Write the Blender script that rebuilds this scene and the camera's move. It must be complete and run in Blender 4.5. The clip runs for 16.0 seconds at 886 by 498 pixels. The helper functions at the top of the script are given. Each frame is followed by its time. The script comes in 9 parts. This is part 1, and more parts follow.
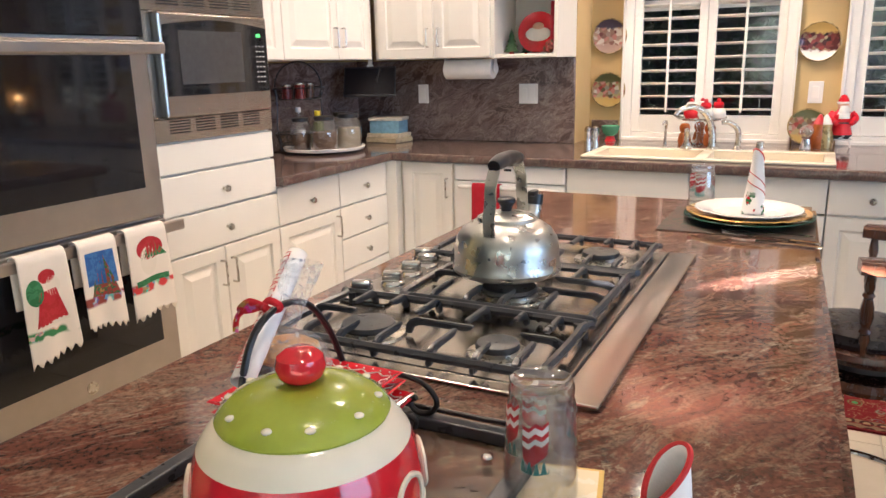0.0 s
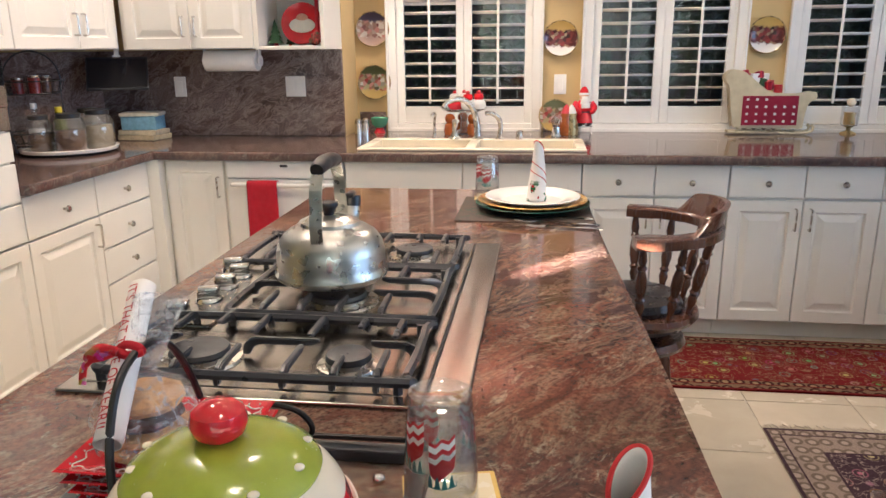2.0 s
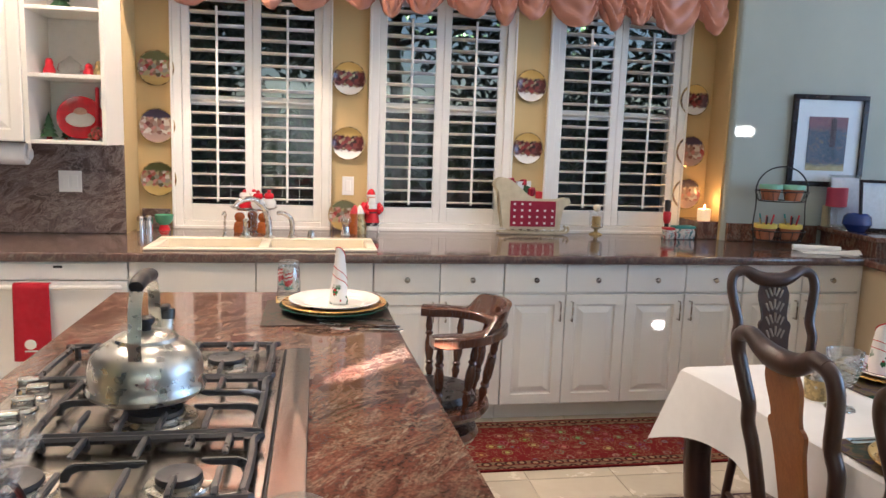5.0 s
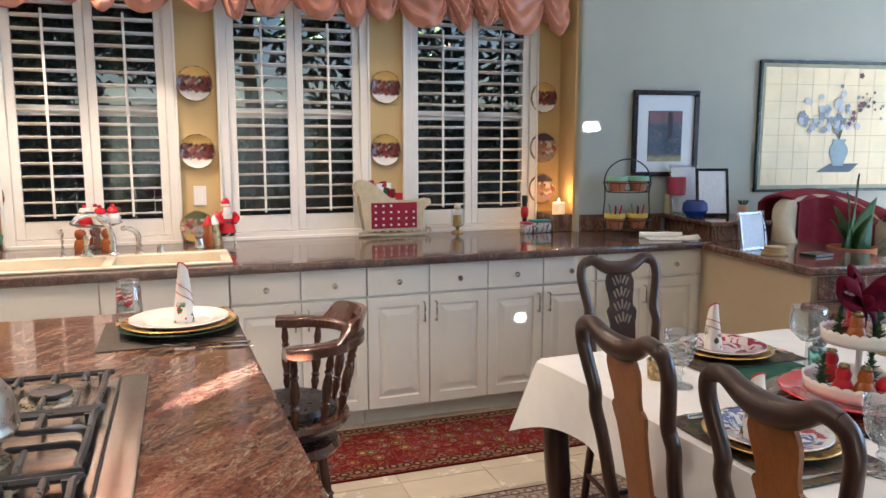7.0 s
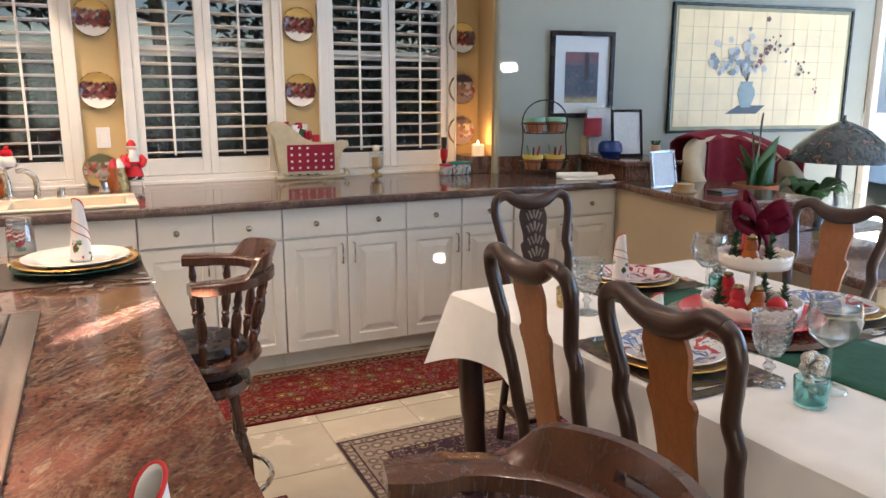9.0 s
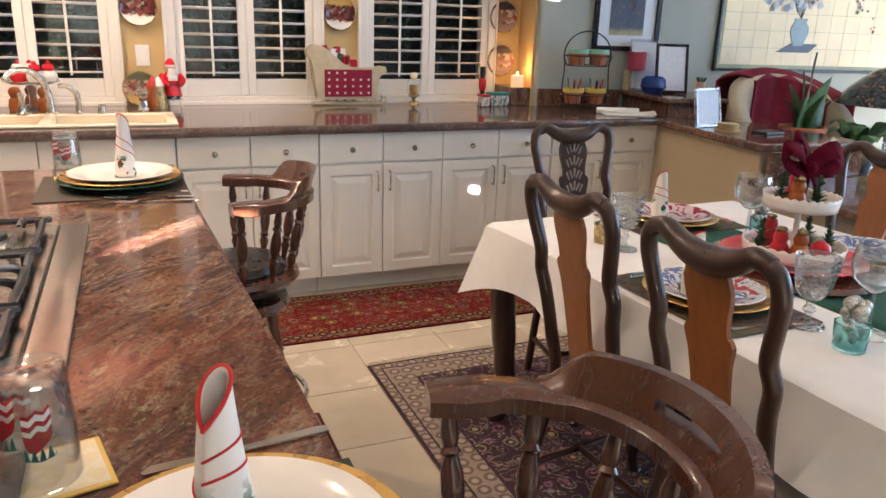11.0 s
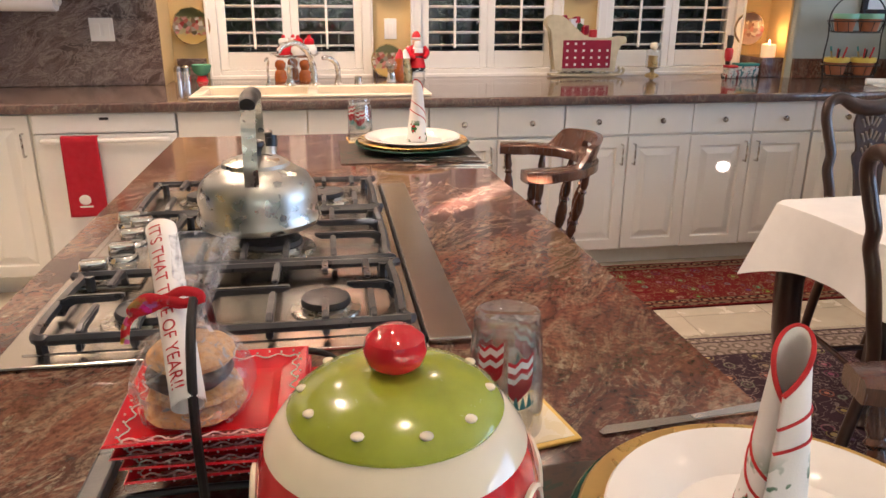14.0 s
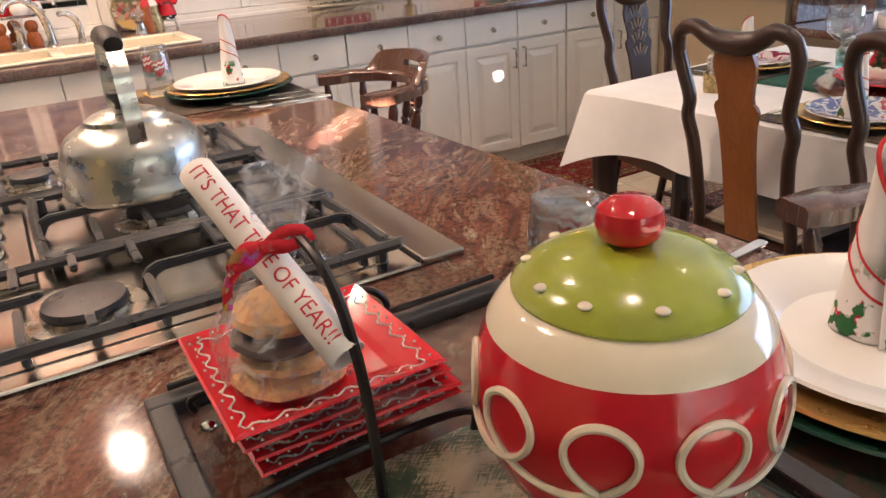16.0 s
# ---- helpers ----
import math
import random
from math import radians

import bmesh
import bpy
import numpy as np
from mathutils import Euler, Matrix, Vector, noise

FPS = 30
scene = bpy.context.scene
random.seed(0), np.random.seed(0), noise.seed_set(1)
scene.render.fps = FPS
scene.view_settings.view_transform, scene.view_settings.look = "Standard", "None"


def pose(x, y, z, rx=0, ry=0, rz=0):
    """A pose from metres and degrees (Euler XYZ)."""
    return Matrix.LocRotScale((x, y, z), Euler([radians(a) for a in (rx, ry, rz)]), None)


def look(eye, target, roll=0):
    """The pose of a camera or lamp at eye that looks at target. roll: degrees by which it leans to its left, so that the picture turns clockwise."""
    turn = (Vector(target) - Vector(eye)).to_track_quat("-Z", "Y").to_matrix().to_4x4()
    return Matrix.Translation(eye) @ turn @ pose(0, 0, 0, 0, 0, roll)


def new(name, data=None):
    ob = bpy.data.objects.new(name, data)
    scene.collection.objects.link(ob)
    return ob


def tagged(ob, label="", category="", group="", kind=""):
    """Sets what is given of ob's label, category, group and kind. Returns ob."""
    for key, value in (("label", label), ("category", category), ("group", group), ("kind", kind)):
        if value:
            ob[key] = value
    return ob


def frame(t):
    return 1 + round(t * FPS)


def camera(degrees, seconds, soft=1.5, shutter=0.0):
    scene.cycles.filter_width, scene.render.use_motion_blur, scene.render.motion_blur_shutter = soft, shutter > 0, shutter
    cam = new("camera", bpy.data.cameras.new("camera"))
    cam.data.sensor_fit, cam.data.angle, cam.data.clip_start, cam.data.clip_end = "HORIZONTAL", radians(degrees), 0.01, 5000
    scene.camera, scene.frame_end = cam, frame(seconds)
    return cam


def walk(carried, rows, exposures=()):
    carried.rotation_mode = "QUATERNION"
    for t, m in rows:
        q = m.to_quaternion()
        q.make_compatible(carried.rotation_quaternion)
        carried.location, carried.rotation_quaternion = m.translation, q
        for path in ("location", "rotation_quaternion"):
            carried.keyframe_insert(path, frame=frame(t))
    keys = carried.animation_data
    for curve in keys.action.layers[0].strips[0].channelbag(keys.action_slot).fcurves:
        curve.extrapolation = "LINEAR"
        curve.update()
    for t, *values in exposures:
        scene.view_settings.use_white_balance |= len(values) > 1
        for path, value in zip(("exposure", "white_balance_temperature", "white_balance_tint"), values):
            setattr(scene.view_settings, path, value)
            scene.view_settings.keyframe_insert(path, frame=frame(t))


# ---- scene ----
cam = camera(62.2, 16.0)
PATH = [
    (0, (0.306, 0.497, 1.384), (-0.575, 2.225, 0.894), -1.3),
    (0.5, (0.293, 0.448, 1.399), (-0.393, 2.257, 0.891), -1.5),
    (1, (0.276, 0.445, 1.397), (-0.249, 2.3, 0.864), -1.1),
    (1.5, (0.226, 0.469, 1.394), (-0.167, 2.353, 0.85), -0.8),
    (2, (0.164, 0.487, 1.407), (-0.088, 2.399, 0.878), -0.6),
    (2.5, (0.114, 0.474, 1.415), (0.046, 2.407, 0.907), -0.3),
    (3, (0.081, 0.423, 1.428), (0.168, 2.361, 0.941), 0.3),
    (3.5, (0.059, 0.389, 1.452), (0.247, 2.332, 1.015), 1.6),
    (5.8, (0.103, 0.378, 1.49), (0.548, 2.311, 1.235), 1.2),
    (6, (0.107, 0.384, 1.495), (0.589, 2.308, 1.237), 1.1),
    (6.5, (0.14, 0.382, 1.492), (0.712, 2.28, 1.227), 0.6),
    (7, (0.166, 0.387, 1.484), (0.834, 2.251, 1.206), 0.0),
    (7.5, (0.182, 0.378, 1.472), (0.932, 2.208, 1.176), -0.3),
    (8, (0.221, 0.37, 1.472), (1.035, 2.166, 1.143), -0.5),
    (8.2, (0.215, 0.366, 1.46), (1.056, 2.149, 1.121), -0.4),
    (10.3, (0.223, 0.386, 1.41), (1.041, 2.127, 0.865), 1.2),
    (10.5, (0.216, 0.38, 1.41), (1.017, 2.125, 0.85), 1.4),
    (11, (0.189, 0.382, 1.41), (0.943, 2.14, 0.826), 1.9),
    (11.5, (0.161, 0.376, 1.42), (0.849, 2.156, 0.822), 2.3),
    (12, (0.135, 0.396, 1.410), (0.74, 2.205, 0.807), 2.3),
    (12.5, (0.097, 0.394, 1.407), (0.596, 2.232, 0.795), 2.2),
    (13, (0.049, 0.411, 1.393), (0.439, 2.272, 0.774), 2.1),
    (13.5, (-0.026, 0.45, 1.379), (0.264, 2.326, 0.75), 1.5),
    (14, (-0.111, 0.511, 1.363), (0.185, 2.38, 0.716), 0.3),
    (14.5, (-0.186, 0.542, 1.354), (0.228, 2.379, 0.679), 0.3),
    (15, (-0.285, 0.563, 1.355), (0.309, 2.339, 0.653), -0.3),
    (15.5, (-0.358, 0.592, 1.341), (0.391, 2.29, 0.594), -2.3),
    (16, (-0.381, 0.652, 1.312), (0.512, 2.25, 0.506), -4.3),
]
walk(cam, [(t, look(eye, target, roll)) for t, eye, target, roll in PATH], [(0.0, 0.14, 5400, 19.0), (1.5, 0.0, 5300, 17.0), (3.5, 0.06, 5300, 18.0), (7.0, 0.03, 5450, 18.0), (11.0, 0.03, 5780, 21.0), (13.0, 0.05, 5900, 23.0), (16.0, 0.08, 5900, 26.0)])

# ---- world, sun and large lights ----
world = bpy.data.worlds.new("dusk_sky")
scene.world = world
world.use_nodes = True
wn = world.node_tree.nodes
sky = wn.new("ShaderNodeTexSky")
sky.sky_type = "NISHITA"
sky.sun_disc = False
sky.sun_elevation = radians(11)
sky.sun_rotation = radians(219.7)
world.node_tree.links.new(sky.outputs[0], wn["Background"].inputs[0])
wn["Background"].inputs[1].default_value = 0.05


def lamp(name, kind, m, energy, color, **extra):
    data = bpy.data.lights.new(name, kind)
    data.energy, data.color = energy, color
    if kind == "AREA":
        data.shape, data.size, data.size_y = "RECTANGLE", extra["size"], extra["size_y"]
    if kind in ("SPOT", "POINT"):
        data.shadow_soft_size = extra.get("soft", 0.05)
    if kind == "SPOT":
        data.spot_size, data.spot_blend = radians(extra.get("cone", 100)), 0.6
    if kind == "SUN":
        data.angle = radians(extra["angle"])
    ob = new(name, data)
    ob.matrix_world = m
    return ob


SUN_WAY = Vector((0.64, 0.77, -0.194))
lamp("sun", "SUN", look((0, 0, 0), SUN_WAY), 120.0, (1.0, 0.86, 0.68), angle=0.2)
# daylight of the large window on the living-room side
lamp("window_daylight", "AREA", look((6.6, 0.6, 1.55), (0, 2.0, 1.0)), 150, (0.58, 0.80, 1.0), size=4.5, size_y=2.0)
# soft fill added from behind, without a known source
lamp("rear_fill", "AREA", look((0.9, -3.2, 1.5), (0.6, 3.0, 1.1)), 8, (0.78, 0.92, 1.0), size=3.0, size_y=1.9)
# recessed ceiling lights
CANS = [(-1.1, 2.3), (-1.15, 3.7), (-0.35, 4.35), (0.95, 3.75), (0.1, 1.0), (-0.15, 2.4), (2.0, 4.15), (1.9, 1.6)]
CAN_POWER = [86, 116, 148, 62, 30, 22, 5, 6]
for (cx, cy), cp in zip(CANS, CAN_POWER):
    lamp("can_light", "SPOT", look((cx, cy, 2.99), (cx, cy + 0.001, 0)), cp, (1.0, 0.74, 0.46), soft=0.06, cone=125)


# ---- small tools ----
def part(name, bm, material, parent=None, label="", smooth=False):
    me = bpy.data.meshes.new(name)
    bm.normal_update()
    bm.to_mesh(me)
    bm.free()
    if smooth:
        for p in me.polygons:
            p.use_smooth = True
        me.set_sharp_from_angle(angle=radians(38))
    me.materials.append(material)
    ob = new(name, me)
    if parent is not None:
        ob.parent = parent
    return tagged(ob, label)


def thing(name, m, label, category, group="", kind=""):
    ob = new(name)
    ob.empty_display_size = 0.05
    ob.matrix_world = m
    return tagged(ob, label, category, group, kind)


def B():
    return bmesh.new()


def box(bm, x0, x1, y0, y1, z0, z1, r=0.0, seg=2, m=None):
    t = B()
    bmesh.ops.create_cube(t, size=1.0)
    for v in t.verts:
        v.co = Vector((x0 + (v.co.x + 0.5) * (x1 - x0), y0 + (v.co.y + 0.5) * (y1 - y0), z0 + (v.co.z + 0.5) * (z1 - z0)))
    if r > 0:
        bmesh.ops.bevel(t, geom=list(t.edges), offset=r, segments=seg, affect="EDGES", profile=0.5)
    return join(bm, t, m)


def join(bm, t, m=None):
    if m is not None:
        bmesh.ops.transform(t, matrix=m, verts=list(t.verts))
    back = {}
    for v in t.verts:
        back[v] = bm.verts.new(v.co)
    for f in t.faces:
        bm.faces.new([back[v] for v in f.verts])
    t.free()
    return bm


def lathe(bm, prof, n=32, m=None, wave=None):
    t = B()
    rings = []
    for r, z in prof:
        if r < 1e-5:
            rings.append([t.verts.new((0, 0, z))])
        else:
            ring = []
            for k in range(n):
                a = 2 * math.pi * k / n
                q = r * (1 + wave(a, z)) if wave else r
                ring.append(t.verts.new((q * math.cos(a), q * math.sin(a), z)))
            rings.append(ring)
    for a, b in zip(rings, rings[1:]):
        for k in range(n):
            k2 = (k + 1) % n
            if len(a) == 1 and len(b) == 1:
                continue
            if len(a) == 1:
                t.faces.new((a[0], b[k2], b[k]))
            elif len(b) == 1:
                t.faces.new((a[k], a[k2], b[0]))
            else:
                t.faces.new((a[k], a[k2], b[k2], b[k]))
    bmesh.ops.recalc_face_normals(t, faces=list(t.faces))
    return join(bm, t, m)


def tube(bm, pts, r, n=8, closed=False, m=None, flat=1.0):
    """A round bar along pts; r is one radius or one for each point."""
    t = B()
    pts = [Vector(p) for p in pts]
    rs = r if isinstance(r, (list, tuple)) else [r] * len(pts)
    rings = []
    up = None
    for i, p in enumerate(pts):
        a = pts[i - 1] if i or closed else p
        b = pts[(i + 1) % len(pts)] if i < len(pts) - 1 or closed else p
        d = (b - a).normalized()
        if up is None:
            up = d.orthogonal().normalized()
        up = (up - d * up.dot(d)).normalized()
        side = d.cross(up)
        rings.append([t.verts.new(p + rs[i] * (up * math.cos(2 * math.pi * k / n) * flat + side * math.sin(2 * math.pi * k / n))) for k in range(n)])
    pairs = list(zip(rings, rings[1:])) + ([(rings[-1], rings[0])] if closed else [])
    for a, b in pairs:
        for k in range(n):
            t.faces.new((a[k], a[(k + 1) % n], b[(k + 1) % n], b[k]))
    if not closed:
        t.faces.new(rings[0][::-1])
        t.faces.new(rings[-1])
    bmesh.ops.recalc_face_normals(t, faces=list(t.faces))
    return join(bm, t, m)


def ball(bm, c, r, n=12, s=(1, 1, 1)):
    t = B()
    bmesh.ops.create_uvsphere(t, u_segments=n, v_segments=max(6, n // 2 + 2), radius=1.0)
    return join(bm, t, Matrix.Translation(c) @ Matrix.Diagonal((r * s[0], r * s[1], r * s[2], 1)))


def sheet(bm, fn, nu, nv, m=None, closed_u=False):
    t = B()
    g = [[t.verts.new(fn(u / nu, v / nv)) for v in range(nv + 1)] for u in range(nu + (0 if closed_u else 1))]
    for u in range(nu):
        for v in range(nv):
            u2 = (u + 1) % len(g)
            t.faces.new((g[u][v], g[u2][v], g[u2][v + 1], g[u][v + 1]))
    return join(bm, t, m)


def slab(bm, outline, th, m=None, r=0.0):
    """A board: a flat outline in x and y, th thick upward in z."""
    t = B()
    lo = [t.verts.new((x, y, 0)) for x, y in outline]
    hi = [t.verts.new((x, y, th)) for x, y in outline]
    n = len(lo)
    t.faces.new(lo[::-1])
    t.faces.new(hi)
    for k in range(n):
        t.faces.new((lo[k], lo[(k + 1) % n], hi[(k + 1) % n], hi[k]))
    bmesh.ops.recalc_face_normals(t, faces=list(t.faces))
    if r:
        bmesh.ops.bevel(t, geom=[e for e in t.edges if abs(e.verts[0].co.z - e.verts[1].co.z) < 1e-6], offset=r, segments=2, affect="EDGES")
    return join(bm, t, m)


def smooth_path(pts, n=6):
    """Points along a soft curve through pts."""
    pts = [Vector(p) for p in pts]
    out = []
    for i in range(len(pts) - 1):
        p0, p1, p2, p3 = pts[max(i - 1, 0)], pts[i], pts[i + 1], pts[min(i + 2, len(pts) - 1)]
        for k in range(n):
            t = k / n
            out.append(0.5 * (2 * p1 + (p2 - p0) * t + (2 * p0 - 5 * p1 + 4 * p2 - p3) * t * t + (3 * p1 - p0 - 3 * p2 + p3) * t ** 3))
    out.append(pts[-1])
    return out


# ---- materials ----
class Nodes:
    def __init__(self, name):
        self.m = bpy.data.materials.new(name)
        self.m.use_nodes = True
        self.t = self.m.node_tree
        self.bsdf = self.t.nodes["Principled BSDF"]

    def add(self, kind, **values):
        n = self.t.nodes.new(kind)
        for k, v in values.items():
            n.inputs[k].default_value = v
        return n

    def link(self, a, b):
        self.t.links.new(a, b)

    def coords(self, scale=(1, 1, 1), rot=(0, 0, 0), use="Object"):
        tc = self.t.nodes.new("ShaderNodeTexCoord")
        mp = self.t.nodes.new("ShaderNodeMapping")
        mp.inputs["Scale"].default_value = scale
        mp.inputs["Rotation"].default_value = rot
        self.link(tc.outputs[use], mp.inputs[0])
        return mp.outputs[0]

    def flow(self, scale, rot):
        """Coordinates turned first and stretched after, for grain that runs askew."""
        mp = self.t.nodes.new("ShaderNodeMapping")
        mp.inputs["Scale"].default_value = scale
        self.link(self.coords((1, 1, 1), rot), mp.inputs[0])
        return mp.outputs[0]

    def noise(self, vec, scale, detail=4.0, rough=0.55, warp=0.0):
        n = self.add("ShaderNodeTexNoise", Scale=scale, Detail=detail, Roughness=rough, Distortion=warp)
        if vec is not None:
            self.link(vec, n.inputs["Vector"])
        return n.outputs[0]

    def ramp(self, fac, stops):
        r = self.t.nodes.new("ShaderNodeValToRGB")
        e = r.color_ramp.elements
        e[0].position, e[0].color = stops[0][0], (*stops[0][1], 1)
        e[1].position, e[1].color = stops[-1][0], (*stops[-1][1], 1)
        for p, c in stops[1:-1]:
            q = e.new(p)
            q.color = (*c, 1)
        self.link(fac, r.inputs[0])
        return r.outputs[0]

    def mix(self, fac, a, b, blend="MIX"):
        n = self.t.nodes.new("ShaderNodeMix")
        n.data_type, n.blend_type = "RGBA", blend
        for i, v in ((0, fac), (6, a), (7, b)):
            if isinstance(v, (int, float)):
                n.inputs[i].default_value = v
            elif isinstance(v, tuple):
                n.inputs[i].default_value = (*v, 1)
            else:
                self.link(v, n.inputs[i])
        return n.outputs[2]

    def bump(self, height, strength=0.2, distance=0.002):
        n = self.add("ShaderNodeBump", Strength=strength, Distance=distance)
        self.link(height, n.inputs["Height"])
        self.link(n.outputs[0], self.bsdf.inputs["Normal"])

    def set(self, **values):
        for k, v in values.items():
            k = k.replace("_", " ")
            if hasattr(v, "links"):
                self.link(v, self.bsdf.inputs[k])
            else:
                self.bsdf.inputs[k].default_value = (*v, 1) if isinstance(v, tuple) else v
        return self.m


def plain(name, color, rough=0.5, metal=0.0, vary=0.12, scale=14.0, bump=0.08, fine=160.0, coat=0.0, rvary=0.08):
    """A surface of one paint with blotches, fine grain and uneven gloss."""
    k = Nodes(name)
    v = k.coords()
    big, small = k.noise(v, scale, 5.0), k.noise(v, fine, 2.0)
    dark = tuple(c * (1 - vary) for c in color)
    lite = tuple(min(1, c * (1 + vary * 0.6)) for c in color)
    k.set(Base_Color=k.ramp(big, [(0.3, dark), (0.7, lite)]), Metallic=metal)
    r = k.ramp(k.noise(v, scale * 2.7, 4.0), [(0.3, (max(0.02, rough - rvary),) * 3), (0.7, (min(1, rough + rvary),) * 3)])
    k.set(Roughness=r)
    k.bump(small, bump, 0.001)
    if coat:
        k.set(Coat_Weight=coat, Coat_Roughness=0.08)
    return k.m


def granite(name, gain, red, grey=0.0):
    k = Nodes(name)
    v = k.coords((1.0, 1.0, 1.0), (0, 0, radians(-38)))
    flow = k.flow((1.0, 2.1, 1.0), (0, 0, radians(-52)))
    warp = k.add("ShaderNodeTexNoise", Scale=1.6, Detail=3.0)
    k.link(flow, warp.inputs["Vector"])
    shift = k.add("ShaderNodeVectorMath")
    shift.operation = "MULTIPLY_ADD"
    shift.inputs[1].default_value = (0.55, 0.55, 0.55)
    k.link(warp.outputs[1], shift.inputs[0])
    k.link(flow, shift.inputs[2])
    w = shift.outputs[0]
    base = k.ramp(k.noise(w, 3.8, 10.0, 0.72, 1.1), [(0.30, (0.045, 0.023, 0.018)), (0.43, (0.115, 0.048, 0.034)), (0.53, (0.20, 0.080, 0.052)), (0.62, (0.26, 0.135, 0.09)), (0.76, (0.085, 0.052, 0.042))])
    veins = k.ramp(k.noise(w, 7.0, 9.0, 0.78, 1.8), [(0.50, (0, 0, 0)), (0.57, (0.7, 0.7, 0.7)), (0.62, (0, 0, 0))])
    col = k.mix(veins, base, (0.36, 0.28, 0.20))
    flecks = k.ramp(k.noise(w, 34.0, 8.0, 0.75, 0.6), [(0.53, (0, 0, 0)), (0.60, (1, 1, 1))])
    where = k.ramp(k.noise(w, 5.2, 4.0), [(0.47, (0, 0, 0)), (0.60, (0.85, 0.85, 0.85))])
    col = k.mix(k.mix(1.0, flecks, where, "MULTIPLY"), col, (0.44, 0.39, 0.29))
    streak = k.ramp(k.noise(w, 1.5, 8.0, 0.66, 0.6), [(0.52, (0, 0, 0)), (0.68, (0.75, 0.75, 0.75))])
    col = k.mix(streak, col, (0.058, 0.034, 0.030))
    grain = k.ramp(k.noise(v, 120.0, 3.0, 0.7), [(0.36, (0.45, 0.42, 0.40)), (0.5, (1, 1, 1)), (0.66, (1.35, 1.25, 1.15))])
    col = k.mix(0.85, col, grain, "MULTIPLY")
    col = k.mix(grey, col, (0.13, 0.105, 0.10))
    col = k.mix(1.0, col, (gain * red, gain, gain * (2 - red)), "MULTIPLY")
    k.set(Base_Color=col, Roughness=k.ramp(k.noise(v, 22.0), [(0.3, (0.05,) * 3), (0.75, (0.14,) * 3)]), Specular_IOR_Level=0.6)
    k.bump(k.noise(v, 30.0), 0.02, 0.001)
    return k.m


def veined_granite(name):
    """Polished upright slab with broad swirling grey veins over brown."""
    k = Nodes(name)
    v = k.flow((1.0, 1.0, 2.0), (0, radians(24), 0))
    warp = k.add("ShaderNodeTexNoise", Scale=2.2, Detail=3.0)
    k.link(v, warp.inputs["Vector"])
    shift = k.add("ShaderNodeVectorMath")
    shift.operation = "MULTIPLY_ADD"
    shift.inputs[1].default_value = (0.5, 0.5, 0.5)
    k.link(warp.outputs[1], shift.inputs[0])
    k.link(v, shift.inputs[2])
    w = shift.outputs[0]
    base = k.ramp(k.noise(w, 4.2, 9.0, 0.68, 0.9), [(0.30, (0.06, 0.042, 0.038)), (0.45, (0.12, 0.080, 0.068)), (0.56, (0.20, 0.150, 0.130)), (0.70, (0.10, 0.07, 0.062))])
    veins = k.ramp(k.noise(w, 5.5, 8.0, 0.7, 1.4), [(0.47, (0, 0, 0)), (0.52, (0.6, 0.6, 0.6)), (0.56, (0, 0, 0))])
    col = k.mix(veins, base, (0.36, 0.29, 0.25))
    grain = k.ramp(k.noise(k.coords(), 140.0, 3.0, 0.7), [(0.36, (0.6, 0.58, 0.56)), (0.5, (1, 1, 1)), (0.66, (1.3, 1.25, 1.2))])
    k.set(Base_Color=k.mix(0.8, col, grain, "MULTIPLY"), Roughness=k.ramp(k.noise(k.coords(), 22.0), [(0.3, (0.07,) * 3), (0.75, (0.16,) * 3)]), Specular_IOR_Level=0.6)
    return k.m


def wood(name, dark, lite, rough=0.28, axis="z", coat=0.3):
    k = Nodes(name)
    s = {"z": (9, 9, 1.1), "x": (1.1, 9, 9), "y": (9, 1.1, 9)}[axis]
    v = k.coords(s)
    g = k.noise(v, 5.0, 8.0, 0.65, 1.2)
    fine = k.noise(k.coords(tuple(q * 6 for q in s)), 9.0, 3.0)
    k.set(Base_Color=k.mix(0.35, k.ramp(g, [(0.3, dark), (0.7, lite)]), k.ramp(fine, [(0.3, tuple(c * 0.5 for c in dark)), (0.7, lite)])))
    k.set(Roughness=k.ramp(g, [(0.2, (rough + 0.08,) * 3), (0.8, (rough - 0.05,) * 3)]), Coat_Weight=coat, Coat_Roughness=0.12)
    k.bump(fine, 0.12, 0.001)
    return k.m


def brushed(name, color, rough, stretch=(2, 60, 60)):
    k = Nodes(name)
    g = k.noise(k.coords(stretch), 18.0, 3.0)
    blot = k.noise(k.coords(), 7.0, 4.0)
    k.set(Base_Color=k.ramp(blot, [(0.3, tuple(c * 0.86 for c in color)), (0.7, color)]), Metallic=1.0)
    k.set(Roughness=k.ramp(g, [(0.3, (rough - 0.01,) * 3), (0.7, (rough + 0.03,) * 3)]))
    k.set(Anisotropic=0.4)
    return k.m


def mottled(name, cols, scale, rough=0.3):
    """Printed china or cloth in a few colours."""
    k = Nodes(name)
    v = k.coords()
    n = k.noise(v, scale, 4.0, 0.6, 0.8)
    st = [(0.28 + 0.44 * i / max(1, len(cols) - 1), c) for i, c in enumerate(cols)]
    r = k.t.nodes.new("ShaderNodeValToRGB")
    r.color_ramp.interpolation = "CONSTANT"
    e = r.color_ramp.elements
    e[0].position, e[0].color = 0.0, (*cols[0], 1)
    e[1].position, e[1].color = st[-1][0], (*cols[-1], 1)
    for p, c in st[1:-1]:
        q = e.new(p)
        q.color = (*c, 1)
    k.link(n, r.inputs[0])
    k.set(Base_Color=r.outputs[0], Roughness=rough)
    k.bump(k.noise(v, 200.0), 0.1, 0.001)
    return k.m


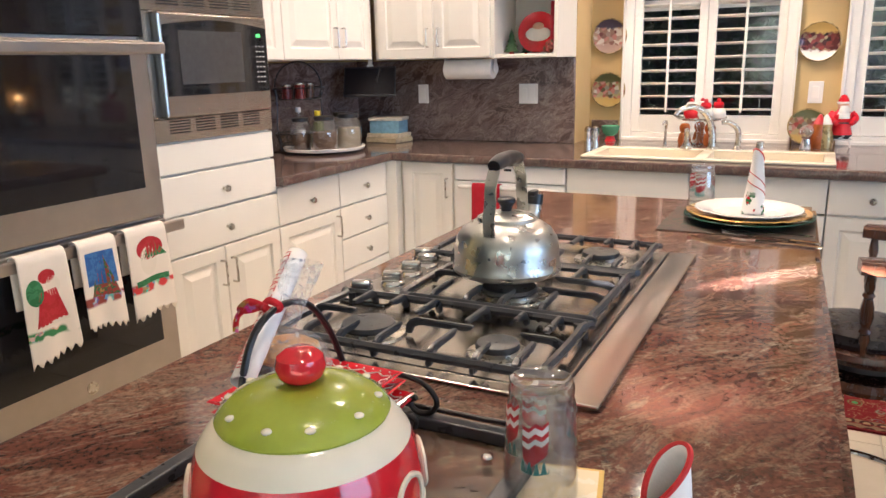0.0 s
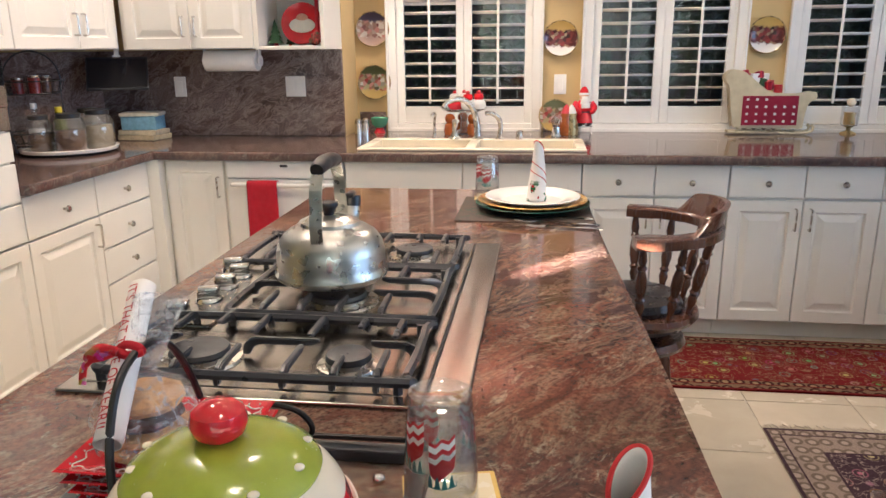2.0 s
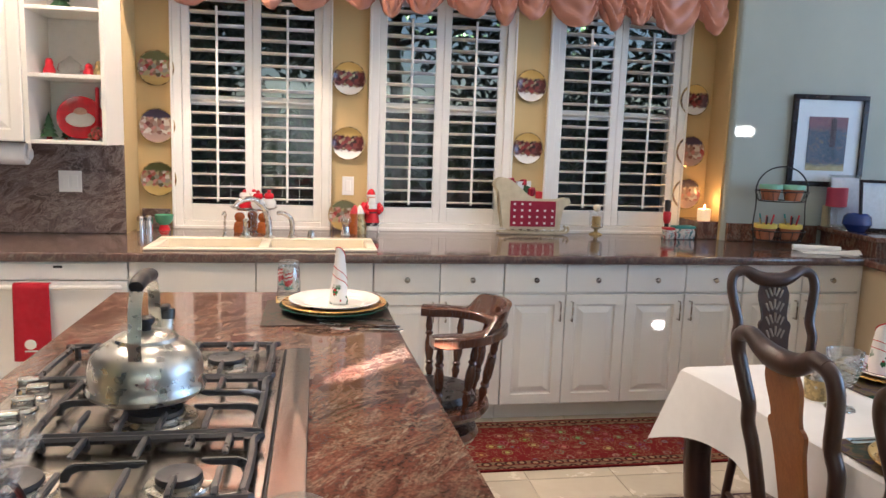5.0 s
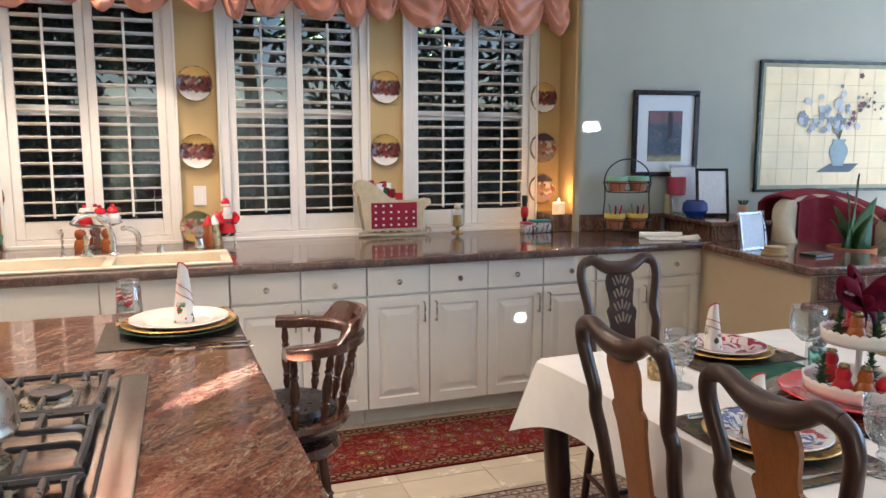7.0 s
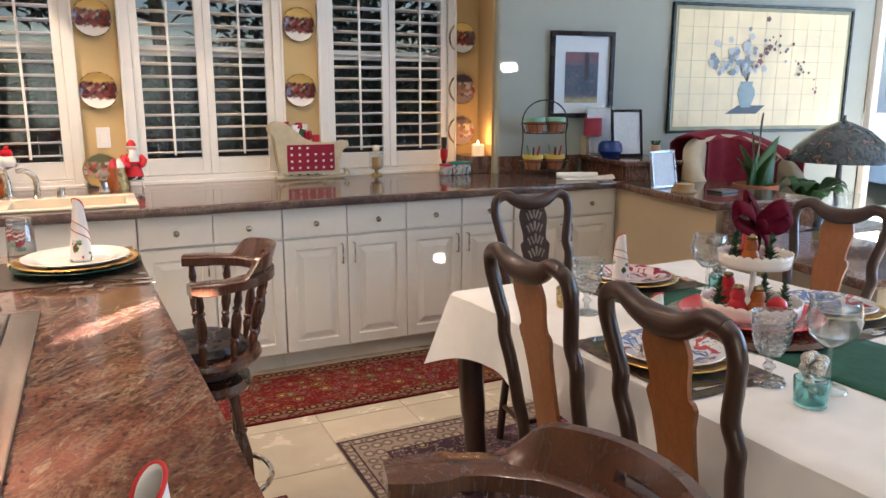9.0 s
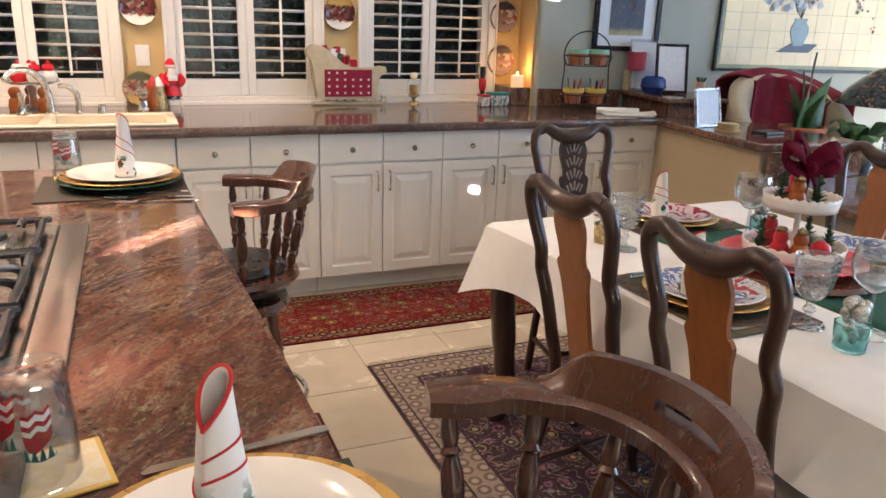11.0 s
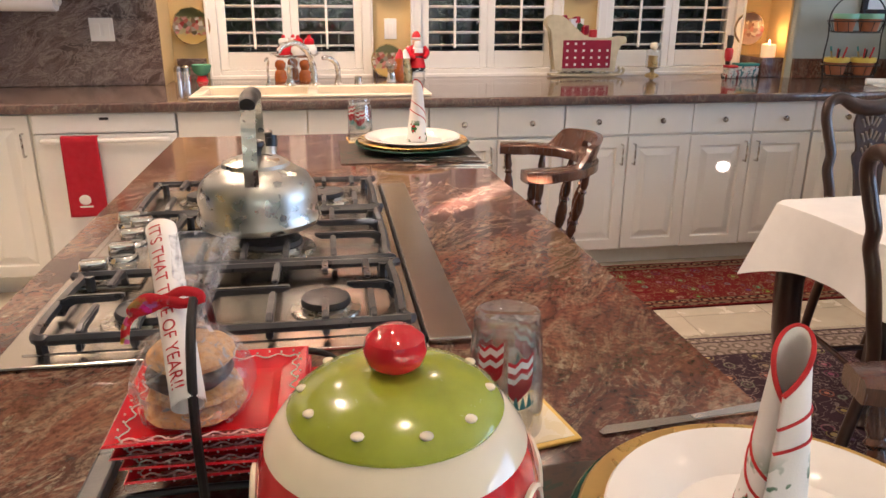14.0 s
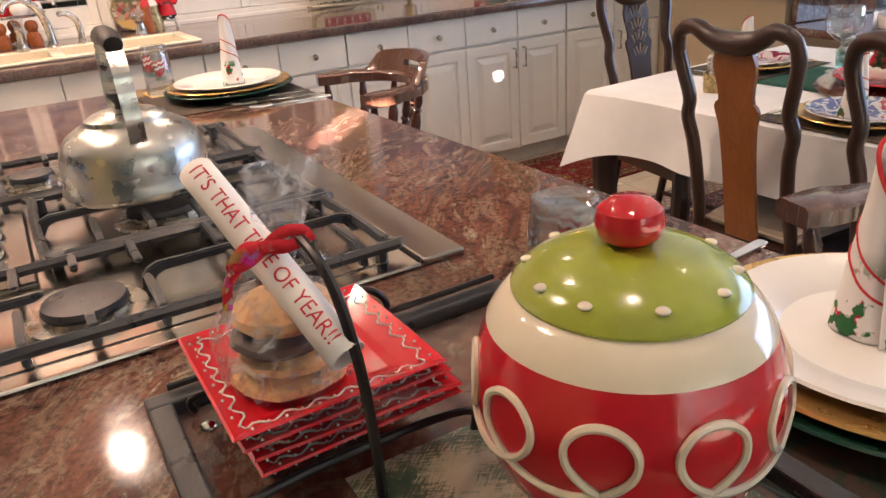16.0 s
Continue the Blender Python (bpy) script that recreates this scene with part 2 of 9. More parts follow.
def glass(name, color=(1, 1, 1), rough=0.0):
    k = Nodes(name)
    return k.set(Base_Color=color, Transmission_Weight=1.0, Roughness=rough, IOR=1.45)


def rug_cloth(name, field, motif, border, light, sx, sy, bw):
    """A woven carpet sx by sy about its middle, with a border bw wide."""
    k = Nodes(name)
    tc = k.t.nodes.new("ShaderNodeTexCoord")
    sep = k.t.nodes.new("ShaderNodeSeparateXYZ")
    k.link(tc.outputs["Object"], sep.inputs[0])

    def mth(op, a, b=None):
        n = k.t.nodes.new("ShaderNodeMath")
        n.operation = op
        for i, q in enumerate((a, b)):
            if q is None:
                continue
            if isinstance(q, (int, float)):
                n.inputs[i].default_value = q
            else:
                k.link(q, n.inputs[i])
        return n.outputs[0]

    ex = mth("SUBTRACT", sx / 2, mth("ABSOLUTE", sep.outputs[0]))
    ey = mth("SUBTRACT", sy / 2, mth("ABSOLUTE", sep.outputs[1]))
    edge = mth("MINIMUM", ex, ey)
    v = k.coords()
    vor = k.add("ShaderNodeTexVoronoi", Scale=14.0, Randomness=0.75)
    k.link(v, vor.inputs["Vector"])
    flower = k.ramp(vor.outputs["Distance"], [(0.16, (1, 1, 1)), (0.2, (0, 0, 0)), (0.3, (0, 0, 0)), (0.34, (0.7, 0.7, 0.7)), (0.4, (0, 0, 0))])
    vine = k.ramp(k.noise(v, 15.0, 2.0, 0.5, 2.0), [(0.48, (0, 0, 0)), (0.51, (0.8, 0.8, 0.8)), (0.54, (0, 0, 0))])
    tint = k.mix(0.5, vor.outputs["Color"], motif)
    col = k.mix(vine, k.mix(flower, field, k.mix(0.35, tint, motif)), light)
    vb = k.add("ShaderNodeTexVoronoi", Scale=17.0, Randomness=0.3)
    k.link(v, vb.inputs["Vector"])
    bcol = k.mix(k.ramp(vb.outputs["Distance"], [(0.2, (1, 1, 1)), (0.26, (0, 0, 0)), (0.4, (0, 0, 0)), (0.45, (0.6, 0.6, 0.6))]), border, light)
    inb = mth("LESS_THAN", edge, bw)
    col = k.mix(inb, col, bcol)
    for a, b, c in ((bw, bw + 0.010, field), (0.045, 0.052, field), (0.0, 0.012, field)):
        band = mth("MULTIPLY", mth("GREATER_THAN", edge, a), mth("LESS_THAN", edge, b))
        col = k.mix(band, col, c)
    weave = k.noise(v, 260.0, 2.0)
    col = k.mix(0.55, col, k.ramp(weave, [(0.3, (0.45, 0.45, 0.45)), (0.7, (1.2, 1.2, 1.2))]), "MULTIPLY")
    k.set(Base_Color=col, Roughness=0.95, Specular_IOR_Level=0.1)
    k.bump(weave, 0.6, 0.002)
    return k.m


M = {}
M["granite"] = granite("brown_granite", 0.80, 1.03, 0.1)
# same granite with the shade along the walls put into its colour
M["granite_wall"] = granite("shaded_brown_granite", 0.74, 0.96, 0.5)
M["granite_splash"] = veined_granite("veined_backsplash_granite")
M["cabinet"] = plain("cabinet_white", (0.80, 0.77, 0.70), 0.36, vary=0.035, scale=3.0, bump=0.02, fine=60)
M["cabinet_in"] = plain("cabinet_inside_white", (0.75, 0.73, 0.69), 0.5, vary=0.05)
M["trim"] = plain("shutter_white", (0.82, 0.80, 0.75), 0.4, vary=0.04, scale=5.0, bump=0.03)
M["yellow"] = plain("ochre_wall_paint", (0.60, 0.44, 0.20), 0.8, vary=0.06, scale=2.5, bump=0.25, fine=120)
M["sage"] = plain("pale_sage_wall_paint", (0.37, 0.41, 0.375), 0.8, vary=0.05, scale=2.0, bump=0.25, fine=120)
M["beige"] = plain("beige_wall_paint", (0.58, 0.48, 0.32), 0.8, vary=0.06, scale=2.5, bump=0.25, fine=120)
M["ceiling"] = plain("ceiling_white", (0.80, 0.79, 0.75), 0.9, vary=0.04, scale=3, bump=0.3, fine=90)
M["tile"] = plain("cream_floor_tile", (0.62, 0.55, 0.43), 0.24, vary=0.1, scale=5.0, bump=0.05)
M["grout"] = plain("grey_grout", (0.42, 0.38, 0.31), 0.9, vary=0.15)
M["steel"] = brushed("brushed_steel", (0.44, 0.41, 0.37), 0.22, (3, 22, 22))
M["steel_v"] = brushed("brushed_steel_upright", (0.50, 0.46, 0.42), 0.30, (60, 3, 60))
M["chrome"] = plain("polished_chrome", (0.75, 0.74, 0.72), 0.09, 1.0, vary=0.06, bump=0.01, rvary=0.03)
M["nickel"] = plain("satin_nickel", (0.55, 0.52, 0.46), 0.26, 1.0, vary=0.1, bump=0.02)
M["iron"] = plain("black_cast_iron", (0.045, 0.049, 0.055), 0.33, 0.0, vary=0.3, bump=0.25, fine=300)
M["wire"] = plain("black_painted_wire", (0.02, 0.018, 0.017), 0.35, 0.3, vary=0.2)
M["blackglass"] = plain("black_oven_glass", (0.012, 0.012, 0.014), 0.05, vary=0.1, bump=0.0, rvary=0.02)
M["black"] = plain("black_plastic", (0.02, 0.02, 0.021), 0.35, vary=0.2)
M["darkwood"] = wood("dark_mahogany", (0.022, 0.008, 0.005), (0.052, 0.019, 0.010), 0.30, coat=0.35)
M["stoolwood"] = wood("walnut_stained_wood", (0.045, 0.015, 0.008), (0.125, 0.043, 0.020), 0.24, coat=0.5)
M["splat"] = wood("burl_veneer", (0.21, 0.062, 0.012), (0.34, 0.115, 0.024), 0.33, coat=0.25)
M["leather"] = plain("black_leather", (0.022, 0.018, 0.018), 0.3, vary=0.25, bump=0.35, fine=220)
M["sink"] = plain("cream_enamel", (0.82, 0.74, 0.58), 0.18, vary=0.04)
M["white"] = plain("white_glaze", (0.83, 0.81, 0.77), 0.12, vary=0.03, bump=0.02)
M["paper"] = plain("white_paper", (0.85, 0.83, 0.79), 0.85, vary=0.05, bump=0.15)
M["cloth"] = plain("white_tablecloth", (0.80, 0.80, 0.80), 0.85, vary=0.04, bump=0.4, fine=420)
M["red"] = plain("red_glaze", (0.62, 0.014, 0.022), 0.12, vary=0.14, bump=0.03, coat=0.5)
M["redcloth"] = plain("red_cloth", (0.42, 0.008, 0.02), 0.9, vary=0.15, bump=0.4, fine=350)
M["green"] = plain("lime_glaze", (0.33, 0.39, 0.03), 0.2, vary=0.14, scale=25, bump=0.04, coat=0.5)
M["cream"] = plain("cream_glaze", (0.80, 0.72, 0.56), 0.14, vary=0.05, bump=0.03, coat=0.4)
M["gold"] = plain("gold_charger", (0.62, 0.40, 0.13), 0.3, 0.85, vary=0.12)
M["darkgreen"] = plain("dark_green_glaze", (0.01, 0.06, 0.035), 0.2, vary=0.2)


def thin_glass(name, tint, gain=1.0, cut=0.0, haze=0.0):
    """Clear thin glass: what lies behind it, under a sheen that grows at the edges."""
    k = Nodes(name)
    clear = k.t.nodes.new("ShaderNodeBsdfTransparent")
    clear.inputs[0].default_value = (*tint, 1)
    gloss = k.t.nodes.new("ShaderNodeBsdfGlossy")
    gloss.inputs["Roughness"].default_value = 0.02
    edge = k.add("ShaderNodeLayerWeight", Blend=0.5)
    if cut:
        facet = k.add("ShaderNodeTexVoronoi", Scale=85.0)
        k.link(k.coords(), facet.inputs["Vector"])
        relief = k.add("ShaderNodeBump", Strength=cut, Distance=0.01)
        k.link(facet.outputs["Distance"], relief.inputs["Height"])
        k.link(relief.outputs[0], gloss.inputs["Normal"])
        k.link(relief.outputs[0], edge.inputs["Normal"])
    up = k.t.nodes.new("ShaderNodeMath")
    up.operation = "POWER"
    up.inputs[1].default_value = 3.0
    k.link(edge.outputs["Facing"], up.inputs[0])
    mad = k.t.nodes.new("ShaderNodeMath")
    mad.operation, mad.use_clamp = "MULTIPLY_ADD", True
    mad.inputs[1].default_value, mad.inputs[2].default_value = 0.5 * gain, 0.045 * gain
    k.link(up.outputs[0], mad.inputs[0])
    up = mad
    mx = k.t.nodes.new("ShaderNodeMixShader")
    k.link(up.outputs[0], mx.inputs[0])
    if haze:
        # painted haze: a pale diffuse share that makes the clear glass stand out
        pale_share = k.t.nodes.new("ShaderNodeBsdfDiffuse")
        pale_share.inputs[0].default_value = (0.8, 0.84, 0.85, 1)
        film = k.t.nodes.new("ShaderNodeMixShader")
        film.inputs[0].default_value = haze
        k.link(clear.outputs[0], film.inputs[1])
        k.link(pale_share.outputs[0], film.inputs[2])
        clear = film
    k.link(clear.outputs[0], mx.inputs[1])
    k.link(gloss.outputs[0], mx.inputs[2])
    k.link(mx.outputs[0], k.t.nodes["Material Output"].inputs[0])
    return k.m


M["glass"] = thin_glass("clear_glass", (0.96, 0.97, 0.965), 2.6, haze=0.05)
M["trayglass"] = thin_glass("tray_glass", (0.97, 0.98, 0.97), 0.7)
M["crystal"] = thin_glass("cut_crystal", (0.94, 0.96, 0.96), 2.8, 0.6, haze=0.05)
M["wineglass"] = thin_glass("blown_glass", (0.95, 0.97, 0.97), 2.6, haze=0.04)
M["wallart"] = plain("pale_gold_silk", (0.78, 0.68, 0.42), 0.35, vary=0.16, scale=2.5)

# ---- large structure ----
CEIL = 3.05


def wall(name, boxes, material, m=None, label=""):
    bm = B()
    for b in boxes:
        box(bm, *b)
    ob = part(name, bm, material)
    if m is not None:
        ob.matrix_world = m
    return tagged(ob, label, "wall", kind="structure")


floor = thing("floor", pose(0, 0, 0), "cream ceramic tile floor with thin grey joints", "floor", kind="structure")
bm = B()
box(bm, -6.2, 8.2, -4.2, 6.6, -0.15, -0.004)
part("screed", bm, M["grout"], floor)

# window wall with three openings; the boxes go round them
WIN = [(-0.75, 0.165), (0.41, 1.31), (1.55, 2.49)]
W_LO, W_HI = 0.93, 2.42
spans = [(-1.10, WIN[0][0]), (WIN[0][1], WIN[1][0]), (WIN[1][1], WIN[2][0]), (WIN[2][1], 2.80)]
boxes = [(a, b, 5.0, 5.16, 0, CEIL) for a, b in spans]
for a, b in WIN:
    boxes += [(a, b, 5.0, 5.16, 0, W_LO), (a, b, 5.0, 5.16, W_HI, CEIL)]
wall("wall_window", boxes, M["yellow"], label="ochre painted wall round three shuttered windows")
wall("wall_north", [(-2.65, -0.955, 4.70, 4.999, 0, CEIL)], M["yellow"], label="ochre wall behind the granite backsplash")
wall("wall_west", [(-2.65, -2.45, -0.2, 4.70, 0, CEIL)], M["yellow"], label="ochre wall behind the oven tower")

# the living-room wing stands at a slight angle to the kitchen
WING = pose(2.65, 4.685, 0, 0, 0, -8.5)
bm = B()
box(bm, 0.0, 3.08, 0.0, 0.5, 0, CEIL, 0.03, 3)
box(bm, 3.08, 4.58, 0.0, 0.1, 0, 0.5)
box(bm, 3.08, 4.58, 0.0, 0.1, 2.18, CEIL)
box(bm, 4.58, 5.0, 0.0, 0.1, 0, CEIL)
wing_wall = part("wall_wing", bm, M["sage"])
wing_wall.matrix_world = WING
tagged(wing_wall, "pale sage wall with rounded corner", "wall", kind="structure")
# east wall with a wide window; unseen south wall, slotted to shape sun patches
wall("wall_east", [(7.0, 7.2, -4.0, -1.9, 0, CEIL), (7.0, 7.2, -1.9, 3.1, 0, 0.5), (7.0, 7.2, -1.9, 3.1, 2.5, CEIL), (7.0, 7.2, 3.1, 4.4, 0, CEIL)], M["sage"], label="sage wall with a wide window")
# slots added for the sun patches on island, cabinet door and wing wall
SUN_SLOTS = [(-4.49, 2.352, 0.10, 0.072), (-4.325, 2.43, 0.055, 0.034), (-4.06, 3.67, 0.115, 0.042)]
boxes = []
gx = sorted((x - w / 2, x + w / 2, z - h / 2, z + h / 2) for x, z, w, h in SUN_SLOTS)
last = -6.0
for x0, x1, z0, z1 in gx:
    boxes += [(last, x0, -3.515, -3.5, 0, 4.3), (x0, x1, -3.515, -3.5, 0, z0), (x0, x1, -3.515, -3.5, z1, 4.3)]
    last = x1
boxes += [(last, -0.9, -3.515, -3.5, 0, 4.3), (-0.9, 2.7, -3.7, -3.5, 2.5, 4.3), (2.7, 7.2, -3.7, -3.5, 0, 4.3)]
wall("wall_south", boxes, M["sage"], label="unseen sage wall with an added door opening and sun-patch slots")
# unseen wall added outside, keeps the sun off the living-room floor
wall("wall_sun_block", [(-1.18, 9.0, -6.2, -6.0, -0.2, 3.35)], M["sage"], label="unseen plain wall added to block sun at the south opening")
# walls out of view, added to cast shade on the window garden
wall("wall_garden_shade", [(-13.0, 9.0, 5.17, 5.35, CEIL + 0.16, 5.6), (-13.0, -2.66, 5.0, 5.16, -0.3, CEIL + 0.155)], M["sage"], label="unseen plain walls added to keep sun off the garden")
wall("wall_hall", [(-6.2, -6.0, -3.7, -0.2, 0, 4.3), (-6.0, -2.65, -0.4, -0.2, 0, 4.3)], M["sage"], label="sage wall of the hall")
bm = B()
box(bm, -2.65, 7.2, -0.4, 5.16, CEIL, CEIL + 0.12)
box(bm, -6.2, 7.2, -3.7, -0.4, 4.3, 4.42)
box(bm, -2.65, 7.2, -0.44, -0.4, CEIL, 4.3)
tagged(part("ceiling", bm, M["ceiling"]), "white painted ceiling", "ceiling", kind="structure")

# outside: ground, far hedge and sky
bm = B()
box(bm, -80, 80, 5.2, 160, -0.5, -0.3)
k = plain("garden_soil", (0.05, 0.06, 0.035), 0.95, vary=0.3, scale=3)
tagged(part("ground", bm, k), "dim garden ground outside the windows", "ground", kind="structure")


# ---- fitted kitchen ----
def raised_panel(w, h, th=0.02):
    """A moulded door front, w wide in x and h high in z, its face towards -y, standing on its lower edge."""
    t = B()
    fr = 0.055 if min(w, h) > 0.22 else 0.03
    levels = [(0.0, 0.0), (0.0, -th + 0.003), (0.003, -th), (fr, -th), (fr + 0.006, -th + 0.010), (fr + 0.014, -th + 0.010), (fr + 0.044, -th - 0.001)]
    rings = []
    for d, y in levels:
        rings.append([t.verts.new((x, y, z)) for x, z in ((-w / 2 + d, d), (w / 2 - d, d), (w / 2 - d, h - d), (-w / 2 + d, h - d))])
    for a, b in zip(rings, rings[1:]):
        for i in range(4):
            t.faces.new((a[i], a[(i + 1) % 4], b[(i + 1) % 4], b[i]))
    t.faces.new(rings[-1])
    t.faces.new(rings[0][::-1])
    bmesh.ops.recalc_face_normals(t, faces=list(t.faces))
    return t


def flat_front(w, h, th=0.02):
    t = B()
    box(t, -w / 2, w / 2, -th, 0, 0, h, 0.0035, 2)
    return t


def add_knob(parent, x, z, y=-0.02):
    bm = B()
    lathe(bm, [(0.0, 0.0), (0.007, 0.0), (0.006, 0.012), (0.013, 0.017), (0.0155, 0.023), (0.012, 0.029), (0.0, 0.030)], 16, pose(x, y, z, 90, 0, 0))
    part("knob", bm, M["nickel"], parent, "satin nickel knob", True)


def add_handle(parent, x, z, y=-0.02, long=0.10):
    bm = B()
    tube(bm, smooth_path([(x, y + 0.002, z - long / 2), (x, y - 0.024, z - long / 2), (x, y - 0.027, z - long / 2 + 0.012), (x, y - 0.027, z + long / 2 - 0.012), (x, y - 0.024, z + long / 2), (x, y + 0.002, z + long / 2)], 3), 0.0048, 8)
    part("handle", bm, M["nickel"], parent, "satin nickel bar handle", True)


def cabinet(name, m, w, h, depth, fronts, label, toe=0.1, group="kitchen base cabinets", inside=None):
    """A cabinet whose face lies in local y = 0 towards -y, x from 0 to w. fronts: (kind, x0, x1, z0, z1, knob or handle place)."""
    c = thing(name, m, label, "cabinet", group)
    bm = B()
    box(bm, 0.001, w - 0.001, 0.002, depth, toe, h, 0.001, 1)
    if toe > 0.02:
        box(bm, 0.001, w - 0.001, 0.075, depth, 0.0, toe)
    part("body", bm, M["cabinet"], c)
    g = 0.0022
    for kind, x0, x1, z0, z1, *pull in fronts:
        f = raised_panel(x1 - x0 - 2 * g, z1 - z0 - 2 * g) if kind == "door" else flat_front(x1 - x0 - 2 * g, z1 - z0 - 2 * g)
        ob = part("door" if kind == "door" else "drawer_front", f, M["cabinet"], c)
        ob.location = ((x0 + x1) / 2, 0, z0 + g)
        for p in pull:
            if p == "knob":
                add_knob(ob, 0, (z1 - z0) / 2 - 0.009)
            elif p:
                add_handle(ob, p[0] - (x0 + x1) / 2, p[1] - z0)
    return c


FACE = 4.03
CT = 0.915
# long run under the windows
WHITE = "white raised-panel base cabinet with nickel pulls"
for i, x in enumerate((0.373, 1.05, 1.724, 2.404)):
    w = 0.675 if i < 3 else 0.715
    h2 = w / 2
    cabinet("base_cabinet", pose(x, FACE, 0), w, 0.872, 0.62,
            [("drawer", 0, h2, 0.715, 0.868, "knob"), ("drawer", h2, w, 0.715, 0.868, "knob"),
             ("door", 0, h2, 0.105, 0.708, (h2 - 0.033, 0.615)), ("door", h2, w, 0.105, 0.708, (h2 + 0.033, 0.615))], WHITE)
cabinet("sink_cabinet", pose(-0.787, FACE, 0), 1.158, 0.70, 0.62,
        [("drawer", 0, 0.585, 0.715, 0.868), ("drawer", 0.585, 1.158, 0.715, 0.868),
         ("door", 0, 0.585, 0.105, 0.708, (0.55, 0.615)), ("door", 0.585, 1.158, 0.105, 0.708, (0.62, 0.615))],
        "white sink base cabinet with plain false drawer fronts")
cabinet("base_cabinet", pose(-1.745, FACE, 0), 0.335, 0.872, 0.62, [("door", 0.02, 0.325, 0.105, 0.866, (0.295, 0.73))],
        "narrow white base cabinet with one tall door")

bm = B()
box(bm, 3.122, 3.19, 4.022, 4.5, 0.1, 0.870, 0.002, 1)
tagged(part("corner_filler", bm, M["cabinet"]), "white filler strip between base cabinet and peninsula", "trim", kind="structure")

# dishwasher
dw = thing("dishwasher", pose(-1.408, FACE, 0), "white dishwasher with a bar handle", "dishwasher")
bm = B()
box(bm, 0.0, 0.618, 0.01, 0.6, 0.09, 0.868, 0.002, 1)
part("body", bm, M["cabinet_in"], dw)
bm = B()
box(bm, 0.004, 0.614, -0.025, 0.012, 0.12, 0.775, 0.006)
part("door", bm, M["white"], dw)
bm = B()
box(bm, 0.004, 0.614, -0.028, 0.012, 0.78, 0.866, 0.008)
panel = part("control_panel", bm, M["white"], dw)
bm = B()
box(bm, 0.29, 0.33, -0.0295, -0.026, 0.838, 0.85, 0.001, 1)
part("display", bm, M["black"], panel, "small dark display")
bm = B()
tube(bm, smooth_path([(0.05, -0.02, 0.745), (0.06, -0.055, 0.752), (0.3, -0.062, 0.752), (0.56, -0.055, 0.752), (0.57, -0.02, 0.745)], 5), 0.011, 10)
part("handle", bm, M["white"], dw, "white bar handle", True)

# drawers along the west side; local x runs along world y, the face looks to +x
LEFT = pose(-1.825, 0, 0, 0, 0, 90)
cabinet("base_cabinet", LEFT @ pose(3.035, 0, 0), 0.475, 0.872, 0.62,
        [("drawer", 0.0, 0.475, 0.69, 0.866, "knob"), ("door", 0.0, 0.475, 0.105, 0.685, (0.44, 0.60))],
        "white base cabinet with one drawer over a raised-panel door")
cabinet("drawer_cabinet", LEFT @ pose(3.512, 0, 0), 0.455, 0.872, 0.62,
        [("drawer", 0, 0.455, 0.69, 0.866, "knob"), ("drawer", 0, 0.455, 0.522, 0.686, "knob"), ("drawer", 0, 0.455, 0.354, 0.518, "knob"), ("drawer", 0, 0.455, 0.105, 0.35, "knob")],
        "white cabinet with a stack of four drawers")
bm = B()
box(bm, -1.828, -1.745, 3.969, 4.06, 0.1, 0.872)
tagged(part("corner_post", bm, M["cabinet"]), "white corner post between the base cabinets", "trim", kind="structure")

# oven tower: low cabinet with the microwave over it, and the ovens beside
tower = cabinet("oven_cabinet", LEFT @ pose(2.385, 0, 0), 0.648, 2.45, 0.62,
                [("drawer", 0, 0.648, 0.848, 1.0, "knob"), ("drawer", 0, 0.648, 0.69, 0.844, "knob"), ("drawer", 0, 0.648, 1.004, 1.12),
                 ("door", 0, 0.30, 0.105, 0.686, (0.27, 0.575)), ("door", 0.30, 0.648, 0.105, 0.686, (0.33, 0.575)),
                 ("door", 0, 0.324, 1.70, 2.43), ("door", 0.324, 0.648, 1.70, 2.43)],
                "tall white cabinet with drawers below a built-in microwave", group="tall cabinets")

# worktops
def nose(bm, x0, x1, m):
    """The rounded front edge of a worktop from x0 to x1, looking to -y, its back in y = 0."""
    prof = [(0.0, 0.872), (-0.012, 0.872), (-0.019, 0.876), (-0.022, 0.884), (-0.022, 0.903), (-0.019, 0.911), (-0.012, CT), (0.0, CT)]
    t = B()
    ends = [[t.verts.new((x, y, z)) for y, z in prof] for x in (x0, x1)]
    for i in range(len(prof) - 1):
        t.faces.new((ends[0][i], ends[1][i], ends[1][i + 1], ends[0][i + 1]))
    t.faces.new(ends[0][::-1])
    t.faces.new(ends[1])
    bmesh.ops.recalc_face_normals(t, faces=list(t.faces))
    join(bm, t, m)


bm = B()
for b in ((-2.45, -0.72, 3.985, 4.70), (-0.72, 0.38, 3.985, 4.075), (0.38, 3.2, 3.985, 4.70), (-0.72, 0.38, 4.49, 4.70), (-0.953, 2.648, 4.70, 4.999), (-2.45, -1.785, 3.034, 3.985)):
    box(bm, *b, 0.872, CT)
nose(bm, -1.785, 3.2, pose(0, 3.985, 0))
nose(bm, 3.034, 3.985, pose(-1.785, 0, 0, 0, 0, 90))
tagged(part("worktop", bm, M["granite_wall"], smooth=True), "polished brown granite worktop along the walls", "countertop", kind="structure")
bm = B()
box(bm, -2.45, -0.957, 4.678, 4.6995, CT + 0.001, 1.405, 0.002, 1)
box(bm, -2.449, -2.43, 3.036, 4.677, CT + 0.001, 1.405, 0.002, 1)
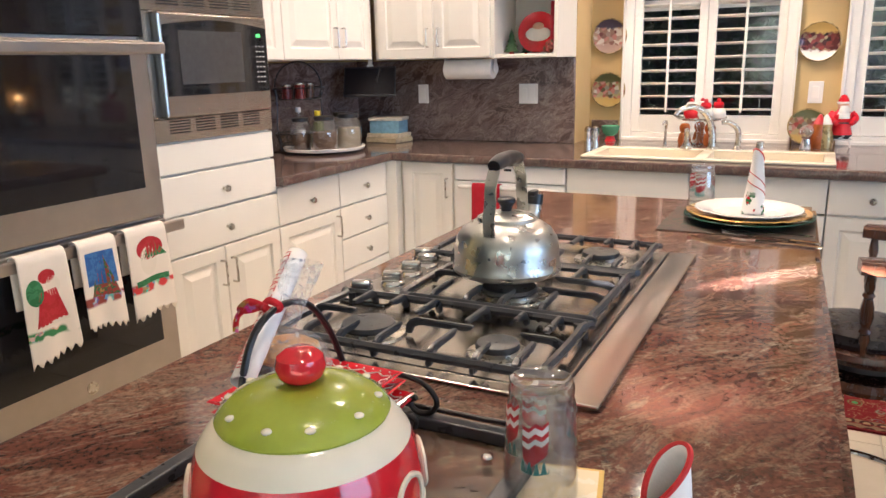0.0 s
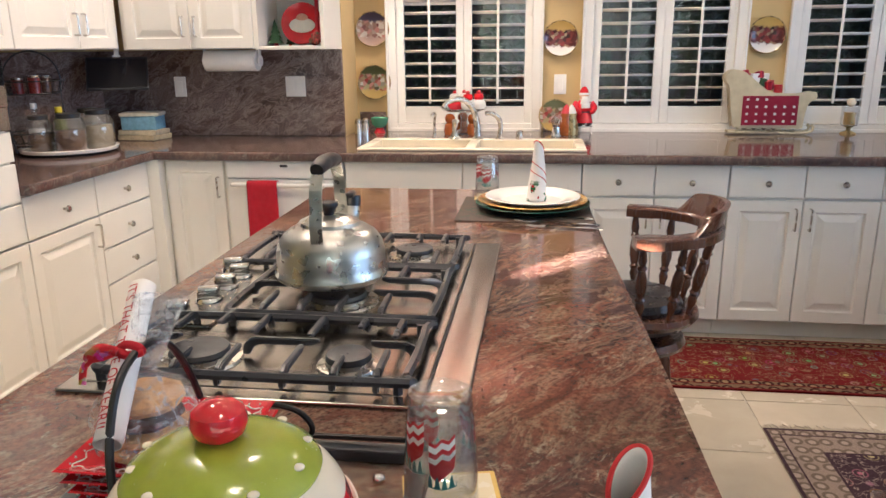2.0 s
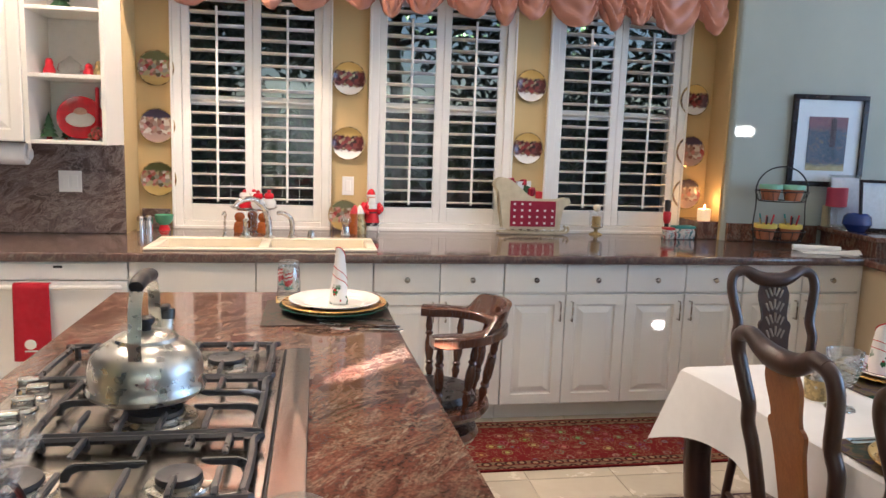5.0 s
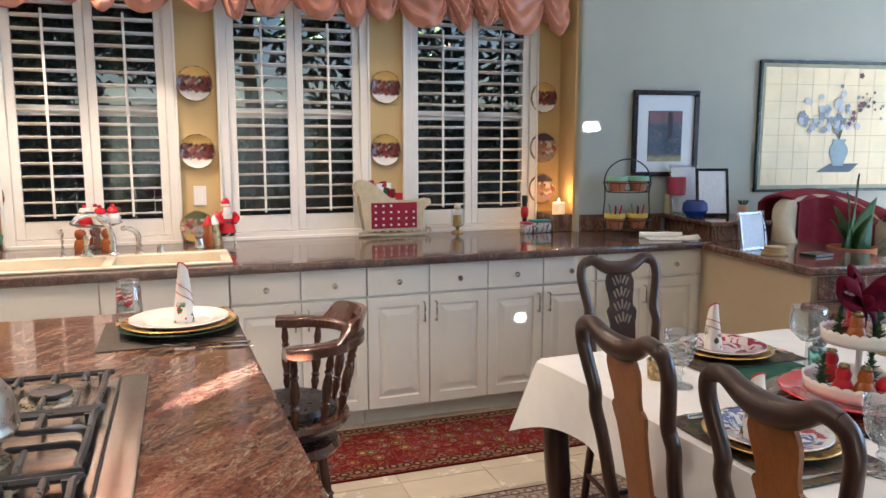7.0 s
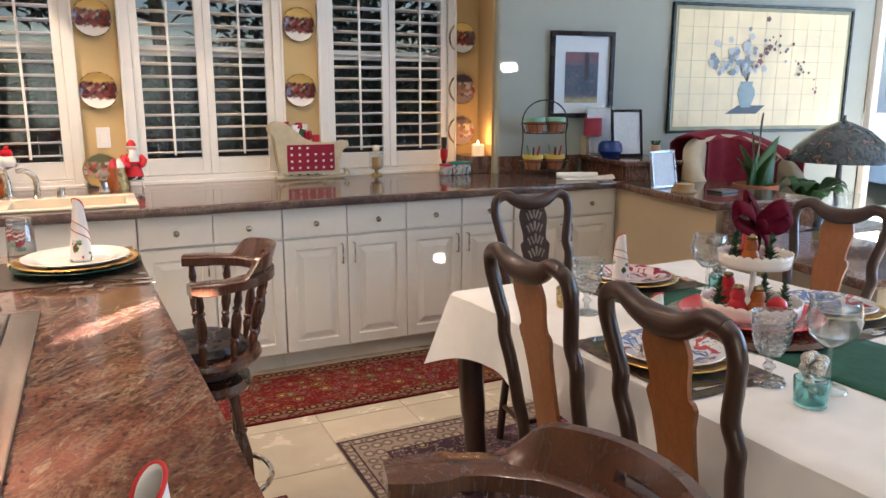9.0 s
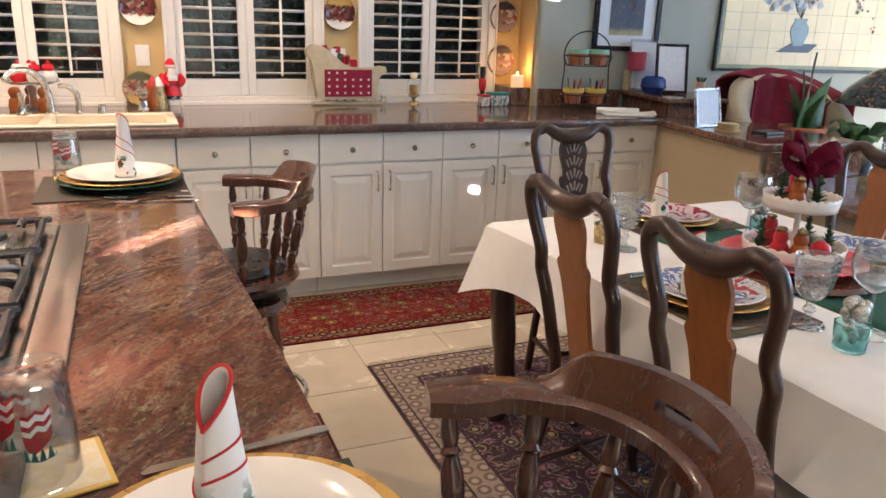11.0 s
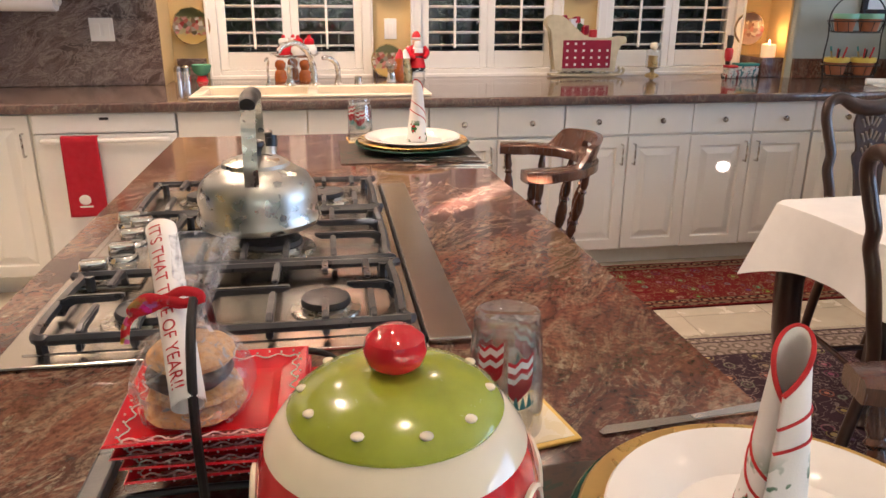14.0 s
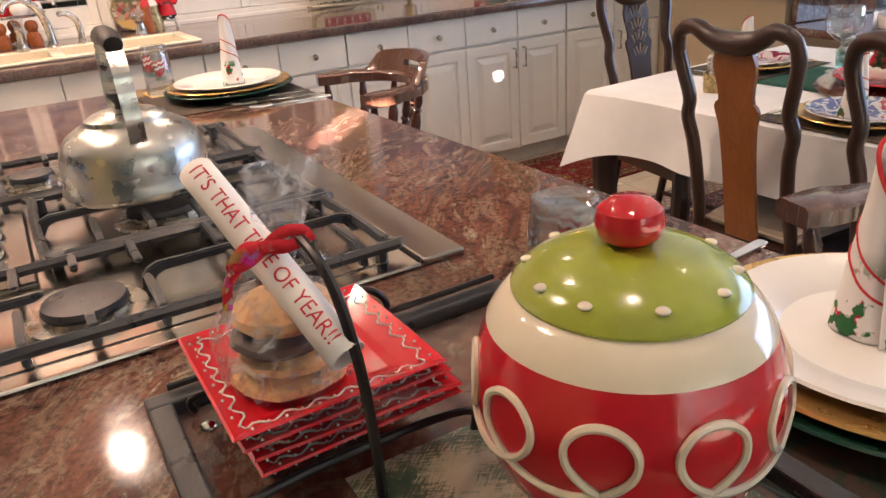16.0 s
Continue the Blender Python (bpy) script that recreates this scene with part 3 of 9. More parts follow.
for a, b in ((-0.935, -0.775), (0.185, 0.39), (1.33, 1.53), (2.51, 2.648)):
    box(bm, a, b, 4.972, 4.9995, CT + 0.001, 1.03, 0.003, 2)
tagged(part("backsplash", bm, M["granite_splash"]), "polished brown granite backsplash with grey veins", "backsplash", kind="structure")

# island
island = thing("kitchen_island", pose(0, 0, 0), "white kitchen island with a thick polished granite top", "kitchen island")
bm = B()
box(bm, -0.57, 0.02, 0.70, 3.03, 0.1, 0.868, 0.003, 1)
box(bm, -0.50, -0.03, 0.76, 2.97, 0.0, 0.1)
part("base", bm, M["cabinet"], island)
bm = B()
slab(bm, [(-0.625, 0.55), (0.385, 0.55), (0.388, 1.1), (0.379, 1.5), (0.358, 2.05), (0.344, 2.4), (0.326, 3.09), (-0.625, 3.09)], CT - 0.87, pose(0, 0, 0.87), 0.014)
part("top", bm, M["granite"], island, "thick polished brown granite slab")
for k2 in range(4):
    ob = part("side_panel", raised_panel(0.56, 0.72), M["cabinet"], island)
    ob.matrix_local = pose(0.021, 0.99 + 0.58 * k2, 0.12, 0, 0, 90)

# ---- windows with plantation shutters ----
M["valance"] = plain("rose_taffeta", (0.50, 0.235, 0.165), 0.36, vary=0.12, scale=9, bump=0.3, fine=300)
M["pane"] = glass("window_pane")
M["louvre"] = M["trim"]


def louvre_mesh(w):
    t = B()
    prof = []
    for i in range(10):
        a = 2 * math.pi * i / 10
        prof.append((0.032 * math.cos(a), 0.0055 * math.sin(a)))
    ends = [[t.verts.new((x, y, z)) for y, z in prof] for x in (-w / 2, w / 2)]
    n = len(prof)
    for i in range(n):
        t.faces.new((ends[0][i], ends[1][i], ends[1][(i + 1) % n], ends[0][(i + 1) % n]))
    t.faces.new(ends[0][::-1])
    t.faces.new(ends[1])
    bmesh.ops.recalc_face_normals(t, faces=list(t.faces))
    me = bpy.data.meshes.new("louvre")
    t.to_mesh(me)
    t.free()
    me.materials.append(M["louvre"])
    for p in me.polygons:
        p.use_smooth = True
    return me


for i, (x0, x1) in enumerate(WIN):
    w = thing("window_%d" % (i + 1), pose((x0 + x1) / 2, 5.0, W_LO), "white double shutters with open louvres over a sash window", "window", kind="structure")
    hw, hh = (x1 - x0) / 2, W_HI - W_LO
    bm = B()
    for a, b, c, d in ((-hw, -hw + 0.05, 0, hh), (hw - 0.05, hw, 0, hh), (-hw + 0.05, hw - 0.05, hh - 0.05, hh), (-hw + 0.05, hw - 0.05, 0, 0.03)):
        box(bm, a, b, -0.022, 0.06, c, d, 0.004, 2)
    for a, b, c, d in ((-hw - 0.012, -hw + 0.004, -0.015, hh), (hw - 0.004, hw + 0.012, -0.015, hh), (-hw - 0.012, hw + 0.012, -0.02, 0.003)):
        box(bm, a, b, -0.032, -0.001, c, d, 0.005, 2)
    part("casing", bm, M["trim"], w)
    bm = B()
    box(bm, -hw, hw, 0.11, 0.14, 0.0, 0.07)
    box(bm, -hw, hw, 0.11, 0.14, 0.725, 0.785)
    for a in (-hw, hw - 0.06):
        box(bm, a, a + 0.06, 0.111, 0.139, 0, hh)
    box(bm, -hw, hw, 0.1115, 0.1385, hh - 0.07, hh)
    part("sash", bm, M["trim"], w)
    bm = B()
    box(bm, -hw + 0.05, hw - 0.05, 0.122, 0.127, 0.06, hh - 0.06)
    p = part("pane", bm, M["pane"], w)
    p.visible_shadow = False
    pw = hw - 0.052
    lw = pw - 0.094
    lm = louvre_mesh(lw - 0.002)
    for side in (-1, 1):
        cx = side * (pw / 2 + 0.001)
        bm = B()
        for a, b, c, d in ((-pw / 2, -pw / 2 + 0.046, 0.033, hh - 0.053), (pw / 2 - 0.046, pw / 2, 0.033, hh - 0.053), (-pw / 2 + 0.046, pw / 2 - 0.046, 0.033, 0.132), (-pw / 2 + 0.046, pw / 2 - 0.046, hh - 0.13, hh - 0.053)):
            box(bm, a, b, -0.016, 0.012, c, d, 0.003, 1)
        sp = part("shutter_panel", bm, M["trim"], w)
        sp.location = (cx, 0.012, 0)
        nl = 17
        for j in range(nl):
            lo = new("louvre", lm)
            lo.parent = sp
            lo.matrix_local = pose(0, 0, 0.165 + j * 0.0728, -11 + random.uniform(-1.5, 1.5), 0, 0)
        bm = B()
        box(bm, -0.007, 0.007, -0.046, -0.034, 0.15, hh - 0.2, 0.002, 1)
        part("tilt_rod", bm, M["trim"], sp)
        bm = B()
        box(bm, side * (pw / 2 - 0.012) - 0.008, side * (pw / 2 - 0.012) + 0.008, -0.022, -0.014, 0.65, 0.71, 0.002, 1)
        part("hinge", bm, M["trim"], sp)

# balloon valance over the windows
bm = B()
N_SC, VX0, VX1 = 16, -0.93, 2.60


def valance_at(u, v):
    s = u * N_SC + 0.22 * math.sin(u * 31.0)
    f = s - math.floor(s)
    k0 = math.floor(s)
    sag = math.sin(math.pi * min(1.0, max(0.0, f))) ** 0.65
    drop = (0.125 + 0.022 * math.sin(k0 * 2.3)) * sag
    # U-shaped drapes that hang from the gathers, deepest at the hem
    swag = v * 13.0 - 4.2 * sag + 0.8 * math.sin(k0 * 1.7)
    fold = 0.017 * math.sin(swag * 2.1 + 1.5 * math.sin(f * 9 + k0)) * v + 0.010 * math.sin(f * 19 + k0 * 3) * (1 - 0.6 * v)
    z = 2.665 - v * (0.345 + drop)
    y = 4.84 - 0.05 * v - sag * 0.075 * (0.35 + v) + fold
    if v > 0.9:
        y += (v - 0.9) * 0.55 * sag
    return (VX0 + (VX1 - VX0) * u, y, z)


sheet(bm, valance_at, N_SC * 22, 44)
val = part("valance", bm, M["valance"], smooth=True)
sol = val.modifiers.new("thickness", "SOLIDIFY")
sol.thickness = 0.004
tagged(val, "gathered rose taffeta balloon valance over the windows", "valance")

# niche return beside the windows
bm = B()
box(bm, -0.014, -0.001, 0.035, 0.33, 0, CEIL)
ret = part("wall_return", bm, M["yellow"])
ret.matrix_world = WING
tagged(ret, "ochre return wall beside the last window", "wall", kind="structure")
bm = B()
box(bm, 2.50, 2.64, 4.72, 4.968, CT + 0.001, 1.03, 0.003, 2)
tagged(part("granite_ledge", bm, M["granite"]), "small granite corner ledge under the candle", "ledge", kind="structure")

# ---- garden outside ----
M["leaf"] = plain("dark_leaf", (0.035, 0.07, 0.03), 0.45, vary=0.4, scale=30, bump=0.1)
M["bark"] = plain("dark_bark", (0.05, 0.04, 0.03), 0.9, vary=0.4, scale=20, bump=0.6)
M["fence"] = plain("weathered_fence", (0.07, 0.065, 0.06), 0.9, vary=0.3, scale=6, bump=0.4)
fence = thing("garden_fence", pose(0, 10.5, -0.3), "weathered board fence beyond the windows", "fence")
bm = B()
box(bm, -0.11, 0.11, 0, 0.025, 0, 2.3)
bm_me = part("board", bm, M["fence"], fence)
bm_me.location = (-7, 0, 0)
for i in range(1, 70):
    o = new("board", bm_me.data)
    o.parent = fence
    o.location = (-7 + i * 0.225, random.uniform(-0.01, 0.01), random.uniform(-0.02, 0.03))


def tree(x, y, h, spread, n, seed):
    rnd = random.Random(seed)
    t = thing("tree", pose(x, y, -0.3), "leafy garden tree in shade outside the windows", "tree", "garden trees")
    bm = B()
    tube(bm, [(0, 0, 0), (0.05, 0.02, h * 0.3), (-0.04, 0.03, h * 0.6), (0.02, 0, h)], [0.11, 0.09, 0.06, 0.02], 8)
    tips = []
    for i in range(14):
        a, z0 = rnd.uniform(0, 6.28), h * rnd.uniform(0.35, 0.85)
        L = spread * rnd.uniform(0.6, 1.0)
        tip = (L * math.cos(a), L * math.sin(a), z0 + rnd.uniform(-0.2, 0.6))
        tube(bm, [(0, 0, z0), (tip[0] * 0.5, tip[1] * 0.5, z0 + 0.25), tip], [0.035, 0.022, 0.008], 5)
        tips.append(((0, 0, z0), tip))
    part("trunk", bm, M["bark"], t)
    vs, fs = [], []
    for i in range(n):
        a, b = tips[rnd.randrange(len(tips))]
        s = rnd.uniform(0.25, 1.1)
        c = Vector(a).lerp(Vector(b), s) + Vector((rnd.gauss(0, 0.2), rnd.gauss(0, 0.2), rnd.gauss(0, 0.18)))
        m = Matrix.Translation(c) @ Euler((rnd.uniform(-1, 1), rnd.uniform(-1, 1), rnd.uniform(0, 6.28))).to_matrix().to_4x4()
        q = rnd.uniform(0.05, 0.1)
        k0 = len(vs)
        for px, py, pz in ((-q, 0, 0), (-q * 0.3, q * 0.4, 0.01), (q * 0.5, q * 0.3, 0.01), (q, 0, -0.01), (q * 0.5, -q * 0.3, 0.01), (-q * 0.3, -q * 0.4, 0.01)):
            vs.append(m @ Vector((px, py, pz)))
        fs += [(k0, k0 + 1, k0 + 2, k0 + 3), (k0, k0 + 3, k0 + 4, k0 + 5)]
    me = bpy.data.meshes.new("crown")
    me.from_pydata(vs, [], fs)
    me.materials.append(M["leaf"])
    c = new("crown", me)
    c.parent = t
    tagged(c, kind="stuff")
    return t


tree(-1.3, 7.6, 4.2, 1.7, 6500, 1)
tree(0.9, 8.0, 4.4, 1.8, 6500, 2)
tree(-2.6, 8.6, 4.6, 1.8, 5000, 5)
tree(2.9, 7.8, 4.2, 1.6, 2600, 3)
tree(4.6, 8.4, 4.4, 1.6, 1900, 4)


# ---- wall cabinets ----
def wall_cabinet(m, w, doors, label, depth=0.33, h=0.98):
    c = thing("wall_cabinet", m, label, "cabinet", "kitchen wall cabinets")
    bm = B()
    box(bm, 0.001, w - 0.001, 0.002, depth, 0, h, 0.001, 1)
    part("body", bm, M["cabinet"], c)
    for x0, x1, hx in doors:
        ob = part("door", raised_panel(x1 - x0 - 0.004, h - 0.006), M["cabinet"], c)
        ob.location = ((x0 + x1) / 2, 0, 0.003)
        if hx is not None:
            add_handle(ob, hx - (x0 + x1) / 2, 0.115)
    return c


wall_cabinet(pose(-2.09, 4.37, 1.41), 0.75, [(0.03, 0.40, 0.365), (0.40, 0.748, 0.435)], "white wall cabinet with two raised-panel doors")
wall_cabinet(pose(-2.11, 3.036, 1.415, 0, 0, 90), 0.475, [(0.0, 0.475, None)], "white wall cabinet with one raised-panel door")
wall_cabinet(pose(-2.11, 3.512, 1.415, 0, 0, 90), 0.855, [(0.0, 0.475, 0.44), (0.475, 0.80, 0.51)], "white corner wall cabinet with paired doors")
shelf = thing("open_shelf", pose(-1.338, 4.36, 1.405), "white open display shelf with holiday ornaments", "shelf")
bm = B()
box(bm, 0, 0.02, 0, 0.338, 0, 0.99)
part("side_panel", bm, M["cabinet"], shelf)
bm = B()
box(bm, 0.36, 0.38, 0, 0.338, 0, 0.99)
part("side_panel", bm, M["cabinet"], shelf)
bm = B()
box(bm, 0.02, 0.36, 0.318, 0.338, 0, 0.99)
part("back_panel", bm, M["cabinet_in"], shelf)
for z in (0.0, 0.325, 0.65, 0.97):
    bm = B()
    box(bm, 0.02, 0.36, 0.004, 0.318, z, z + 0.02, 0.004, 2)
    part("shelf_board", bm, M["cabinet"], shelf)

# ---- ovens and microwave in the tower ----
oven = thing("double_oven", LEFT @ pose(1.612, 0, 0), "stainless steel double wall oven with black glass doors", "oven")
bm = B()
box(bm, 0, 0.768, 0.0, 0.6, 0.0, 2.45)
part("housing", bm, M["cabinet"], oven)
for z0, z1, g0, g1, hz, nm in ((0.875, 1.485, 0.985, 1.435, 1.457, "upper"), (0.30, 0.862, 0.42, 0.836, 0.838, "lower")):
    bm = B()
    box(bm, 0.004, 0.764, -0.045, 0.0, z0, z1, 0.006, 2)
    d = part("door", bm, M["steel_v"], oven, "brushed steel oven door")
    bm = B()
    box(bm, 0.02, 0.69, -0.049, -0.044, g0, g1, 0.002, 1)
    part("door_glass", bm, M["blackglass"], d, "black glass oven window")
    bm = B()
    box(bm, 0.02, 0.80, -0.10, -0.082, hz - 0.019, hz + 0.019, 0.006, 2)
    for x in (0.06, 0.74):
        box(bm, x - 0.012, x + 0.012, -0.085, -0.04, hz - 0.011, hz + 0.011)
    part("door_handle", bm, M["steel_v"], d, "flat brushed steel handle")
bm = B()
box(bm, 0.004, 0.764, -0.04, 0.0, 1.495, 2.1, 0.005, 2)
part("control_panel", bm, M["blackglass"], oven, "black glass control panel")
bm = B()
box(bm, 0.004, 0.764, -0.04, 0.0, 0.11, 0.293, 0.005, 2)
part("lower_panel", bm, M["steel_v"], oven)
bm = B()
lathe(bm, [(0, 0), (0.022, 0), (0.022, 0.003), (0, 0.003)], 24, pose(0.375, -0.045, 0.357, 90, 0, 0))
part("badge", bm, M["nickel"], oven, "round metal badge")

mw = thing("microwave", LEFT @ pose(2.385, -0.004, 1.125), "stainless steel built-in microwave with vent grilles", "microwave")
bm = B()
W_, H_ = 0.645, 0.555
for a in ((0, W_, 0, 0.085), (0, W_, H_ - 0.095, H_), (0, 0.04, 0.085, H_ - 0.095), (W_ - 0.03, W_, 0.085, H_ - 0.095)):
    box(bm, a[0], a[1], -0.022, 0, a[2], a[3], 0.003, 1)
part("trim_kit", bm, M["steel"], mw, "brushed steel surround")
bm = B()
box(bm, 0.042, W_ - 0.032, -0.055, -0.002, 0.088, H_ - 0.098, 0.008, 2)
body = part("front", bm, M["steel"], mw)
bm = B()
pts = []
for i in range(17):
    u = i / 16
    pts.append((0.058 + u * 0.545, 0.413 + 0.022 * math.sin(math.pi * u)))
slab(bm, [(0.058, 0.165), (0.603, 0.165)] + pts[::-1], 0.003, pose(0, -0.0545, 0, 90, 0, 0))
win = part("door_glass", bm, M["blackglass"], mw, "black glass microwave door")
bm = B()
box(bm, 0.125, 0.455, -0.0585, -0.0574, 0.205, 0.395, 0.0003, 1)
part("door_window", bm, plain("dark_mesh_window", (0.06, 0.06, 0.062), 0.12, vary=0.1, scale=40), win)
M["green_led"] = Nodes("green_led").set(Base_Color=(0.0, 0.1, 0.0), Emission_Color=(0.2, 1.0, 0.2), Emission_Strength=1.2)
bm = B()
box(bm, 0.541, 0.566, -0.0588, -0.0574, 0.378, 0.391)
part("clock_display", bm, M["green_led"], win, "small green clock display")
M["grey_mark"] = plain("grey_print", (0.35, 0.35, 0.35), 0.6)
for r in range(8):
    for c in range(3):
        bm = B()
        box(bm, 0.533 + c * 0.019, 0.545 + c * 0.019, -0.0588, -0.0574, 0.20 + r * 0.02, 0.205 + r * 0.02)
        part("key_mark", bm, M["grey_mark"], win)
for zz in (0.03, H_ - 0.072):
    for c in range(4):
        for r in range(5):
            bm = B()
            box(bm, 0.075 + c * 0.13, 0.175 + c * 0.13, -0.0235, -0.0215, zz + r * 0.0105, zz + 0.005 + r * 0.0105)
            part("vent_slot", bm, M["black"], mw, "")

# towels over the lower oven handle
TOWEL_LOOK = [((0.45, 0.03, 0.03), (0.05, 0.22, 0.08), "red"), ((0.03, 0.08, 0.35), (0.25, 0.05, 0.04), "blue"), ((0.08, 0.25, 0.08), (0.6, 0.05, 0.05), "green")]


def motif_cloth(name, base, c1, c2, scale=28.0, lo=0.0, hi=1.0):
    """White cloth with a printed many-coloured motif between the heights lo and hi."""
    k = Nodes(name)
    v = k.coords()
    vor = k.add("ShaderNodeTexVoronoi", Scale=scale)
    k.link(v, vor.inputs["Vector"])
    n = k.noise(v, scale * 0.6, 3.0)
    col = k.mix(k.ramp(n, [(0.46, (0, 0, 0)), (0.5, (1, 1, 1))]), k.mix(0.55, vor.outputs["Color"], c1), c2)
    sep = k.t.nodes.new("ShaderNodeSeparateXYZ")
    k.link(v, sep.inputs[0])
    up = k.t.nodes.new("ShaderNodeMath")
    up.inputs[1].default_value = 0.5
    k.link(sep.outputs[2], up.inputs[0])
    mask = k.ramp(up.outputs[0], [(lo + 0.5, (0, 0, 0)), (lo + 0.504, (1, 1, 1)), (hi + 0.496, (1, 1, 1)), (hi + 0.5, (0, 0, 0))])
    blot = k.ramp(k.noise(v, 9.0, 2.0), [(0.40, (0, 0, 0)), (0.43, (1, 1, 1))])
    mk = k.mix(1.0, mask, blot, "MULTIPLY")
    k.set(Base_Color=k.mix(mk, base, col), Roughness=0.95)
    k.bump(k.noise(v, 300.0), 0.5, 0.002)
    return k.m


def towel(y, w, L, i):
    """A terry hand towel folded over the handle bar, with a fringe."""
    c1, c2, word = TOWEL_LOOK[i]
    t = thing("hand_towel", LEFT @ pose(y, -0.091, 0.859), "white holiday hand towel with a %s print over the oven handle" % word, "towel", "towels on the oven handle")
    rnd = random.Random(i)
    ph = rnd.uniform(0, 6)

    def f(u, v):
        x = (u - 0.5) * w * (1 + 0.06 * v)
        wob = 0.006 * math.sin(u * 9 + ph) * v
        if v < 0.12:
            a = v / 0.12 * math.pi
            return (x, 0.016 * math.cos(a), 0.008 * math.sin(a))
        s = (v - 0.12) / 0.88
        fr = 0.010 * math.sin(u * 40 + ph) * (s > 0.97)
        return (x, -0.016 - 0.004 - wob - 0.012 * s, -s * L + fr + 0.012 * math.sin(u * 3 + ph) * s)
    bm = B()
    sheet(bm, f, 26, 34)
    sheet(bm, lambda u, v: ((u - 0.5) * w, 0.016 + 0.002, -v * L * 0.5), 8, 8)
    ob = part("cloth", bm, motif_cloth("printed_towel_" + word, (0.80, 0.74, 0.66), c1, c2, 60, *((-L * 0.80, -L * 0.70) if i == 0 else (-L * 0.72, -L * 0.60))), t, smooth=True)
    s = ob.modifiers.new("thickness", "SOLIDIFY")
    s.thickness = 0.004
    for name, c0, v0, v1, wide, mat, lab in TOWEL_PRINT[i]:
        def g(p, q):
            q2 = v0 + (v1 - v0) * q
            x, y2, z = f(c0 + (p - 0.5) * wide(q), q2)
            return (x, y2 - 0.0046, z)
        bm = B()
        sheet(bm, g, 8, 14)
        part(name, bm, mat, t, lab, True)


def dome(w):
    return lambda q: w * math.sqrt(max(0.02, 1 - (2 * q - 1) ** 2))


def taper(a, b):
    return lambda q: a + (b - a) * q


TP = {n: mottled("towel_print_" + n, cols, 55, 0.95) for n, cols in (
    ("red", [(0.42, 0.02, 0.03), (0.36, 0.015, 0.02), (0.48, 0.03, 0.04)]),
    ("white", [(0.74, 0.69, 0.60), (0.66, 0.60, 0.50)]),
    ("green", [(0.03, 0.16, 0.06), (0.05, 0.22, 0.09), (0.02, 0.10, 0.04)]),
    ("blue", [(0.03, 0.11, 0.34), (0.05, 0.16, 0.42), (0.12, 0.24, 0.45)]),
    ("tree", [(0.05, 0.10, 0.04), (0.30, 0.04, 0.03), (0.04, 0.12, 0.05), (0.40, 0.22, 0.06), (0.22, 0.03, 0.03)]))}
TOWEL_PRINT = [
    [("green_print", 0.24, 0.30, 0.52, dome(0.34), TP["green"], "green sack print"),
     ("red_print", 0.50, 0.42, 0.70, taper(0.36, 0.66), TP["red"], "red coat print"),
     ("red_cap", 0.52, 0.24, 0.36, dome(0.36), TP["red"], "red cap print"),
     ("white_print", 0.62, 0.31, 0.48, dome(0.30), TP["white"], "white print"),
     ("white_hem", 0.50, 0.69, 0.725, taper(0.70, 0.70), TP["white"], "white hem print")],
    [("blue_print", 0.50, 0.22, 0.56, taper(0.74, 0.78), TP["blue"], "blue window print"),
     ("tree_print", 0.54, 0.24, 0.68, taper(0.06, 0.74), TP["tree"], "decorated tree print")],
    [("red_print", 0.52, 0.20, 0.44, dome(0.66), TP["red"], "red hat print"),
     ("green_print", 0.60, 0.25, 0.42, taper(0.10, 0.66), TP["green"], "green tree print"),
     ("white_print", 0.46, 0.30, 0.60, dome(0.42), TP["white"], "white snow print"),
     ("dark_print", 0.50, 0.62, 0.68, taper(0.8, 0.8), TP["green"], "dark green border")]]
towel(1.835, 0.155, 0.315, 0)
towel(2.025, 0.14, 0.285, 1)
towel(2.22, 0.165, 0.30, 2)

# ---- living-room wing: raised ledge, peninsula and desk ----


def wing_box(name, b, material, label, category, r=0.0):
    bm = B()
    box(bm, *b, r, 3)
    ob = part(name, bm, material)
    ob.matrix_world = WING
    return tagged(ob, label, category, kind="structure")


wing_box("splash_wing", (0.02, 0.60, -0.03, -0.002, CT + 0.001, 1.03), M["granite"], "low granite backsplash", "backsplash", 0.003)
wing_box("wall_peninsula", (0.585, 1.14, -1.56, -0.34, 0.0, 0.868), M["beige"], "beige peninsula wall below the granite", "wall")
wing_box("peninsula_top", (0.55, 1.2, -1.585, -0.30, 0.869, 0.911), M["granite"], "polished granite peninsula top", "countertop", 0.012)
wing_box("raised_ledge_wall", (0.64, 1.02, -0.60, -0.001, 0.912, 1.0), M["granite"], "granite riser of the raised ledge", "ledge", 0.002)
wing_box("raised_ledge", (0.605, 1.06, -0.635, -0.002, 1.001, 1.032), M["granite"], "raised granite ledge against the wall", "ledge", 0.01)
wing_box("desk_riser", (0.60, 1.13, -1.62, -1.588, 0.755, 0.868), M["granite"], "granite riser above the desk", "backsplash", 0.002)
wing_box("wall_desk", (0.62, 1.1, -2.5, -1.625, 0.0, 0.71), M["beige"], "beige wall below the desk", "wall")
wing_box("desk_top", (0.50, 1.2, -2.55, -1.60, 0.711, 0.75), M["granite"], "lower granite desk top", "countertop", 0.012)

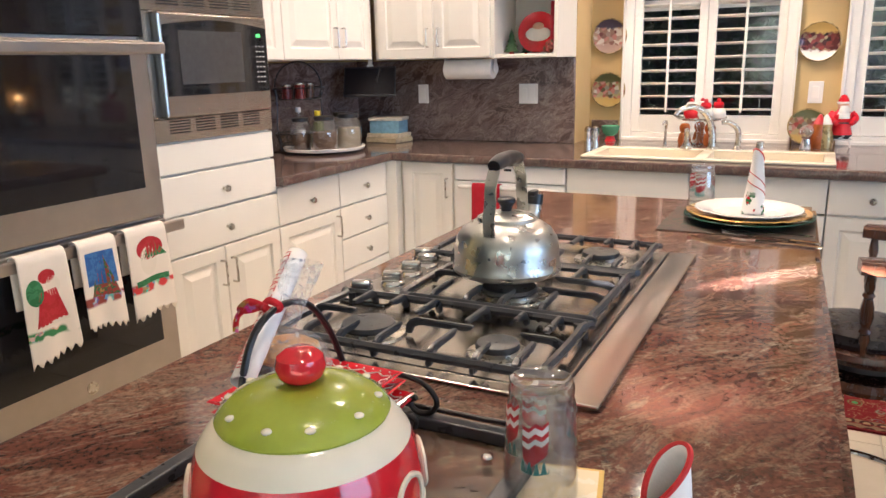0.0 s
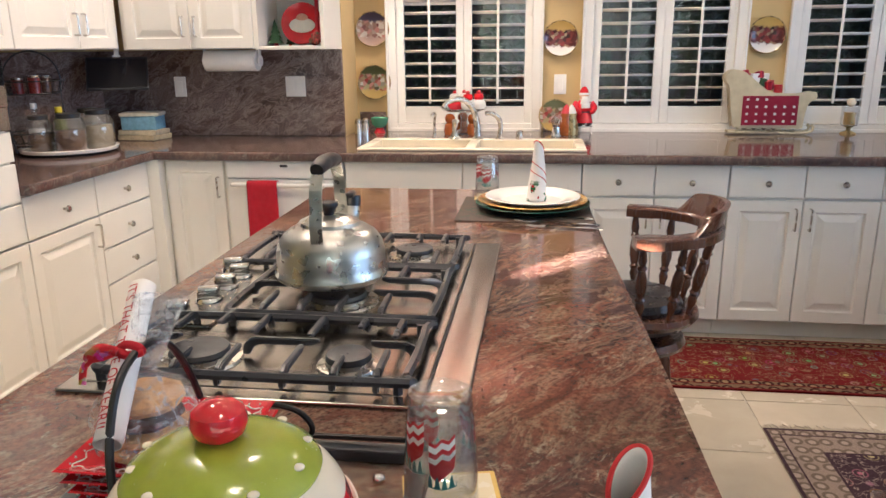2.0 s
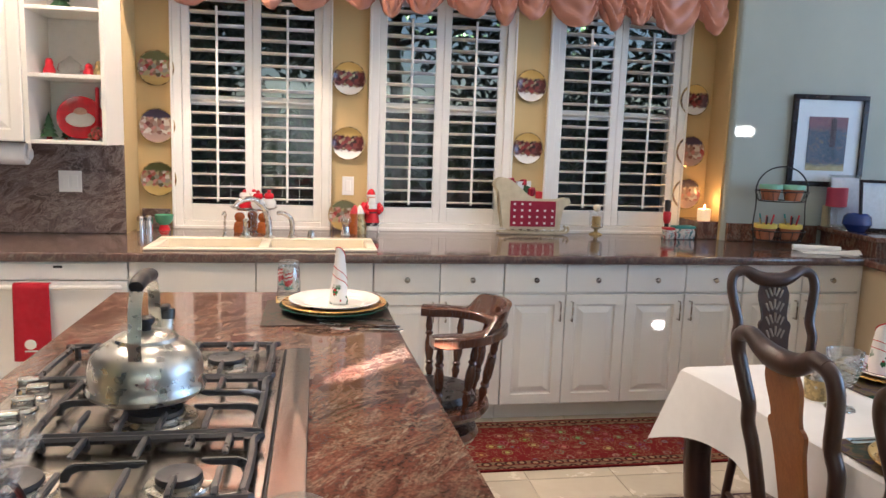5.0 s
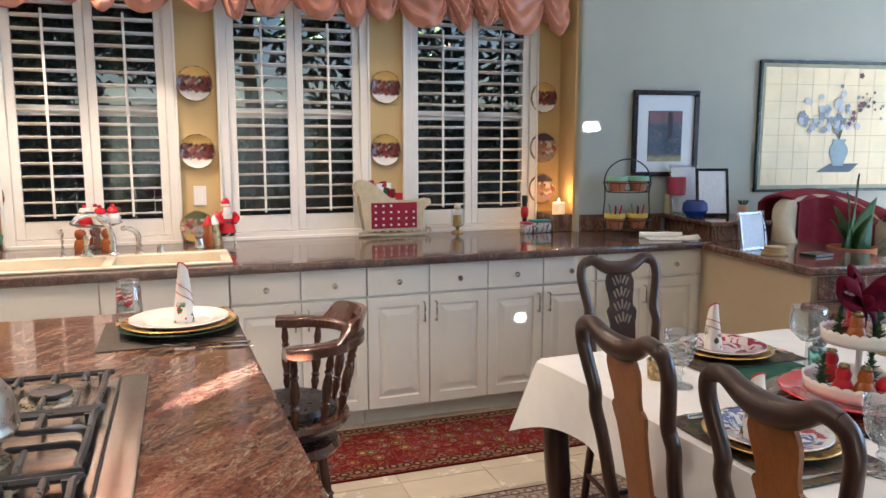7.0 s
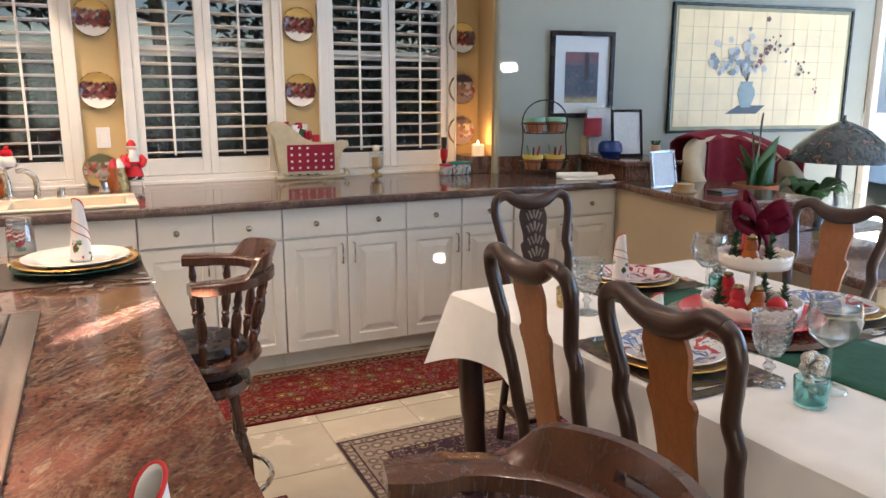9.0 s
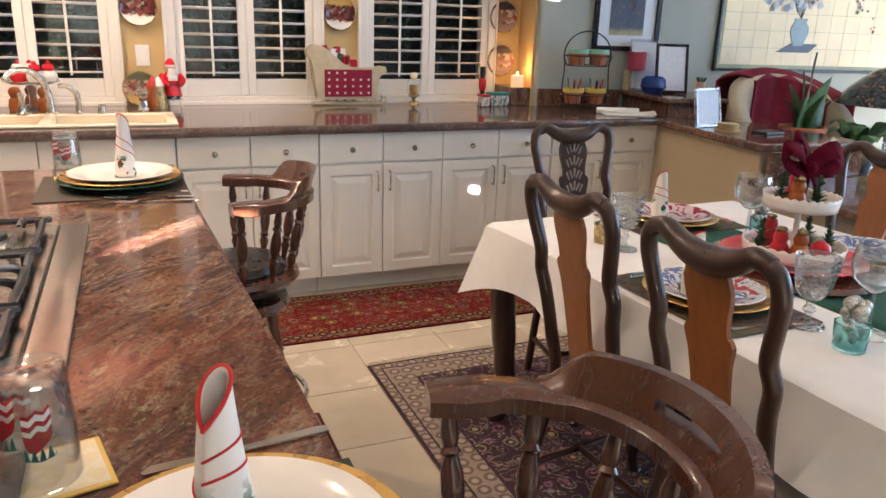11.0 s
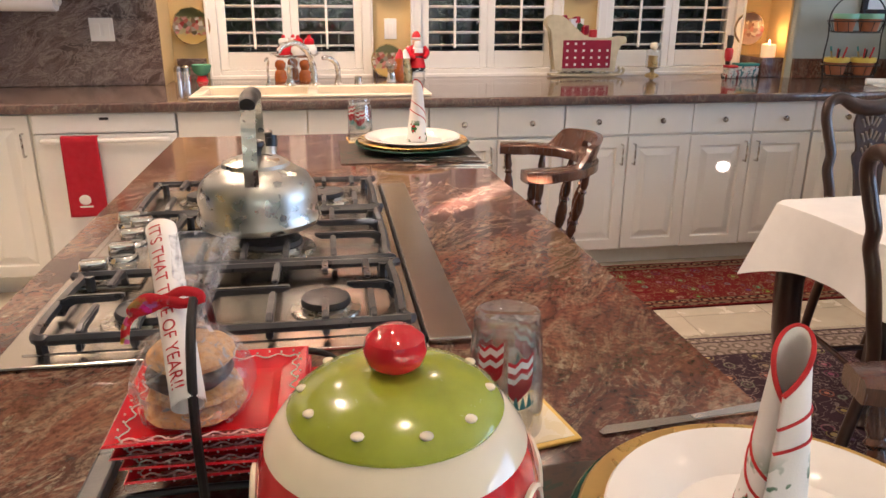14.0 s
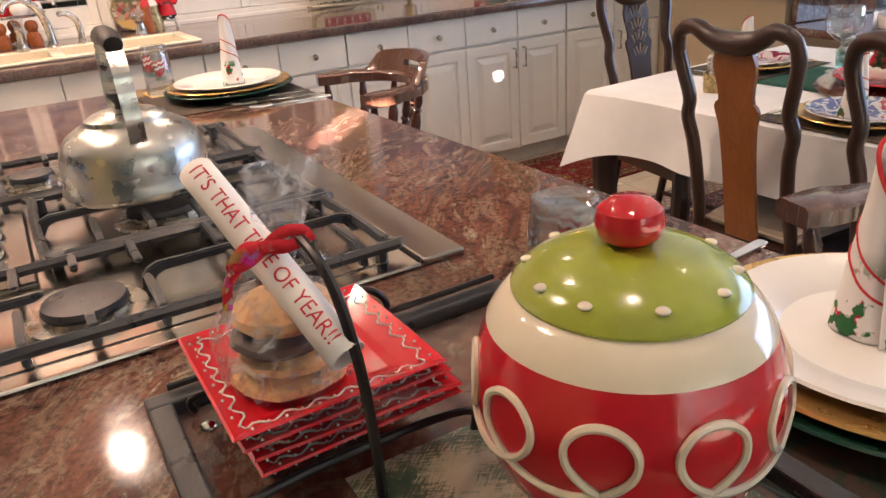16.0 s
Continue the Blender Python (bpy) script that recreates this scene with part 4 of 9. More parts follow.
# window at the end of the wing wall
w = thing("window_4", WING @ pose(3.08, -0.02, 0.5), "wide bright window with white frame", "window", kind="structure")
for a in ((0, 1.5, 0, 0.06), (0, 1.5, 1.62, 1.68), (0, 0.06, 0.06, 1.62), (1.44, 1.5, 0.06, 1.62), (0.72, 0.78, 0.06, 1.62)):
    bm = B()
    box(bm, a[0], a[1], -0.03, 0.03, a[2], a[3], 0.004, 2)
    part("window_frame", bm, M["trim"], w)
bm = B()
box(bm, 0.06, 1.44, 0.0, 0.006, 0.06, 1.62)
part("pane", bm, M["pane"], w).visible_shadow = False

# ---- carpets ----


def carpet(name, x0, x1, y0, y1, mats, label, fringe=False):
    c = thing(name, pose((x0 + x1) / 2, (y0 + y1) / 2, 0.001), label, "rug")
    bm = B()
    w, h = (x1 - x0) / 2, (y1 - y0) / 2

    def f(u, v):
        return ((u - 0.5) * 2 * w, (v - 0.5) * 2 * h, 0.009 + 0.0012 * math.sin(u * 23 + v * 11))
    sheet(bm, f, 24, 24)
    box(bm, -w, w, -h, h, 0.0, 0.007)
    part("carpet", bm, mats, c, smooth=True)
    if fringe:
        bm = B()
        rnd = random.Random(3)
        for i in range(int(w * 2 / 0.012)):
            x = -w + i * 0.012
            tube(bm, [(x, h, 0.006), (x + rnd.uniform(-0.006, 0.006), h + 0.025, 0.004), (x + rnd.uniform(-0.012, 0.012), h + rnd.uniform(0.035, 0.05), 0.002)], 0.002, 4)
        part("fringe", bm, plain("cream_fringe", (0.45, 0.40, 0.32), 0.95), c, "cream cotton fringe")
    return c


carpet("runner_rug", 0.42, 2.95, 3.445, 4.02, rug_cloth("red_runner_wool", (0.13, 0.010, 0.012), (0.07, 0.05, 0.05), (0.04, 0.012, 0.012), (0.24, 0.17, 0.09), 2.53, 0.575, 0.085), "red patterned wool runner along the white cabinets")
carpet("area_rug", 1.03, 3.3, 0.1, 3.12, rug_cloth("dark_persian_wool", (0.060, 0.034, 0.045), (0.36, 0.13, 0.13), (0.17, 0.13, 0.10), (0.40, 0.32, 0.27), 2.27, 3.02, 0.16), "dark patterned oriental rug under the dining table", True)
carpet("island_rug", 0.30, 0.745, 0.7, 2.80, rug_cloth("narrow_persian_wool", (0.10, 0.02, 0.02), (0.30, 0.22, 0.14), (0.06, 0.05, 0.04), (0.33, 0.28, 0.20), 0.445, 2.1, 0.09), "narrow patterned rug under the island stools")

# ---- dining table and cloth ----
TX0, TX1, TY0, TY1, TZ = 1.347, 2.46, 0.42, 2.592, 0.763
table = thing("dining_table", pose((TX0 + TX1) / 2, (TY0 + TY1) / 2, 0.01, 0, 0, 2.2), "dark mahogany dining table with curved legs", "table")
tw, th = (TX1 - TX0) / 2, (TY1 - TY0) / 2
bm = B()
box(bm, -tw + 0.006, tw - 0.006, -th + 0.006, th - 0.006, TZ - 0.045, TZ - 0.012, 0.006)
part("tabletop", bm, M["darkwood"], table)
bm = B()
box(bm, -tw + 0.1, tw - 0.1, -th + 0.09, -th + 0.115, TZ - 0.13, TZ - 0.045)
box(bm, -tw + 0.1, tw - 0.1, th - 0.115, th - 0.09, TZ - 0.13, TZ - 0.045)
box(bm, -tw + 0.075, -tw + 0.1, -th + 0.09, th - 0.09, TZ - 0.13, TZ - 0.045)
box(bm, tw - 0.1, tw - 0.075, -th + 0.09, th - 0.09, TZ - 0.13, TZ - 0.045)
part("apron", bm, M["darkwood"], table)
for sx in (-1, 1):
    for sy in (-1, 1):
        bm = B()
        x, y = sx * (tw - 0.055), sy * (th - 0.05)
        tube(bm, smooth_path([(x, y, TZ - 0.05), (x, y, 0.60), (x - sx * -0.012, y + sy * 0.012, 0.50), (x, y + sy * 0.005, 0.28), (x - sx * 0.01, y + sy * 0.0, 0.1), (x + sx * 0.01, y + sy * 0.03, 0.0)], 5),
             [0.046] * 5 + [0.047] * 5 + [0.044] * 5 + [0.038] * 5 + [0.034] * 5 + [0.038], 10)
        part("leg", bm, M["darkwood"], table, "", True)

cloth = thing("tablecloth", pose((TX0 + TX1) / 2, (TY0 + TY1) / 2, TZ, 0, 0, 2.2), "white linen tablecloth hanging over the table edge", "tablecloth")
bm = B()
DROP = 0.19
per = []
cr = 0.045


def cloth_at(u, v):
    """u runs round the edge, v from the middle of the top to the hem."""
    tot = 4 * (tw + th)
    s = u * tot
    if s < 2 * tw:
        px, py, nx, ny, e = -tw + s, -th, 0, -1, min(s, 2 * tw - s)
    elif s < 2 * tw + 2 * th:
        s2 = s - 2 * tw
        px, py, nx, ny, e = tw, -th + s2, 1, 0, min(s2, 2 * th - s2)
    elif s < 4 * tw + 2 * th:
        s2 = s - 2 * tw - 2 * th
        px, py, nx, ny, e = tw - s2, th, 0, 1, min(s2, 2 * tw - s2)
    else:
        s2 = s - 4 * tw - 2 * th
        px, py, nx, ny, e = -tw, th - s2, -1, 0, min(s2, 2 * th - s2)
    corner = max(0.0, 1 - e / 0.22)
    if v < 0.5:
        q = v / 0.5
        return (px * q, py * q, 0.0)
    q = (v - 0.5) / 0.5
    a = min(1.0, q * 5)
    wave = 0.010 * math.sin(s * 21) + 0.012 * math.sin(s * 9.0 + 1)
    out = 0.012 * math.sin(a * math.pi / 2) + q * (0.022 + wave) + corner ** 2 * q * 0.075
    dx, dy = nx * out, ny * out
    if corner > 0:
        dx += (1 if px > 0 else -1) * corner ** 2 * q * 0.035 * (nx == 0)
        dy += (1 if py > 0 else -1) * corner ** 2 * q * 0.035 * (ny == 0)
    z = -0.012 * (1 - math.cos(a * math.pi / 2)) - max(0, q - 0.1) * DROP - corner ** 2 * q * 0.075
    return (px + dx, py + dy, z)


sheet(bm, cloth_at, 360, 20, closed_u=True)
bmesh.ops.remove_doubles(bm, verts=list(bm.verts), dist=0.0004)
part("linen", bm, M["cloth"], cloth, smooth=True)


# ---- dining chairs ----
M["seat_cloth"] = motif_cloth("floral_seat_cloth", (0.62, 0.54, 0.42), (0.4, 0.05, 0.05), (0.15, 0.18, 0.1), 22, -0.2, 0.3)


def dining_chair(m, label, carved=False):
    c = thing("dining_chair", m, label, "chair", "chairs round the dining table")
    wd = M["darkwood"]

    def rake(z):
        return 0.145 + 0.12 * max(0, z - 0.44) / 0.6

    for sx in (-1, 1):
        bm = B()
        p = [(0.15, 0.0), (0.155, 0.2), (0.158, 0.44), (0.15, 0.58), (0.155, 0.70), (0.168, 0.775), (0.157, 0.83), (0.172, 0.90), (0.183, 0.96), (0.172, 1.005), (0.135, 1.022)]
        pts = [(sx * x, rake(z) + (0.09 * (0.44 - z) / 0.44 if z < 0.44 else 0), z) for x, z in p]
        sp = smooth_path(pts, 7)
        tube(bm, sp, [0.017 + 0.002 * min(1.0, max(0.0, (q.z - 0.42) / 0.12)) for q in sp], 12)
        part("back_post", bm, wd, c, "", True)
    bm = B()
    tube(bm, smooth_path([(x, rake(z), z) for x, z in ((-0.16, 1.016), (-0.12, 1.022), (-0.075, 1.0), (-0.03, 0.988), (0.03, 0.988), (0.075, 1.0), (0.12, 1.022), (0.16, 1.016))], 8), [0.019 + 0.011 * math.sin(math.pi * i / 56) ** 2 for i in range(57)], 14)
    part("crest_rail", bm, wd, c, "", True)
    # vase-shaped splat from seat to crest
    half = [(0.047, 0.44), (0.046, 0.54), (0.046, 0.64), (0.048, 0.72), (0.052, 0.775), (0.059, 0.805), (0.061, 0.82), (0.056, 0.832), (0.048, 0.838), (0.047, 0.855), (0.050, 0.88), (0.056, 0.91), (0.058, 0.935), (0.053, 0.955), (0.048, 0.97), (0.053, 0.992)]
    t = B()
    rows = []
    for x, z in half:
        y = rake(z)
        rows.append([t.verts.new((sx2 * x, y + dy, z)) for sx2, dy in ((-1, -0.006), (1, -0.006), (1, 0.006), (-1, 0.006))])
    for a, b in zip(rows, rows[1:]):
        for i in range(4):
            t.faces.new((a[i], a[(i + 1) % 4], b[(i + 1) % 4], b[i]))
    t.faces.new(rows[0][::-1])
    t.faces.new(rows[-1])
    bmesh.ops.recalc_face_normals(t, faces=list(t.faces))
    for v2 in t.verts:
        v2.co.x *= 1.14
    part("splat", t, wd if carved else M["splat"], c, "" if carved else "honey burl veneer splat")
    if carved:
        # pale bars stand in for pierced slots with bright cabinets behind
        for i, z in enumerate((0.80, 0.85, 0.90, 0.95)):
            for x in (-0.034, -0.017, 0.0, 0.017, 0.034):
                bm = B()
                box(bm, x - 0.004, x + 0.004, -0.012, -0.002, -0.018, 0.018, 0.002, 1, pose(0, rake(z), z, 0, 25 * math.copysign(1, x) if x else 0, 0) )
                part("carving", bm, plain("pale_carved_slot", (0.22, 0.16, 0.12), 0.25) if not M.get("carve") else M["carve"], c)
    bm = B()
    slab(bm, [(-0.215, -0.22), (-0.19, -0.245), (0.19, -0.245), (0.215, -0.22), (0.175, 0.16), (-0.175, 0.16)], 0.055, pose(0, 0, 0.385), 0.006)
    part("seat_frame", bm, wd, c)
    bm = B()
    slab(bm, [(-0.19, -0.21), (-0.17, -0.225), (0.17, -0.225), (0.19, -0.21), (0.155, 0.12), (-0.155, 0.12)], 0.035, pose(0, 0, 0.438), 0.014)
    part("seat", bm, M["seat_cloth"], c, "floral upholstered seat", True)
    for sx in (-1, 1):
        bm = B()
        tube(bm, smooth_path([(sx * 0.19, -0.215, 0.42), (sx * 0.205, -0.235, 0.33), (sx * 0.19, -0.215, 0.18), (sx * 0.185, -0.21, 0.07), (sx * 0.2, -0.235, 0.0)], 5), [0.034] * 5 + [0.036] * 5 + [0.024] * 5 + [0.018] * 5 + [0.026], 9)
        part("front_leg", bm, wd, c, "", True)
        bm = B()
        tube(bm, [(sx * 0.155, 0.20, 0.16), (sx * 0.19, -0.2, 0.16)], 0.011, 8)
        part("stretcher", bm, wd, c)
    bm = B()
    tube(bm, [(-0.17, 0.02, 0.16), (0.17, 0.02, 0.16)], 0.011, 8)
    part("stretcher", bm, wd, c)
    return c


M["carve"] = plain("pale_splat_slots", (0.34, 0.29, 0.25), 0.2, vary=0.2)
RUG = 0.0115
SLIM = Matrix.Diagonal((0.93, 1, 1, 1))
dining_chair(pose(1.413, 1.89, RUG, 0, 0, 93) @ SLIM, "dark mahogany dining chair with honey veneer splat")
dining_chair(pose(1.438, 1.428, RUG, 0, 0, 93) @ SLIM, "dark mahogany dining chair with honey veneer splat")
dining_chair(pose(1.80, 2.63, RUG, 0, 0, -2) @ SLIM, "dark mahogany dining chair with a carved pierced splat", True)
dining_chair(pose(2.40, 2.10, RUG, 0, 0, -82) @ SLIM, "dark mahogany dining chair with a plain vase splat")


# ---- captain's stools at the island ----
def stool(m, label):
    c = thing("bar_stool", m, label, "bar stool", "stools at the island")
    wd = M["stoolwood"]
    SZ, AZ = 0.635, 0.862
    bm = B()
    lathe(bm, [(0, SZ - 0.045), (0.13, SZ - 0.045), (0.205, SZ - 0.035), (0.22, SZ - 0.018), (0.215, SZ - 0.003), (0.20, SZ), (0, SZ)], 40)
    part("seat", bm, wd, c, "", True)
    bm = B()
    lathe(bm, [(0.172, SZ - 0.002), (0.177, SZ + 0.012), (0.165, SZ + 0.032), (0.11, SZ + 0.042), (0, SZ + 0.044)], 36, pose(0, -0.015, 0), wave=lambda a, z: 0.008 * math.sin(7 * a))
    part("cushion", bm, M["leather"], c, "tufted black leather cushion", True)
    # arm bow: a flat board bent round the sitter
    path = [(0.262, -0.045)] + [(0.252 * math.cos(radians(2 + 176 * i / 36)), 0.252 * math.sin(radians(2 + 176 * i / 36))) for i in range(37)] + [(-0.262, -0.045)]
    t = B()
    rows = []
    n = len(path)
    for i, (x, y) in enumerate(path):
        a, b = Vector(path[max(i - 1, 0)]), Vector(path[min(i + 1, n - 1)])
        d = (b - a).normalized()
        nrm = Vector((d.y, -d.x))
        e = min(i, n - 1 - i)
        hw2 = 0.036 if e == 0 else (0.046 if e < 4 else 0.036 if e < 10 else 0.03)
        rows.append([t.verts.new((x + nrm.x * o, y + nrm.y * o, AZ + z)) for o, z in ((-hw2, 0.003), (-hw2 + 0.006, 0), (hw2 - 0.006, 0), (hw2, 0.003), (hw2, 0.027), (hw2 - 0.008, 0.033), (-hw2 + 0.008, 0.033), (-hw2, 0.027))])
    for a, b in zip(rows, rows[1:]):
        for i in range(8):
            t.faces.new((a[i], a[(i + 1) % 8], b[(i + 1) % 8], b[i]))
    t.faces.new(rows[0][::-1])
    t.faces.new(rows[-1])
    bmesh.ops.recalc_face_normals(t, faces=list(t.faces))
    part("arm_bow", t, wd, c, "", True)
    # crest board above the back, with a hand slot
    t = B()
    A0, A1, NA = 30, 150, 32

    def crest_top(q):
        s = math.sin(math.pi * q)
        w = min(1.0, s * 2.1)
        return AZ + 0.03 + 0.052 * w * w * (3 - 2 * w) + 0.016 * s
    grid = []
    for i in range(NA + 1):
        q = i / NA
        a = radians(A0 + (A1 - A0) * q)
        col = []
        for j, f in enumerate((0.0, 0.34, 0.58, 0.9, 1.0)):
            z = AZ + 0.028 + (crest_top(q) - AZ - 0.028) * f
            rr = 0.252 + 0.03 * f
            th2 = 0.016 * (1 - 0.35 * f)
            col.append([t.verts.new(((rr + o) * math.cos(a), (rr + o) * math.sin(a), z)) for o in (-th2, th2)])
        grid.append(col)
    hole = range(int(NA * 0.36), int(NA * 0.64))
    for i in range(NA):
        for j in range(4):
            gap = i in hole and j == 1
            if not gap:
                t.faces.new((grid[i][j][0], grid[i][j + 1][0], grid[i + 1][j + 1][0], grid[i + 1][j][0]))
                t.faces.new((grid[i][j][1], grid[i + 1][j][1], grid[i + 1][j + 1][1], grid[i][j + 1][1]))
            else:
                t.faces.new((grid[i][1][0], grid[i + 1][1][0], grid[i + 1][1][1], grid[i][1][1]))
                t.faces.new((grid[i][2][0], grid[i][2][1], grid[i + 1][2][1], grid[i + 1][2][0]))
        t.faces.new((grid[i][4][0], grid[i][4][1], grid[i + 1][4][1], grid[i + 1][4][0]))
    for i in (hole[0], hole[-1] + 1):
        t.faces.new((grid[i][1][0], grid[i][1][1], grid[i][2][1], grid[i][2][0]))
    for i in (0, NA):
        for j in range(4):
            t.faces.new((grid[i][j][0], grid[i][j][1], grid[i][j + 1][1], grid[i][j + 1][0]))
    bmesh.ops.recalc_face_normals(t, faces=list(t.faces))
    part("crest", t, wd, c, "", True)
    prof = [(0.009, 0), (0.012, 0.03), (0.018, 0.05), (0.013, 0.065), (0.019, 0.072), (0.013, 0.08), (0.02, 0.11), (0.019, 0.14), (0.012, 0.165), (0.018, 0.172), (0.012, 0.18), (0.016, 0.195), (0.010, 0.235)]
    for deg in (-3, 30, 62, 90, 118, 150, 183):
        a = radians(deg)
        top = Vector((0.250 * math.cos(a), 0.250 * math.sin(a), AZ + 0.002))
        bot = Vector((0.19 * math.cos(a), 0.19 * math.sin(a), SZ - 0.004))
        bm = B()
        mm = Matrix.Translation(bot) @ (top - bot).to_track_quat("Z", "Y").to_matrix().to_4x4() @ Matrix.Diagonal((1, 1, (top - bot).length / 0.235, 1))
        lathe(bm, prof, 12, mm)
        part("spindle", bm, wd, c, "", True)
    bm = B()
    lathe(bm, [(0.06, SZ - 0.09), (0.14, SZ - 0.07), (0.15, SZ - 0.046), (0, SZ - 0.046)], 24)
    part("swivel_plate", bm, M["iron"], c, "", True)
    bm = B()
    lathe(bm, [(0, SZ - 0.125), (0.17, SZ - 0.125), (0.18, SZ - 0.11), (0.17, SZ - 0.091), (0, SZ - 0.091)], 28)
    part("underseat", bm, wd, c, "", True)
    lp = [(0.012, 0.0), (0.017, 0.05), (0.024, 0.15), (0.016, 0.2), (0.024, 0.21), (0.016, 0.22), (0.027, 0.32), (0.018, 0.38), (0.026, 0.39), (0.018, 0.40), (0.022, 0.515)]
    for deg in (45, 135, 225, 315):
        a = radians(deg)
        bot = Vector((0.24 * math.cos(a), 0.24 * math.sin(a), 0.0))
        top = Vector((0.13 * math.cos(a), 0.13 * math.sin(a), SZ - 0.115))
        bm = B()
        lathe(bm, lp, 12, Matrix.Translation(bot) @ (top - bot).to_track_quat("Z", "Y").to_matrix().to_4x4())
        part("leg", bm, wd, c, "", True)
    bm = B()
    rr = 0.235
    tube(bm, [(rr * math.cos(2 * math.pi * k / 32), rr * math.sin(2 * math.pi * k / 32), 0.19) for k in range(32)], 0.011, 8, True)
    part("foot_ring", bm, M["chrome"], c, "chrome foot ring", True)
    return c


stool(pose(0.478, 2.67, 0.012, 0, 0, -94) @ Matrix.Diagonal((0.81, 0.81, 1.0, 1)), "walnut captain's bar stool with black leather seat beside the island")
stool(pose(0.580, 1.03, 0.012, 0, 0, -93) @ Matrix.Diagonal((0.90, 0.90, 1, 1)), "walnut captain's bar stool with black leather seat by the placemat")

# ---- cooktop on the island ----
cook = thing("gas_cooktop", pose(0, 0, CT), "stainless steel gas cooktop with black iron grates", "cooktop")
CX0, CX1, CY0, CY1 = -0.545, 0.008, 1.405, 2.30
bm = B()
box(bm, CX0, CX1, CY0, CY1, 0.0005, 0.007, 0.003, 2)
box(bm, CX0 + 0.03, CX1 - 0.03, CY0 + 0.03, CY1 - 0.03, 0.004, 0.009, 0.002, 1)
part("base_plate", bm, M["steel"], cook)
bm = B()
box(bm, 0.012, 0.074, CY0 + 0.002, CY1, 0.0005, 0.010, 0.003, 2)
vent = part("downdraft_vent", bm, M["steel"], cook, "brushed steel downdraft vent strip")
bm = B()
box(bm, 0.0095, 0.0115, CY0 + 0.01, CY1 - 0.01, 0.0005, 0.011)
part("vent_gap", bm, M["black"], vent)
bm = B()
box(bm, -0.525, -0.415, 1.655, 2.03, 0.008, 0.016, 0.004, 2)
part("knob_panel", bm, M["steel"], cook)
for x, y in ((-0.495, 1.70), (-0.472, 1.785), (-0.472, 1.865), (-0.472, 1.94), (-0.505, 1.985)):
    bm = B()
    lathe(bm, [(0.027, 0.015), (0.026, 0.021), (0.022, 0.025), (0, 0.025)], 24, pose(x, y, 0))
    box(bm, -0.021, 0.021, -0.013, 0.013, 0.023, 0.046, 0.005, 3, pose(x, y, 0, 0, 0, 12))
    part("knob", bm, M["chrome"], cook, "polished steel control knob", True)
for x, y, r in ((-0.372, 1.53, 0.048), (-0.125, 1.53, 0.036), (-0.222, 1.825, 0.056), (-0.39, 2.17, 0.038), (-0.125, 2.165, 0.044)):
    bm = B()
    lathe(bm, [(r * 1.45, 0.009), (r * 1.4, 0.013), (r * 1.05, 0.014), (r * 1.05, 0.02), (0, 0.02)], 32, pose(x, y, 0))
    bn = part("burner", bm, M["nickel"], cook, "round gas burner", True)
    bm = B()
    lathe(bm, [(r, 0.02), (r * 1.02, 0.024), (r * 0.96, 0.030), (r * 0.8, 0.031), (0, 0.031)], 32, pose(x, y, 0))
    part("burner_cap", bm, M["iron"], bn, "black enamel cap", True)


def grate(x0, x1, y0, y1, fingers):
    """One cast-iron pan support: a raised rim with feet and inward fingers."""
    bm = B()
    zt, r = 0.042, 0.0078
    c = 0.025
    rim = smooth_path([(x0 + c, y0, zt - 0.012), (x1 - c, y0, zt - 0.012), (x1, y0 + c, zt - 0.012), (x1, y1 - c, zt - 0.012), (x1 - c, y1, zt - 0.012), (x0 + c, y1, zt - 0.012), (x0, y1 - c, zt - 0.012), (x0, y0 + c, zt - 0.012), (x0 + c, y0, zt - 0.012)], 4)[:-1]
    tube(bm, rim, r, 6, True)
    for x in (x0 + 0.01, x1 - 0.01):
        for y in (y0 + 0.01, y1 - 0.01):
            tube(bm, [(x, y, zt - 0.01), (x, y, 0.008)], 0.008, 6)
    ob = part("grate", bm, M["iron"], cook, "black cast-iron grate", True)
    for (ax, ay), (bx, by) in fingers:
        bm = B()
        d = Vector((bx - ax, by - ay, 0))
        L = d.length * 1.12
        # an upright blade that bends down to the rim
        side = [(-0.006, -0.030), (0.006, -0.030), (0.013, -0.017), (0.024, -0.012), (L - 0.012, -0.011), (L, -0.005), (L, -0.001), (L - 0.004, 0.0), (0.016, 0.0), (0.004, -0.005), (-0.004, -0.015)]
        slab(bm, side, 0.010, Matrix.Translation((ax, ay, zt + 0.002)) @ Matrix.Rotation(math.atan2(d.y, d.x), 4, "Z") @ pose(0, 0.005, 0, 90, 0, 0), 0.002)
        part("finger", bm, M["iron"], ob)
    return ob


f1 = [((x, 1.432), (x, 1.432 + L)) for x, L in ((-0.44, 0.075), (-0.372, 0.06), (-0.30, 0.08), (-0.2, 0.085), (-0.125, 0.055), (-0.06, 0.08))]
f1 += [((x, 1.665), (x, 1.665 - L)) for x, L in ((-0.44, 0.07), (-0.372, 0.05), (-0.30, 0.08), (-0.2, 0.085), (-0.125, 0.05), (-0.06, 0.08))]
f1 += [((-0.50, 1.55), (-0.42, 1.55)), ((-0.02, 1.55), (-0.085, 1.55)), ((-0.30, 1.548), (-0.19, 1.548))]
grate(-0.50, -0.02, 1.432, 1.668, f1)
f2 = [((x, 1.69), (x, 1.69 + L)) for x, L in ((-0.33, 0.085), (-0.26, 0.07), (-0.19, 0.07), (-0.11, 0.085))]
f2 += [((x, 1.985), (x, 1.985 - L)) for x, L in ((-0.33, 0.085), (-0.26, 0.07), (-0.19, 0.07), (-0.11, 0.085))]
